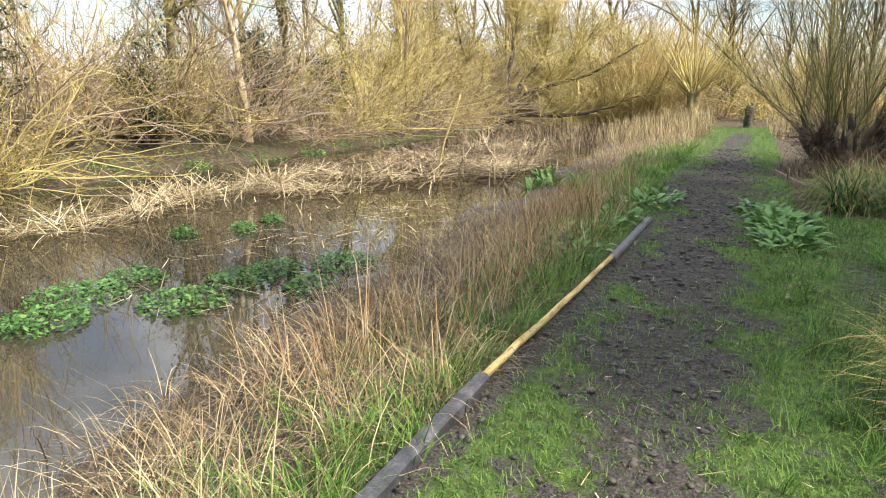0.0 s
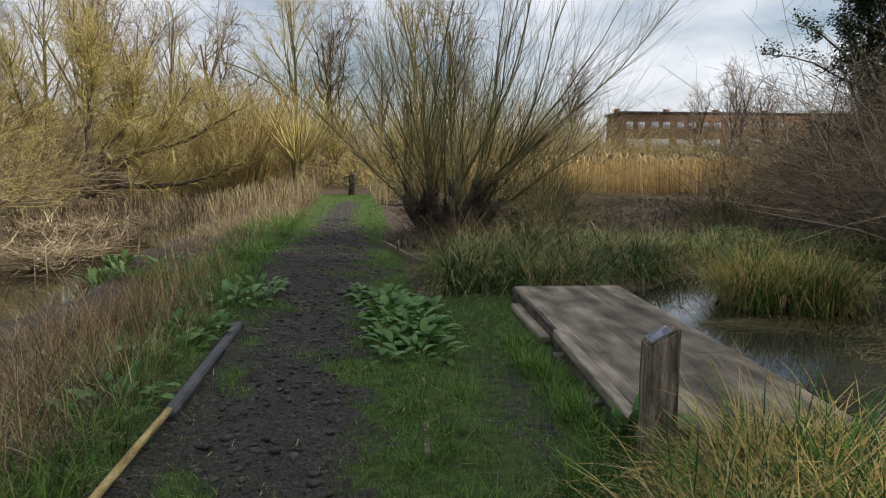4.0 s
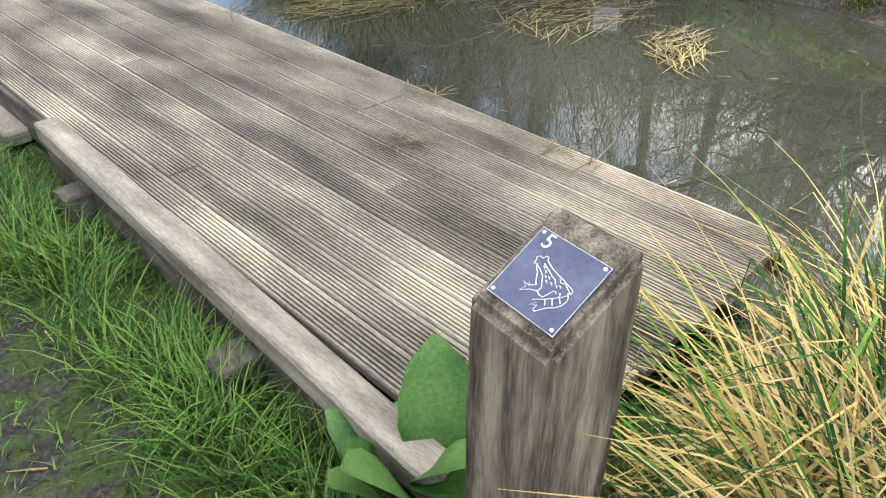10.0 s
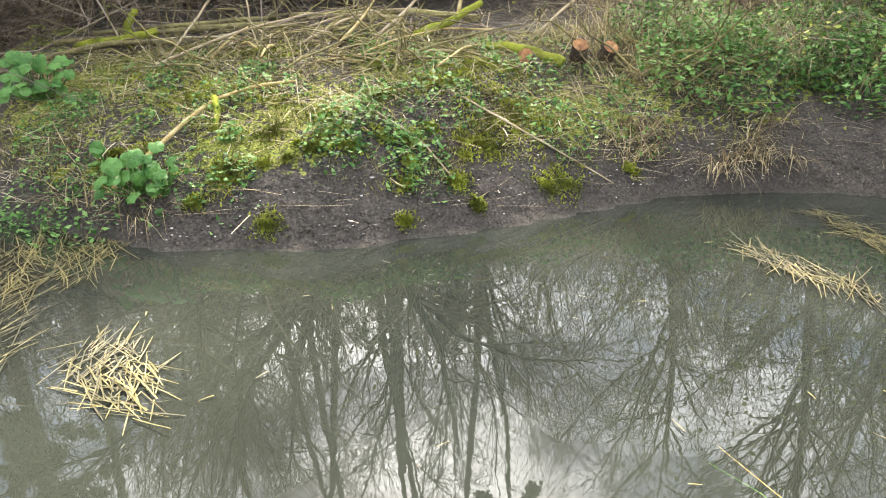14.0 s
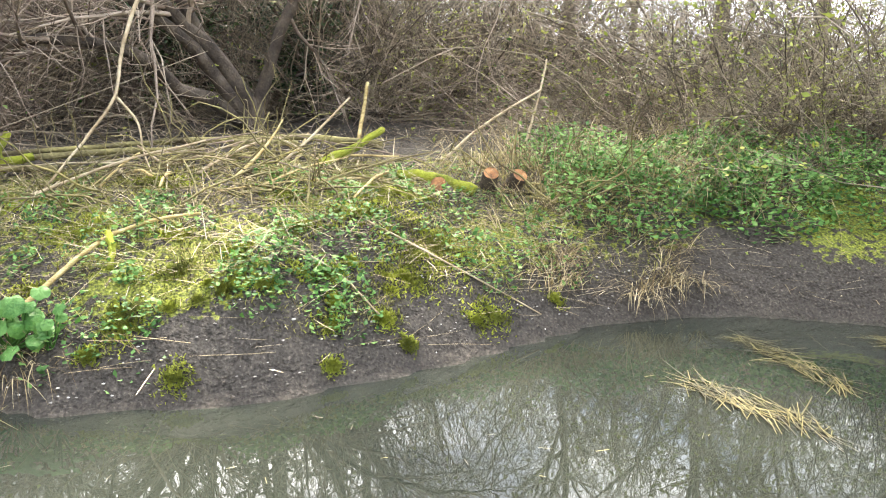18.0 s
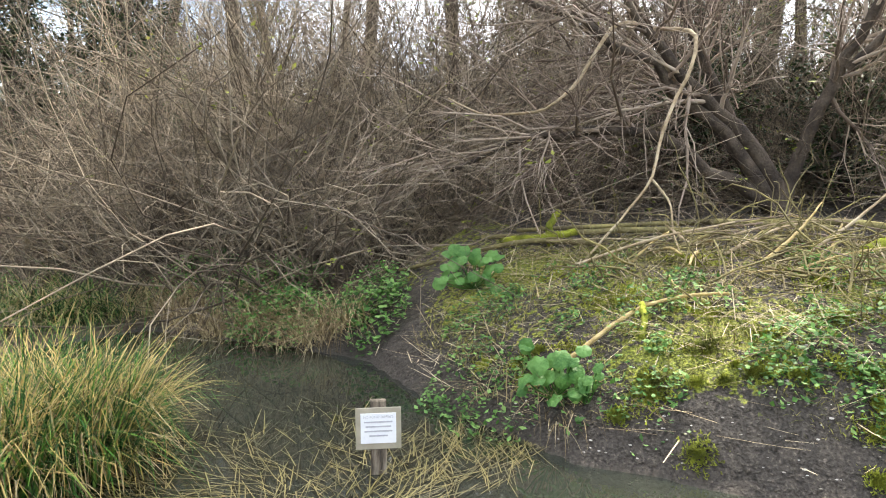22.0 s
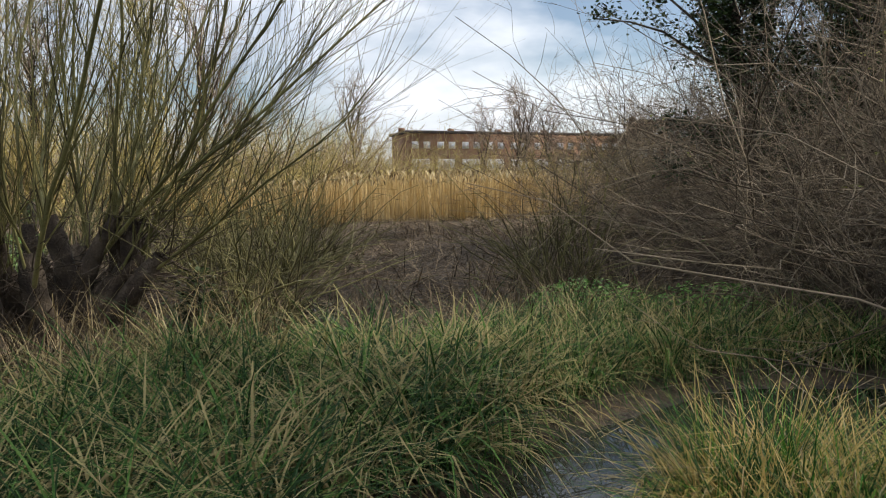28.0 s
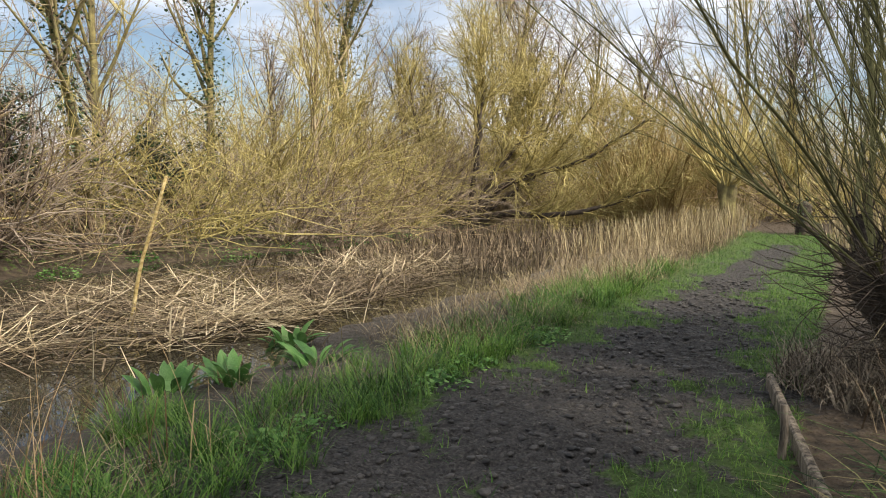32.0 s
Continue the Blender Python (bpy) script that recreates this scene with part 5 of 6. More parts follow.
def sedge_patch(name, label, poly, tufts, per, h, material, lean=0.35, curl=1.3, width=0.013, floor=-0.1, spread=0.09, low=0.3, broken=0.4):
    poly_a = np.array(poly)
    lo, hi = poly_a.min(0), poly_a.max(0)
    p = inside_poly(scatter(tufts * 3, lo[0], hi[0], lo[1], hi[1]), poly)[:tufts]
    c = on_land(p)
    c[:, 2] = np.maximum(c[:, 2], floor) - 0.03
    ob = put_part(name, tuft_mesh(c, per, h, spread, width, lean, curl, 6, low=low, broken=broken), material)
    return tagged(ob, label, "sedge", kind="stuff")


sedge_patch("sedge_clump", "arching clump of green and straw-coloured sedge standing in the pond", [(4.8, 12.9), (5.1, 12.55), (5.6, 12.35), (6.0, 12.45), (6.2, 12.9), (5.8, 13.5), (5.2, 13.9), (4.85, 13.6)], 110, 64, 0.95, SEDGE_GOLD, 0.36, 1.3, 0.011, low=0.3, broken=0.6)
sedge_patch("sedge_clump", "bleached bent blades in the pond sedge", [(4.9, 12.9), (5.2, 12.6), (5.6, 12.45), (5.9, 12.5), (6.1, 12.9), (5.7, 13.4), (5.2, 13.8), (4.95, 13.5)], 70, 34, 0.85, STRAW, 0.4, 1.3, 0.011, low=0.3, broken=0.75)
sedge_patch("sedge_bank", "dense drooping green sedge at the end of the deck", [(1.2, 13.9), (2.0, 13.75), (3.1, 13.95), (3.9, 14.65), (4.9, 15.3), (5.6, 16.2), (5.0, 17.4), (3.0, 17.6), (1.4, 16.4)], 330, 54, 1.05, SEDGE, 0.75, 2.2, 0.015, low=0.35, broken=0.3)
sedge_patch("sedge_bank", "fallen straw-coloured blades among the sedge", [(1.6, 13.9), (3.0, 14.0), (4.6, 15.3), (5.2, 17.0), (2.0, 17.2)], 90, 26, 0.8, STRAW, 0.9, 1.6, 0.008, low=0.4)
sedge_patch("sedge_bank", "dense drooping green sedge north of the pond", [(5.2, 15.6), (7.2, 15.9), (8.9, 15.2), (9.2, 16.4), (7.4, 18.0), (5.4, 17.4)], 140, 55, 0.9, SEDGE, 0.6, 2.0, 0.012, low=0.4)
sedge_patch("sedge_clump", "tall yellow-green sedge beside the marker post", [(1.95, 8.05), (2.6, 8.0), (2.95, 7.5), (2.95, 6.6), (2.3, 6.2), (1.85, 7.2)], 125, 58, 0.92, SEDGE_GOLD, 0.5, 1.8, 0.011, low=0.35, broken=0.6)
sedge_patch("sedge_clump", "bleached bent sedge blades beside the marker post", [(1.95, 8.05), (2.6, 8.0), (2.95, 7.5), (2.95, 6.6), (2.3, 6.2), (1.8, 7.2)], 34, 36, 0.75, STRAW, 0.7, 1.8, 0.011, low=0.4, broken=0.7)
sedge_patch("sedge_clump", "tangled green and straw sedge along the pond side", [(1.75, 7.4), (2.4, 6.2), (2.8, 6.0), (2.9, 4.0), (2.6, 2.6), (1.9, 3.0), (1.6, 5.5)], 150, 55, 0.72, SEDGE, 0.6, 1.9, 0.01, low=0.45, broken=0.6)
sedge_patch("sedge_clump", "tangled green and straw sedge beside the turf", [(1.2, 4.6), (1.9, 3.4), (2.1, 7.4), (1.6, 7.8), (1.35, 6.6)], 140, 50, 0.68, SEDGE, 0.6, 1.7, 0.009, low=0.3, broken=0.6)
sedge_patch("sedge_clump", "straw-coloured sedge leaning over the turf", [(1.4, 4.8), (2.0, 4.0), (2.3, 7.2), (1.75, 7.7), (1.5, 6.6)], 80, 40, 0.85, SEDGE_GOLD, 0.6, 1.6, 0.009, low=0.3, broken=0.7)
sedge_patch("sedge_clump", "bleached tangled sedge in front of the deck", [(1.75, 6.2), (2.6, 6.0), (2.8, 7.4), (2.2, 7.9), (1.7, 7.8)], 70, 44, 0.8, STRAW, 0.7, 1.5, 0.009, low=0.3, broken=0.7)
sedge_patch("sedge_clump", "straw-coloured fallen sedge at the pond side", [(1.9, 7.6), (2.6, 6.8), (2.9, 5.0), (2.5, 3.4), (2.0, 4.5)], 70, 45, 0.55, STRAW, 0.7, 1.5, 0.009)
sedge_patch("dead_stalks", "pale dead reed stalks round the willow", [(1.6, 17.2), (3.6, 17.2), (4.0, 18.6), (2.9, 18.9), (1.7, 18.6)], 55, 5, 0.95, STRAW, 0.45, 0.7, 0.012, spread=0.3)
sedge_patch("dead_stalks", "brown broken stalks in front of the willow", [(1.2, 17.7), (2.8, 17.6), (2.9, 18.7), (1.3, 18.6)], 40, 7, 0.7, BROWNREED, 0.5, 0.7, 0.01, spread=0.2)
sedge_patch("dry_reeds", "thin brown dead reeds at the fen edge", [(2.8, 17.6), (6.5, 17.4), (9.6, 17.0), (9.4, 21.0), (4.6, 20.0)], 120, 8, 0.85, BROWNREED, 0.4, 0.9, 0.009, spread=0.3)

sedge_patch("bank_straw", "dead straw-coloured grass hanging over the pond edge", [(8.3, 12.7), (8.8, 12.4), (9.8, 14.2), (9.4, 15.6), (8.8, 15.2)], 60, 45, 0.7, STRAW, 0.7, 1.9, 0.009)
sedge_patch("bank_straw", "dead straw-coloured grass on the mossy bank edge", [(6.75, 9.9), (7.3, 10.9), (7.6, 10.7), (7.1, 9.9)], 9, 30, 0.4, STRAW, 0.9, 1.9, 0.005)
sedge_patch("bank_straw", "dead straw stalks among the nettles on the bank", [(7.6, 4.2), (9.6, 3.4), (9.9, 6.6), (8.6, 6.9)], 90, 12, 0.9, STRAW, 0.6, 1.4, 0.006, spread=0.2)
sedge_patch("bank_straw", "dead straw-coloured grass on the mossy bank", [(7.3, 5.4), (8.2, 5.2), (8.4, 6.8), (7.6, 7.4), (7.2, 6.6)], 24, 40, 0.4, STRAW, 0.8, 1.9, 0.006)
sedge_patch("sedge_clump", "broad fresh green blades at the foot of the pond sedge", [(4.75, 12.9), (5.1, 12.5), (5.6, 12.3), (6.05, 12.4), (6.25, 12.9), (5.9, 13.2), (5.2, 12.95), (4.9, 13.3)], 46, 16, 0.72, GRASS, 0.35, 0.9, 0.019, low=0.3, broken=0.3)
tagged(put_part("dry_reeds", tuft_mesh(on_land(scatter(70, -2.75, -1.7, 4.5, 16)), 12, 0.95, 0.2, 0.007, 0.4, 0.6, 4, broken=0.35), TALLSTEM), "tall russet dead stems on the stream bank", "dry reeds", kind="stuff")
sedge_patch("sedge_clump", "tall drooping sedge at the turf edge before the deck", [(1.15, 5.8), (1.9, 5.6), (2.0, 7.3), (1.35, 7.4)], 62, 44, 0.95, SEDGE_GOLD, 0.5, 1.7, 0.01, low=0.35, broken=0.6)
sedge_patch("sedge_clump", "bleached drooping sedge at the turf edge before the deck", [(1.2, 6.0), (1.9, 5.7), (2.0, 7.3), (1.4, 7.4)], 30, 34, 0.8, STRAW, 0.7, 1.5, 0.009, low=0.35, broken=0.7)
# dry grass on the stream bank
bank_pts = scatter(2700, -4.4, -1.6, 0.5, 34)
bank_pts = bank_pts[rng.uniform(-0.5, 0.9, len(bank_pts)) < 0.5 - 0.35 * np.clip(-2.6 - bank_pts[:, 0], 0, 2) + 0.55 * wave(bank_pts[:, 0], bank_pts[:, 1], 1.6, 9)]
bc = on_land(bank_pts)
bc = bc[(bc[:, 2] > -0.46) & ((bc[:, 1] < 14) | (bc[:, 1] > 23) | (rng.uniform(0, 1, len(bc)) < 0.07 + 0.4 * (bc[:, 1] > 19)))]
tagged(put_part("dry_grass", tuft_mesh(bc, 12, 0.55, 0.24, 0.006, 1.1, 1.6, 4, low=0.2), STRAW), "tangled straw-coloured dead grass on the stream bank", "dry grass", kind="stuff")
tagged(put_part("dry_grass", tuft_mesh(bc, 26, 0.5, 0.28, 0.006, 1.2, 1.6, 4, low=0.3), BROWNREED), "brown withered grass lying on the stream bank", "dry grass", kind="stuff")
bc = on_land(scatter(230, -2.9, -1.65, 1, 34))
bc = bc[(bc[:, 1] < 14.5) | (bc[:, 1] > 23) | (rng.uniform(0, 1, len(bc)) < 0.1)]
tagged(put_part("dry_reeds", tuft_mesh(bc, 5, 0.8, 0.25, 0.007, 0.5, 0.8, 3), STRAW), "upright brown dead stems on the stream bank", "dry reeds", kind="stuff")
bc = on_land(np.concatenate([scatter(300, -2.7, -1.55, 1, 26), scatter(170, -2.0, -1.5, 1, 26)]))
bc = np.concatenate([bc, on_land(scatter(150, -3.0, -1.5, 13.5, 25))])
tagged(put_part("bank_grass", tuft_mesh(bc, 30, 0.3, 0.13, 0.007, 0.5, 1.2, 3), GRASS), "fresh green grass on the stream bank", "grass", kind="stuff")

# turf
def turf(name, x0, x1, y0, y1, n, h, label):
    p = scatter(n, x0, x1, y0, y1)
    keep = (path_mask(p[:, 0], p[:, 1]) < rng.uniform(0.25, 0.95, n)) & (turf_mask(p[:, 0], p[:, 1]) > 0.4) & (pond_distance(p[:, 0], p[:, 1]) > 0.1)
    w = 0.55 * np.exp(-(((p[:, 0] - 1.2) / 0.45) ** 2 + ((p[:, 1] - 9.6) / 2.2) ** 2))
    p = p[keep & (w < rng.uniform(0.1, 0.8, n))]
    b = on_land(p, 0.01)
    m = len(b)
    ob = put_part(name, ribbons(b, rng.uniform(0, 6.28, m), h * rng.uniform(0.4, 1.4, m), np.full(m, 0.005) * rng.uniform(0.7, 1.5, m), rng.uniform(0, 0.9, m), rng.uniform(0.2, 1.3, m), 2), GRASS)
    return tagged(ob, label, "grass", kind="stuff")


turf("grass", -1.9, 2.7, 2.2, 9.0, 78000, 0.065, "short trodden green grass beside the path")
turf("grass", -1.9, 2.7, 9.0, 14.2, 60000, 0.065, "short trodden green grass beside the deck")
turf("grass", -2.0, 1.6, 14.2, 24.0, 42000, 0.08, "short green grass beside the muddy path")
turf("grass", -2.0, 1.6, 24.0, 36.0, 12000, 0.12, "short green grass along the far path")
bc = on_land(np.concatenate([np.column_stack([rng.uniform(1.42, 1.64, 90), rng.uniform(8.3, 11.2, 90)]), np.column_stack([rng.uniform(1.2, 1.9, 30), rng.uniform(7.3, 8.4, 30)]), scatter(25, 0.3, 0.9, 5, 10)]))
tagged(put_part("long_grass", tuft_mesh(bc, 34, 0.24, 0.1, 0.006, 0.5, 1.2, 3), GRASS), "longer bright grass along the deck edge", "grass", kind="stuff")
for x, y, h in ((-3.1, 16.0, 0.42), (-3.4, 16.6, 0.3), (-2.6, 15.2, 0.25)):
    ob = put_part("grass_tuft", tuft_mesh(on_land(np.array([[x, y], [x + 0.08, y - 0.06]])) - np.array([0, 0, 0]), 130, h, 0.14, 0.008, 0.5, 0.9, 3), GRASS)
    tagged(ob, "bright green grass tuft at the path edge", "grass tuft", "grass tufts")


# ---- broad-leaved plants ----
LEAF = [0.25, 0.75, 1.0, 0.95, 0.7, 0.08]


def leafy(name, label, x, y, count, size, r, material, lean=(0.3, 1.1), lift=0.0, broad=0.42, group=""):
    n = count
    az = rng.uniform(0, 2 * math.pi, n)
    rr = r * np.sqrt(rng.uniform(0, 1, n))
    b = on_land(np.column_stack([x + rr * np.cos(az), y + rr * np.sin(az)]), 0.01)
    b[:, 2] += lift * rng.uniform(0, 1, n)
    L = size * rng.uniform(0.6, 1.2, n)
    foot = np.array([x, y, land1(x, y)])
    v, f = ribbons(b - foot, az + rng.normal(0, 0.4, n), L, L * broad, rng.uniform(lean[0], lean[1], n), rng.uniform(0.5, 1.2, n), 5, 0.12, LEAF)
    ob = thing(name, label, "plant", group)
    ob.location = foot
    v, k = v.reshape(n, -1, 3), f.reshape(n, -1, 4)[0]
    for one in v:
        put_part("leaf", (one, k), material, ob, smooth=True)
    return ob


for x, y, c, s in ((0.56, 10.9, 40, 0.18), (0.5, 11.4, 46, 0.19), (0.55, 12.0, 50, 0.2), (0.45, 12.6, 50, 0.2), (0.38, 13.2, 44, 0.19), (0.66, 11.7, 30, 0.17), (0.2, 13.8, 36, 0.17), (0.62, 12.4, 30, 0.17)):
    leafy("dock_plant", "broad-leaved green dock growing beside the path", x, y, c, s, 0.36, DOCK, (0.5, 1.4), 0.1, 0.46, group="dock plants")
for x, y in ((-1.75, 11.2), (-1.65, 11.9), (-1.3, 14.2), (-1.45, 13.4), (-1.75, 9.9)):
    leafy("dock_plant", "broad-leaved green dock in the dry bank grass", x, y, 44, 0.19, 0.36, DOCK, (0.5, 1.4), 0.1, 0.46, group="dock plants")
for x, y, c, s in ((1.74, 8.55, 9, 0.3), (1.7, 8.64, 7, 0.25)):
    leafy("dock_plant", "young broad-leaved dock at the foot of the post", x, y, c, s, 0.05, DOCK, (0.1, 0.75), 0.16, 0.5, group="dock plants")
for x, y in ((-4.4, 17.4), (-4.7, 19.5), (-5.0, 19.1), (-4.1, 17.9), (-3.6, 18.6)):
    leafy("water_plant", "green waterside plant on the mud", x, y, 20, 0.34, 0.2, DOCK, (0.1, 0.7), broad=0.3, group="waterside plants")
def butterbur(x, y, count, size, r):
    """Round rippled leaves on stalks from one crown, held out over the slope towards the water."""
    ob = thing("butterbur", "pale green round-leaved butterbur on the bank", "plant", "butterbur plants")
    foot = np.array([x, y, land1(x, y)])
    ob.location = foot
    for k in range(count):
        u, w = rng.uniform(-1, 1) * r, rng.uniform(-0.5, 1) * r
        c = np.array([-0.12 + 0.45 * w + rng.uniform(-0.05, 0.05), u, 0.1 + w * 0.8 + rng.uniform(0, 0.07)])
        nor = unit(np.array([-0.75, 0.1, 0.75]) + rng.normal(0, 0.3, 3))
        e1 = unit(np.cross(nor, np.array([0.2, 0.1, 1.0])))
        e2 = np.cross(nor, e1)
        R = size * rng.uniform(0.65, 1.15)
        v = [c]
        for ring in (0.35, 0.7, 1.0):
            for s in range(14):
                a = 2 * math.pi * s / 14
                notch = 1 - 0.75 * math.exp(-((a - 1.5 * math.pi) / 0.28) ** 2)
                rip = 0.16 * ring * ring * math.sin(5 * a + k) - 0.22 * ring * ring + 0.1
                v.append(c + (e1 * math.cos(a) + e2 * math.sin(a)) * R * ring * (0.55 + 0.45 * notch) + nor * R * rip)
        bm = bmesh.new()
        bv = [bm.verts.new(p) for p in v]
        for s in range(14):
            n1 = (s + 1) % 14
            bm.faces.new((bv[0], bv[1 + s], bv[1 + n1]))
            for g in (0, 14):
                bm.faces.new((bv[1 + g + s], bv[15 + g + s], bv[15 + g + n1], bv[1 + g + n1]))
        for fc in bm.faces:
            fc.smooth = True
        part("leaf", bm, BUTTER, ob)
        put_part("stalk", tubes(np.array([[(0.02 * math.sin(k), 0.02 * math.cos(k), -0.02), c * np.array([0.6, 0.6, 0.4]), c]]), np.array([[0.007, 0.006, 0.004]]), 5), BUTTER, ob, smooth=True)
    return ob


butterbur(7.1, 10.2, 24, 0.058, 0.2)
butterbur(7.0, 9.98, 7, 0.045, 0.09)
butterbur(8.75, 11.25, 28, 0.06, 0.26)


def herb_patch(name, label, xy, r, n, size, material, lift=0.18, floor=-9.0):
    az = rng.uniform(0, 2 * math.pi, n)
    rr = r * np.sqrt(rng.uniform(0, 1, n))
    p = on_land(np.column_stack([xy[0] + rr * np.cos(az), xy[1] + rr * np.sin(az)]))
    p[:, 2] = np.maximum(p[:, 2], floor) + lift * rng.uniform(0.05, 1, n) * (1 - 0.6 * (rr / r) ** 2)
    ob = put_part(name, leaves(p, size * rng.uniform(0.6, 1.3, n), 0.6), material)
    return tagged(ob, label, "plant", "herb patches", "stuff")


for x, y, r, n in ((7.35, 8.75, 0.28, 260), (7.15, 8.3, 0.2, 140), (7.7, 8.1, 0.35, 320), (7.1, 8.9, 0.22, 150), (6.95, 8.45, 0.15, 60), (7.9, 9.6, 0.3, 120), (7.0, 9.9, 0.25, 100), (7.05, 10.6, 0.35, 200), (7.4, 10.9, 0.35, 260), (8.2, 11.0, 0.35, 220), (7.5, 7.2, 0.3, 180), (7.7, 6.6, 0.35, 220), (8.2, 7.3, 0.3, 180)):
    herb_patch("herb_patch", "fresh green nettles and goosegrass on the dark bank", (x, y), r, int(n * 1.15), 0.042, HERB)
for _ in range(44):
    x, y = rng.uniform(6.7, 9.2), rng.uniform(6.0, 11.2)
    if pond_distance(np.array([x]), np.array([y]))[0] > 0.2:
        herb_patch("herb_patch", "small fresh green seedlings on the dark bank", (x, y), rng.uniform(0.08, 0.25), int(rng.uniform(30, 110)), 0.038, HERB, 0.12)
for x, y, r, n in ((8.3, 5.6, 0.7, 1100), (8.6, 4.6, 0.8, 1200), (7.9, 4.4, 0.6, 900), (7.5, 3.5, 0.6, 700), (9.4, 5.5, 0.7, 900), (9.2, 3.8, 0.7, 800), (8.3, 3.2, 0.6, 700), (6.3, 3.2, 0.5, 500), (8.9, 13.3, 0.6, 700), (9.6, 13.9, 0.7, 800), (9.0, 12.4, 0.4, 380), (8.6, 12.1, 0.3, 260), (7.6, 18.4, 0.8, 900), (8.6, 17.6, 0.7, 700), (9.8, 15.0, 0.6, 600)):
    herb_patch("nettle_patch", "thick patch of fresh green nettles", (x, y), r, int(n * 1.6), 0.055, HERB, 0.45)
def moss_mat(x, y, r):
    """A cushion of countless tiny moss shoots over the bank, thick in the middle and broken at its rim."""
    n = int(26000 * r * r) + 500
    a, q = rng.uniform(0, 6.28, n), np.abs(rng.normal(0, 0.62, n))
    p = np.column_stack([x + r * q * np.cos(a), y + r * q * np.sin(a) * 1.25])
    keep = rng.uniform(0, 1, n) < 1.15 - 0.75 * q + 0.7 * wave(p[:, 0], p[:, 1], 9.0, 2) + 0.4 * wave(p[:, 0], p[:, 1], 23.0, 5)
    p = p[keep]
    n = len(p)
    b = on_land(p)
    b[:, 2] += 0.016 * (1 + wave(p[:, 0], p[:, 1], 14.0, 3)) - 0.012
    v = ribbons(b, rng.uniform(0, 6.28, n), rng.uniform(0.012, 0.034, n), np.full(n, 0.013), rng.uniform(0.2, 1.3, n), rng.uniform(0, 1, n), 1, 0, [1, 0.4])
    return tagged(put_part("moss_cushion", v, MOSS), "bright yellow-green moss cushion on the bank", "moss", "moss cushions", "stuff")


for x, y, r in ((7.6, 7.55, 0.38), (8.0, 8.0, 0.34), (8.4, 8.5, 0.25), (7.3, 7.85, 0.24), (8.4, 7.6, 0.34), (8.0, 9.9, 0.3), (8.8, 9.4, 0.3), (7.35, 9.3, 0.12), (7.0, 9.6, 0.16), (7.1, 7.3, 0.16), (7.8, 8.5, 0.2), (7.5, 8.95, 0.14), (8.7, 10.4, 0.25), (7.25, 8.55, 0.12), (7.75, 9.3, 0.13)):
    moss_mat(x, y, r)
for _ in range(46):
    x, y = rng.uniform(6.55, 7.7), rng.uniform(6.4, 10.9)
    if 0.1 < pond_distance(np.array([x]), np.array([y]))[0] < 0.75:
        moss_mat(x, y, rng.uniform(0.04, 0.11))
p = scatter(70000, 6.75, 9.6, 5.6, 11.6)
dens = 0.45 + 0.6 * wave(p[:, 0], p[:, 1], 2.9, 3) + 0.35 * wave(p[:, 0], p[:, 1], 8.0, 4) - 0.4 * smooth01((7.2 - p[:, 0]) / 0.4)
p = p[(rng.uniform(0, 1, len(p)) < dens) & (pond_distance(p[:, 0], p[:, 1]) > 0.25)]
n = len(p)
tagged(put_part("mossy_grass", ribbons(on_land(p, 0.005), rng.uniform(0, 6.28, n), rng.uniform(0.03, 0.1, n), np.full(n, 0.006), rng.uniform(0.3, 1.4, n), rng.uniform(0.2, 1.5, n), 2), MOSSGRASS), "thin olive moss and withered grass over the bank", "moss", kind="stuff")
for _ in range(26):
    herb_patch("bank_herbs", "low green herbs beside the muddy path", (rng.uniform(-2.6, -1.5), rng.uniform(14, 25)), rng.uniform(0.15, 0.4), 120, 0.05, HERB, 0.12)
for y in np.arange(6, 34, 2.3):
    x = float(far_shore(np.array(y))) - rng.uniform(0.1, 1.2)
    herb_patch("bank_herbs", "low green herbs on the far stream bank", (x, y), rng.uniform(0.4, 0.9), 130, 0.08, HERB, 0.16)
for x, y, r in ((-6.7, 7.2, 0.5), (-6.3, 6.4, 0.4), (-6.7, 8.0, 0.35), (-5.5, 7.5, 0.45), (-5.5, 8.5, 0.4), (-4.8, 9.7, 0.4), (-5.4, 9.1, 0.3), (-7.4, 11.0, 0.2), (-8.0, 10.3, 0.2), (-7.4, 11.8, 0.18), (-4.6, 8.6, 0.3)):
    herb_patch("water_plant", "dark green cress growing in the stream", (x, y), r * 1.1, int(1100 * r), 0.065, DOCK, 0.2, -0.47)


# ---- litter: cut reeds in the stream and the fen, straws on the pond, twigs on the bank ----
def straws(name, xy, zs, length, width, tilt, material, label, category="reed litter", combed=False):
    n = len(xy)
    az = rng.uniform(0, 2 * math.pi, n)
    if combed:
        az = 0.5 + 1.6 * wave(xy[:, 0], xy[:, 1], 1.3) + rng.normal(0, 0.45, n) + math.pi * rng.integers(0, 2, n)
    base = np.column_stack([xy, zs])
    lean = math.pi / 2 - np.abs(rng.normal(0, tilt, n))
    return tagged(put_part(name, ribbons(base, az, length * rng.uniform(0.4, 1.4, n), np.full(n, width) * rng.uniform(0.6, 1.4, n), lean, rng.normal(0, 0.12, n), 2, 0.2, [1, 0.9, 0.5]), material), label, category, kind="stuff")


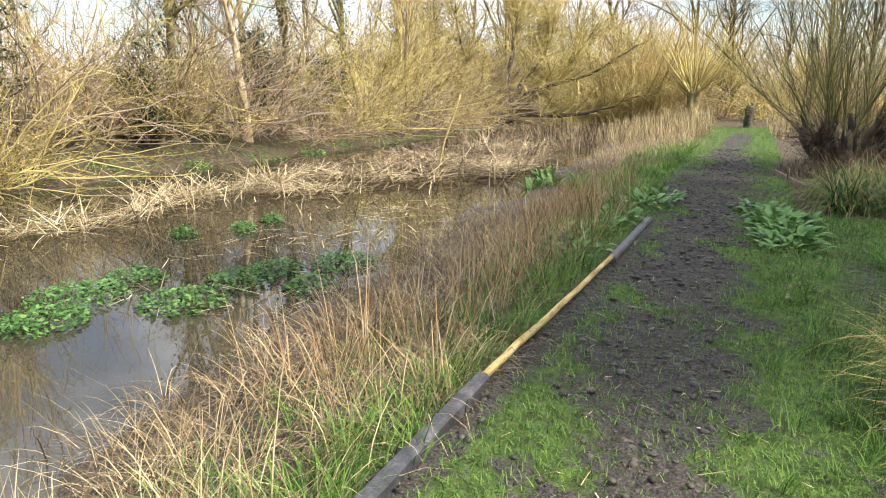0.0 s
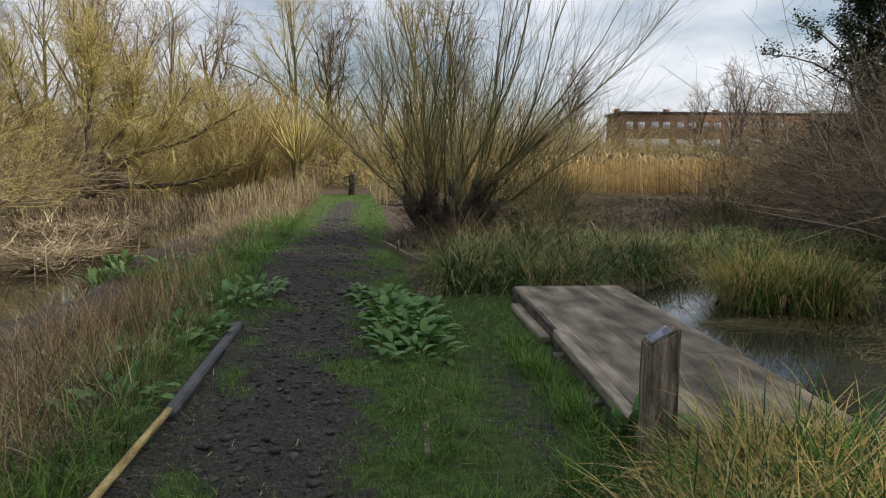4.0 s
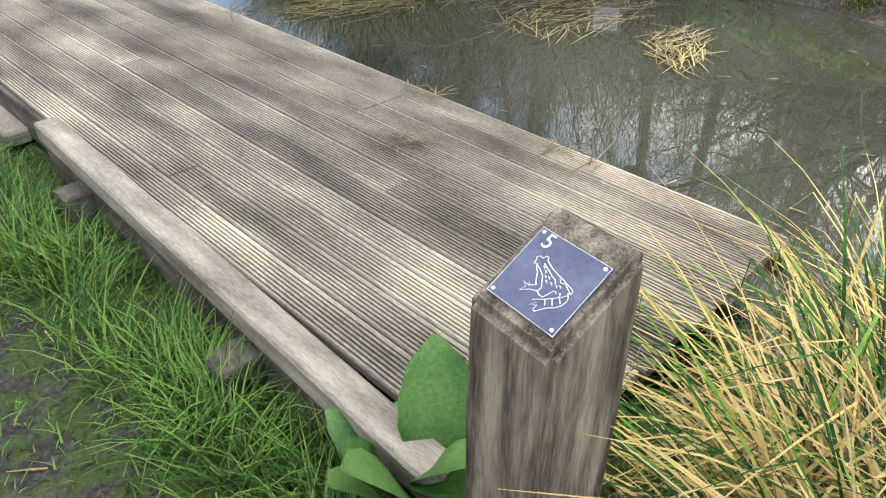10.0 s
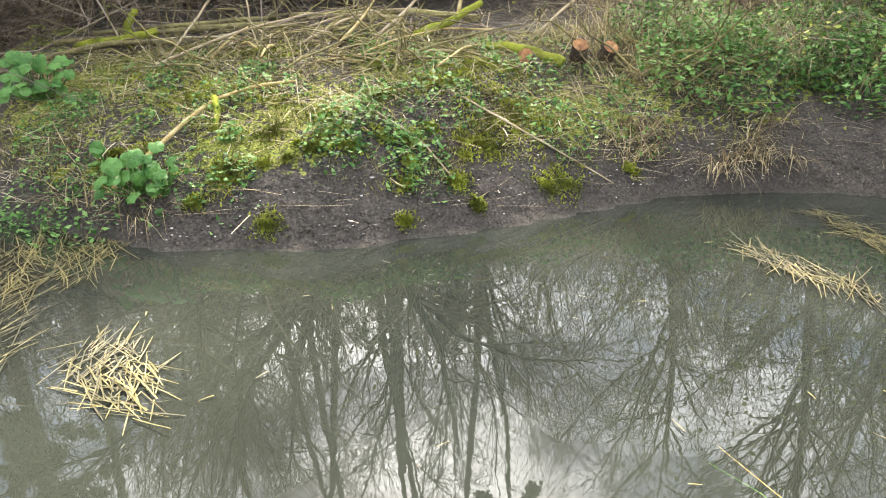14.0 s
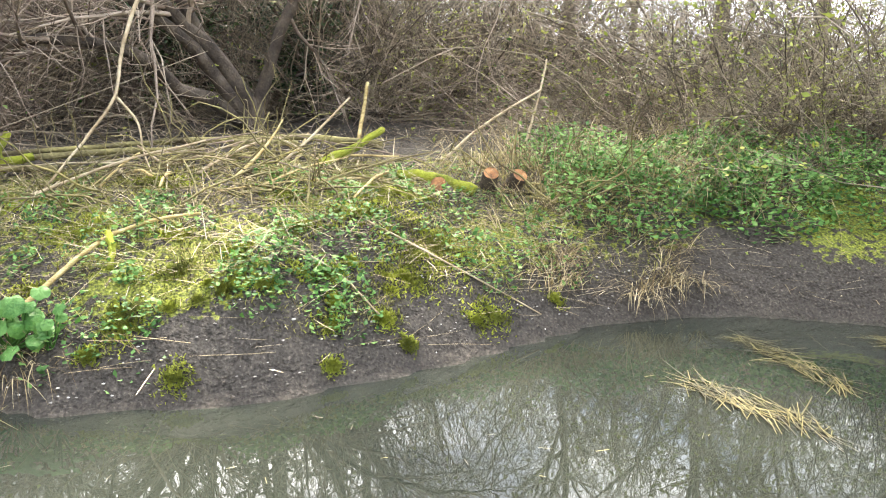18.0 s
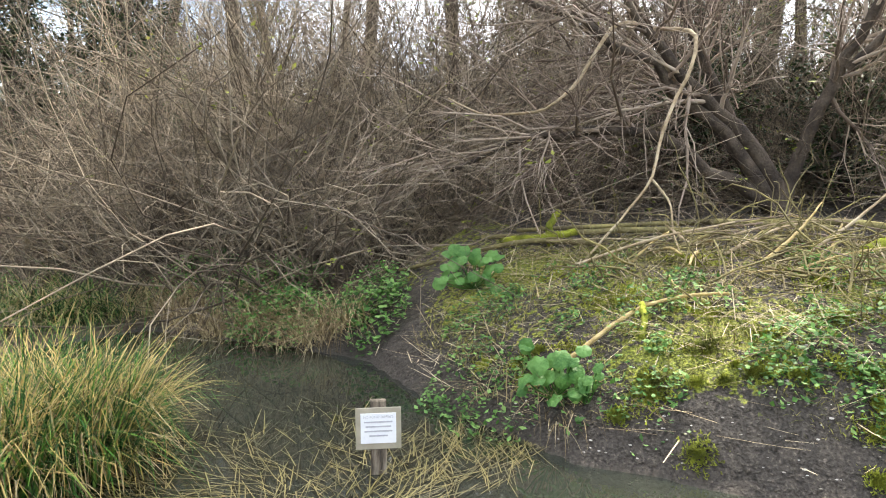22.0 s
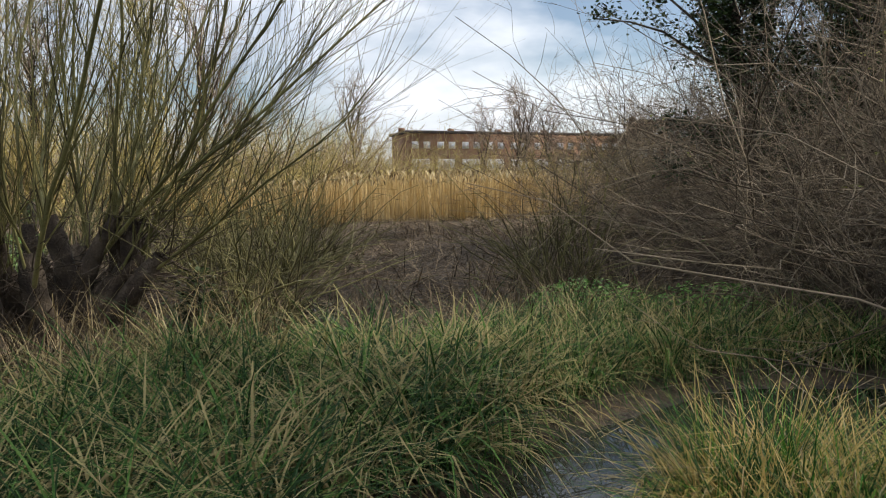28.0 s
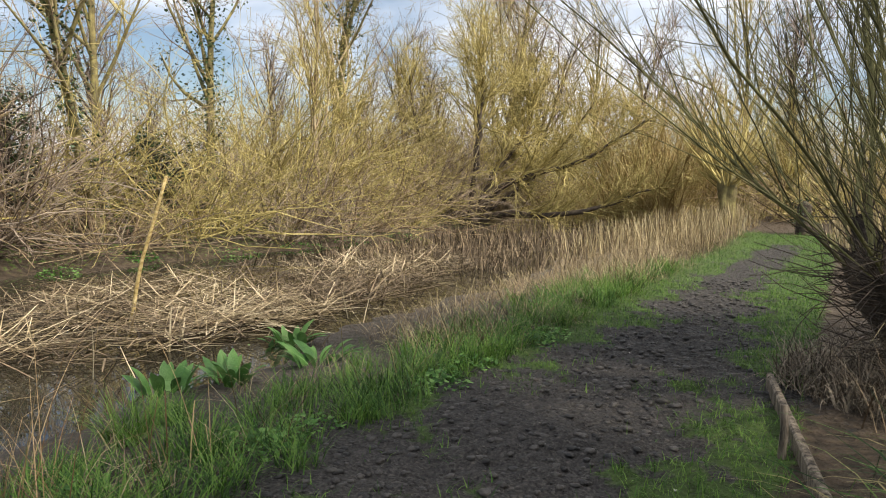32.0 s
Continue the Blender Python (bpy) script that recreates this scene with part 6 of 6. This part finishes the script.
def blobs(spots, n):
    out = []
    for x, y, rx, ry, turn in spots:
        a, r = rng.uniform(0, 6.28, n), np.sqrt(rng.uniform(0, 1, n))
        c, s = math.cos(radians(turn)), math.sin(radians(turn))
        u, v = rx * r * np.cos(a), ry * r * np.sin(a)
        out.append(np.column_stack([x + u * c - v * s, y + u * s + v * c]))
    return np.concatenate(out)


p = blobs([(-8.0, 18.4, 2.4, 2.2, 0), (-8.2, 22.0, 2.3, 2.8, 10), (-7.6, 27.5, 1.8, 3.4, 0), (-6.2, 22.0, 0.8, 3.4, 0)], 700)
straws("reed_litter", p, -0.43 + rng.uniform(0, 0.16, len(p)), 0.85, 0.016, 0.14, BROWNREED, "matted cut reed stalks lying on the stream mud")
p = blobs([(-8.4, 17.0, 2.0, 0.8, 10), (-8.2, 20.6, 1.8, 1.6, 0), (-7.6, 25.5, 1.4, 2.0, 0), (-6.0, 20.0, 0.7, 1.6, 0)], 330)
straws("reed_litter", p, -0.4 + rng.uniform(0, 0.16, len(p)), 0.9, 0.016, 0.16, CUTREED, "pale dry reed stalks on top of the matted litter")
p = blobs([(-9.8, 10.2, 0.35, 1.9, -8), (-10.2, 12.8, 0.4, 1.0, 0), (-8.6, 14.4, 1.3, 0.4, 20), (-9.9, 15.2, 0.5, 0.5, 60)], 300)
straws("reed_litter", p, -0.44 + rng.uniform(0, 0.2, len(p)), 0.8, 0.014, 0.25, CUTREED, "pale snapped reeds heaped in the stream")
p = blobs([(-7.6, 20.0, 3.0, 8.0, 0), (-9.9, 12.0, 0.7, 2.6, 0)], 170)
straws("reed_stubble", p, np.full(len(p), -0.45), 0.45, 0.016, 1.2, CUTREED, "broken upright reed stubble in the stream")
p = blobs([(-5.6, 11.0, 2.0, 4.0, 0)], 260)
straws("reed_litter", p, np.full(len(p), -0.44), 0.5, 0.01, 0.05, CUTREED, "loose straws on the stream water")
p = np.concatenate([scatter(9000, 3.5, 19, 18.5, 33), scatter(4500, 4, 26, 30, 38)])
straws("reed_litter", p, land(p[:, 0], p[:, 1]) + rng.uniform(0, 0.12, len(p)), 0.7, 0.016, 0.2, BROWNREED, "brown cut reed litter over the fen")
p = np.concatenate([scatter(2600, 3.5, 22, 20, 36)])
straws("reed_stubble", p, land(p[:, 0], p[:, 1]), 0.35, 0.012, 0.9, BROWNREED, "short pale reed stubble on the fen")
p = blobs([(6.0, 11.2, 1.3, 0.7, 30), (5.4, 11.9, 1.2, 0.45, 10), (6.6, 10.6, 0.5, 0.4, 0), (4.9, 12.2, 0.9, 0.25, 10), (5.6, 10.9, 1.0, 0.5, 20), (4.6, 12.0, 0.8, 0.3, 0)], 330)
straws("floating_straw", p, -0.053 + rng.uniform(0, 0.006, len(p)), 0.28, 0.0048, 0.012, STRAW_WET, "yellow-brown sedge leaves floating on the pond", combed=True)
p = blobs([(5.15, 9.85, 0.4, 0.16, 30), (5.7, 6.3, 0.45, 0.12, 20), (5.0, 5.1, 0.35, 0.12, -20), (4.4, 5.0, 0.28, 0.14, 50), (6.2, 5.6, 0.5, 0.1, 0), (6.0, 4.6, 0.4, 0.1, 10)], 190)
straws("floating_straw", p, -0.053 + rng.uniform(0, 0.008, len(p)), 0.18, 0.006, 0.02, STRAW_WET, "small rafts of straw floating on the pond", combed=True)
p = scatter(90, 3.4, 6.6, 4.4, 11.5)
straws("floating_straw", p, -0.053 + rng.uniform(0, 0.003, len(p)), 0.06, 0.006, 0.01, STRAW_WET, "loose bits of leaf on the pond")
p = np.concatenate([scatter(2200, 6.6, 11.5, 4.0, 12.6), scatter(2600, 7.3, 9.6, 5.6, 11.4)])
p = p[pond_distance(p[:, 0], p[:, 1]) > 0.1]
straws("bank_twigs", p, land(p[:, 0], p[:, 1]) + rng.uniform(0.0, 0.04, len(p)), 0.32, 0.005, 0.22, CUTREED, "small dry twigs and straws strewn on the bank", "twigs")
p = blobs([(9.6, 9.6, 1.0, 1.3, 0), (9.4, 8.4, 0.8, 0.8, 0), (8.6, 6.0, 0.6, 0.7, 0), (8.5, 9.0, 0.6, 1.2, 0)], 75)
q = grow(on_land(p) + np.array([0, 0, 0.03]), np.column_stack([rng.normal(0, 1, len(p)), rng.normal(0, 1, len(p)), rng.uniform(-0.05, 0.45, len(p))]), rng.uniform(0.3, 1.3, len(p)), 7, 0.32, -0.05)
tagged(put_part("brushwood", tubes(q, taper(rng.uniform(0.003, 0.011, len(p)), 7, 0.4), 4), BARK_MOSS), "heap of cut brushwood on the bank", "brushwood", kind="stuff")
p = scatter(300, -1.2, 1.8, 2.5, 14)
straws("path_litter", p, land(p[:, 0], p[:, 1]) + 0.008, 0.12, 0.006, 0.08, STRAW, "loose straws and bits of leaf on the path", "litter")
p = blobs([(2.75, 9.72, 0.09, 0.05, 20), (3.12, 9.98, 0.14, 0.03, 90), (3.1, 9.2, 0.16, 0.03, 90), (3.2, 11.6, 0.12, 0.05, 60)], 26)
straws("deck_litter", p, 0.203 + rng.uniform(0, 0.015, len(p)), 0.1, 0.005, 0.1, STRAW_WET, "small wisps of dry sedge on the deck", "litter")

# pebbles and lumps of soil on the bank
ico = bmesh.new()
bmesh.ops.create_icosphere(ico, subdivisions=1, radius=1.0)
iv = np.array([v.co[:] for v in ico.verts])
it = np.array([[v.index for v in f.verts] for f in ico.faces])
ico.free()


def lumps(name, p, size, material, label, category):
    n = len(p)
    c = on_land(p)
    s = size * rng.uniform(0.4, 1.6, (n, 1, 1)) * rng.uniform(0.6, 1.3, (n, 1, 3)) * np.array([1.0, 1.0, 0.45])
    v = c[:, None] + iv[None] * s * (1 + rng.uniform(-0.2, 0.2, (n, len(iv), 1)))
    f = it[None] + (np.arange(n) * len(iv))[:, None, None]
    return tagged(put_part(name, (v.reshape(-1, 3), f.reshape(-1, 3)), material), label, category, kind="stuff")


p = scatter(1500, 6.5, 8.2, 5.5, 11.0)
p = p[(pond_distance(p[:, 0], p[:, 1]) > 0.05) & (pond_distance(p[:, 0], p[:, 1]) < 0.9)]
lumps("pebbles", p, 0.0075, STONE, "small pale pebbles in the dark bank soil", "pebbles")
mossy_stone = lumps("mossy_stone", np.array([[7.4, 9.33]]), 0.07, MOSS, "small moss-grown stone on the bank", "stone")
mossy_stone["kind"] = ""
lumps("pebbles", scatter(70, -1.0, 0.3, 3, 20), 0.008, STONE, "small stones on the muddy path", "pebbles")

MUD = mat("wet_mud", [(0.012, 0.011, 0.01), (0.032, 0.028, 0.025), (0.062, 0.055, 0.048)], 7, 0.6, 0.5, 0.5, 50, spec=0.4)
p = scatter(9000, -1.9, 0.9, 3, 25)
p = p[path_mask(p[:, 0], p[:, 1]) > rng.uniform(0.45, 1.0, len(p))]
lumps("mud_clods", p, 0.026, MUD, "trodden clods of dark wet mud on the path", "mud")

# ---- golden reed bed ----
p = np.concatenate([scatter(5200, 6, 40, 37.5, 39.5), scatter(5200, 4, 44, 39.5, 44)])
p[:, 1] += 1.2 * np.sin(p[:, 0] * 0.35) - 0.08 * (p[:, 0] - 16)
b = on_land(p)
n = len(b)
reeds = put_part("reed_bed", ribbons(b, rng.uniform(0, 6.28, n), rng.uniform(1.3, 1.9, n), np.full(n, 0.035), rng.uniform(0, 0.12, n), rng.uniform(0, 0.2, n), 2, 0.2, [1, 0.7, 0.35]), GOLD)
tagged(reeds, "tall golden reed bed beyond the cut fen", "reeds", kind="stuff")
k = rng.integers(0, n, 2500)
hb = b[k] + np.column_stack([rng.normal(0, 0.1, (2500, 2)), rng.uniform(1.35, 1.8, 2500)])
plumes = put_part("reed_plumes", ribbons(hb, rng.uniform(0, 6.28, 2500), np.full(2500, 0.28), np.full(2500, 0.09), np.full(2500, 0.3), np.full(2500, 0.8), 2, 0.2, [0.4, 1, 0.1]), STRAW)
tagged(plumes, "feathery pale reed heads", "reeds", kind="stuff")
p = scatter(2600, -5.5, 2.5, 29, 40)
p = p[(np.abs(p[:, 0] + 0.5) > 1.1)]
b = on_land(p)
n = len(b)
tagged(put_part("reed_bed", ribbons(b, rng.uniform(0, 6.28, n), rng.uniform(0.45, 0.95, n), np.full(n, 0.022), rng.uniform(0, 0.3, n), rng.uniform(0, 0.5, n), 2, 0.2, [1, 0.7, 0.35]), STRAW), "pale dry reeds at the far end of the path", "reeds", kind="stuff")

p = scatter(3000, -11.0, -4.2, 27, 41)
b = on_land(p)
b[:, 2] = np.maximum(b[:, 2], -0.47)
n = len(b)
tagged(put_part("reed_bed", ribbons(b, rng.uniform(0, 6.28, n), rng.uniform(0.25, 0.7, n), np.full(n, 0.024), rng.uniform(0, 1.1, n), rng.uniform(0, 0.7, n), 2, 0.2, [1, 0.7, 0.35]), BROWNREED), "dry reeds choking the far reach of the stream", "reeds", kind="stuff")

# dark ivy-clad stub beside the far path, old trunk beyond the willow
for x, y, s in ((-0.2, 36.0, 0.9), (3.2, 19.0, 0.6)):
    t = thing("ivy_stub", "short dark tree stub clothed in ivy", "stump", "ivy stubs")
    t.location = (x, y, land1(x, y))
    put_part("trunk", tubes(np.array([[(0, 0, -0.2), (0.02, 0, 0.4 * s), (0.05, 0.02, 0.9 * s), (0.04, 0, 1.05 * s)]]), np.array([[0.22, 0.2, 0.22, 0.05]]) * s, 10), BARK, t, smooth=True)
    c = rng.normal(0, 1, (420, 3)) * np.array([0.17, 0.17, 0.25]) * s + np.array([0, 0, 0.65 * s])
    put_part("ivy", leaves(c, rng.uniform(0.06, 0.11, 420)), IVY, t, "dark ivy leaves")

# ---- dark evergreen masses in the thicket, and added ivy crowns that cast shade ----
def evergreen(name, label, x, y, h, r, n, first=0.3, leaf=1.0):
    t = thing(name, label, "tree", "evergreens")
    t.location = (x, y, land1(x, y))
    tr = grow(np.array([[0, 0, -0.2]]), [[0, 0, 1]], [h], 9, 0.05, 0.05)
    put_part("trunk", tubes(tr, taper(np.array([0.14]), 9, 0.3), 7), BARK, t)
    m = 46
    a, w, th = offshoots(tr, taper(np.array([0.14]), 9, 0.3), m, first, 0.7, 0.5)
    P = grow(a, w, r * rng.uniform(0.5, 1.25, m), 6, 0.2, 0.04)
    put_part("limb_mass", tubes(P, taper(np.maximum(th * 0.4, 0.012), 6, 0.3), 4), BARK, t, kind="stuff")
    s, way, _ = offshoots(P, taper(th, 6), int(n / 25), 0.2, 0.9, 0.1)
    c = s + way * rng.uniform(0.02, 0.3, (len(s), 1))
    pts = np.repeat(c, 25, 0) + rng.normal(0, 0.09, (len(c) * 25, 3))
    put_part("crown", leaves(pts, leaf * rng.uniform(0.05, 0.1, len(pts))), IVY, t, "dark glossy foliage")
    return t


evergreen("holly_tree", "dark evergreen holly rising out of the thicket", 12.4, 20.6, 5.6, 2.5, 30000, 0.15)
evergreen("holly_tree", "dark evergreen holly rising out of the thicket", 13.9, 19.6, 5.2, 2.2, 20000, 0.15)
# Added ivy trees: crowns stand above the view to shade sedge and path.
for x, y, h in ((15.0, 13.6, 17.2), (15.2, 15.6, 17.6), (15.2, 18.0, 17.6), (15.6, 20.6, 17.6)):
    evergreen("ivy_tree", "tall ivy tree beside the pond, added unseen to shade the path", x, y, h, 2.6, 22000, 0.62, 1.7)
# Ivy tops added out of view to keep the sun off deck and pond.
for x, y, h in ((20.6, 5.6, 22.2), (21.0, 7.3, 22.6), (20.4, 9.2, 22.4), (21.0, 11.2, 22.6), (20.4, 13.2, 22.2)):
    evergreen("ivy_tree", "ivy-topped tree behind the bank, added unseen to shade the deck", x, y, h, 2.8, 60000, 0.76, 2.6)
for x, y, h in ((13.4, 9.4, 1.5), (13.2, 7.6, 1.3)):
    evergreen("ivy_bush", "low dark ivy bush behind the sprawling tree", x, y, h, 1.2, 5200, 0.08, 0.8)
# Lower unseen ivy tops, put in to shade the pond and the post's sedge.
for x, y, h in ((21.4, 5.6, 19.0), (21.0, 8.4, 19.4), (20.4, 10.4, 19.2)):
    evergreen("ivy_tree", "ivy-topped tree behind the bank, added unseen to shade the deck", x, y, h, 2.3, 50000, 0.85, 2.6)
# More unseen crowns, added so that the fen lies in shade.
for x, y, h in ((22.0, 19.5, 17.5), (22.4, 23.0, 17.0), (22.0, 26.5, 17.5), (22.6, 30.0, 17.0)):
    evergreen("ivy_tree", "ivy-topped tree behind the fen, added unseen to keep it shaded", x, y, h, 3.2, 24000, 0.6, 2.2)
evergreen("holly_tree", "dark evergreen foliage behind the sprawling tree", 15.2, 9.4, 3.4, 1.6, 5000)
evergreen("holly_tree", "dark evergreen foliage behind the brambles", 15.4, 6.8, 3.6, 1.5, 5000)
evergreen("holly_tree", "dark evergreen bush on the far stream bank", -16.0, 13.0, 3.0, 1.5, 4200, 0.1)
evergreen("holly_tree", "dark evergreen bush on the far stream bank", -15.6, 22.5, 3.0, 1.5, 4200, 0.1)
evergreen("holly_tree", "low dark ivy bush under the thicket", -15.4, 9.6, 2.0, 1.3, 3600, 0.05)
evergreen("holly_tree", "low dark ivy bush under the thicket", -15.8, 17.6, 2.2, 1.4, 3600, 0.05)
evergreen("holly_tree", "low dark ivy bush under the thicket", -15.3, 26.4, 1.8, 1.3, 3000, 0.05)
evergreen("holly_tree", "round dark evergreen at the end of the path", -2.0, 52.0, 9.5, 2.4, 3000)


# ---- terrace of houses behind the reeds ----
def terrace(name, label, x, y, turn, length, storeys, bays, base):
    t = thing(name, label, "building")
    t.matrix_basis = pose(x, y, base, 0, 0, turn)
    hgt, dep = storeys * 2.7, 9.0
    put_part("wall", box(0, length, 0, dep, -3, hgt), BRICK, t)
    put_part("roof", box(-0.3, length + 0.3, -0.4, dep + 0.4, hgt, hgt + 0.35), ROOF, t, "flat dark roof")
    bay = length / bays
    for i in range(bays):
        for level in range(storeys):
            z0 = level * 2.7 + 0.85
            top = level == storeys - 1
            for dx, w, h in (((-0.75, 0.85, 0.85), (0.75, 0.85, 0.85)) if top else ((0.0, 2.3, 1.4),)):
                x0 = (i + 0.5) * bay + dx - w / 2
                win = put_part("window", box(x0, x0 + w, -0.09, -0.004, z0, z0 + h), WHITE, t, "white-framed window")
                cols = 1 if top else 3
                pw = (w - 0.14) / cols
                for kk in range(cols):
                    put_part("pane", box(x0 + 0.1 + kk * pw, x0 + 0.04 + (kk + 1) * pw, -0.11, -0.095, z0 + 0.12, z0 + h - 0.12), GLASS, win)
        if i % 2 == 0:
            put_part("chimney", box(i * bay - 0.35, i * bay + 0.35, 3, 3.7, hgt + 0.3, hgt + 0.85), BRICK, t, "brick chimney")
    return t


terrace("terrace_house", "distant three-storey brick terrace with white windows", 34.2, 97, -6, 33, 3, 10, -1.2)
terrace("terrace_house", "distant grey block of flats behind bare trees", 60, 86, -30, 24, 3, 7, 0.0)
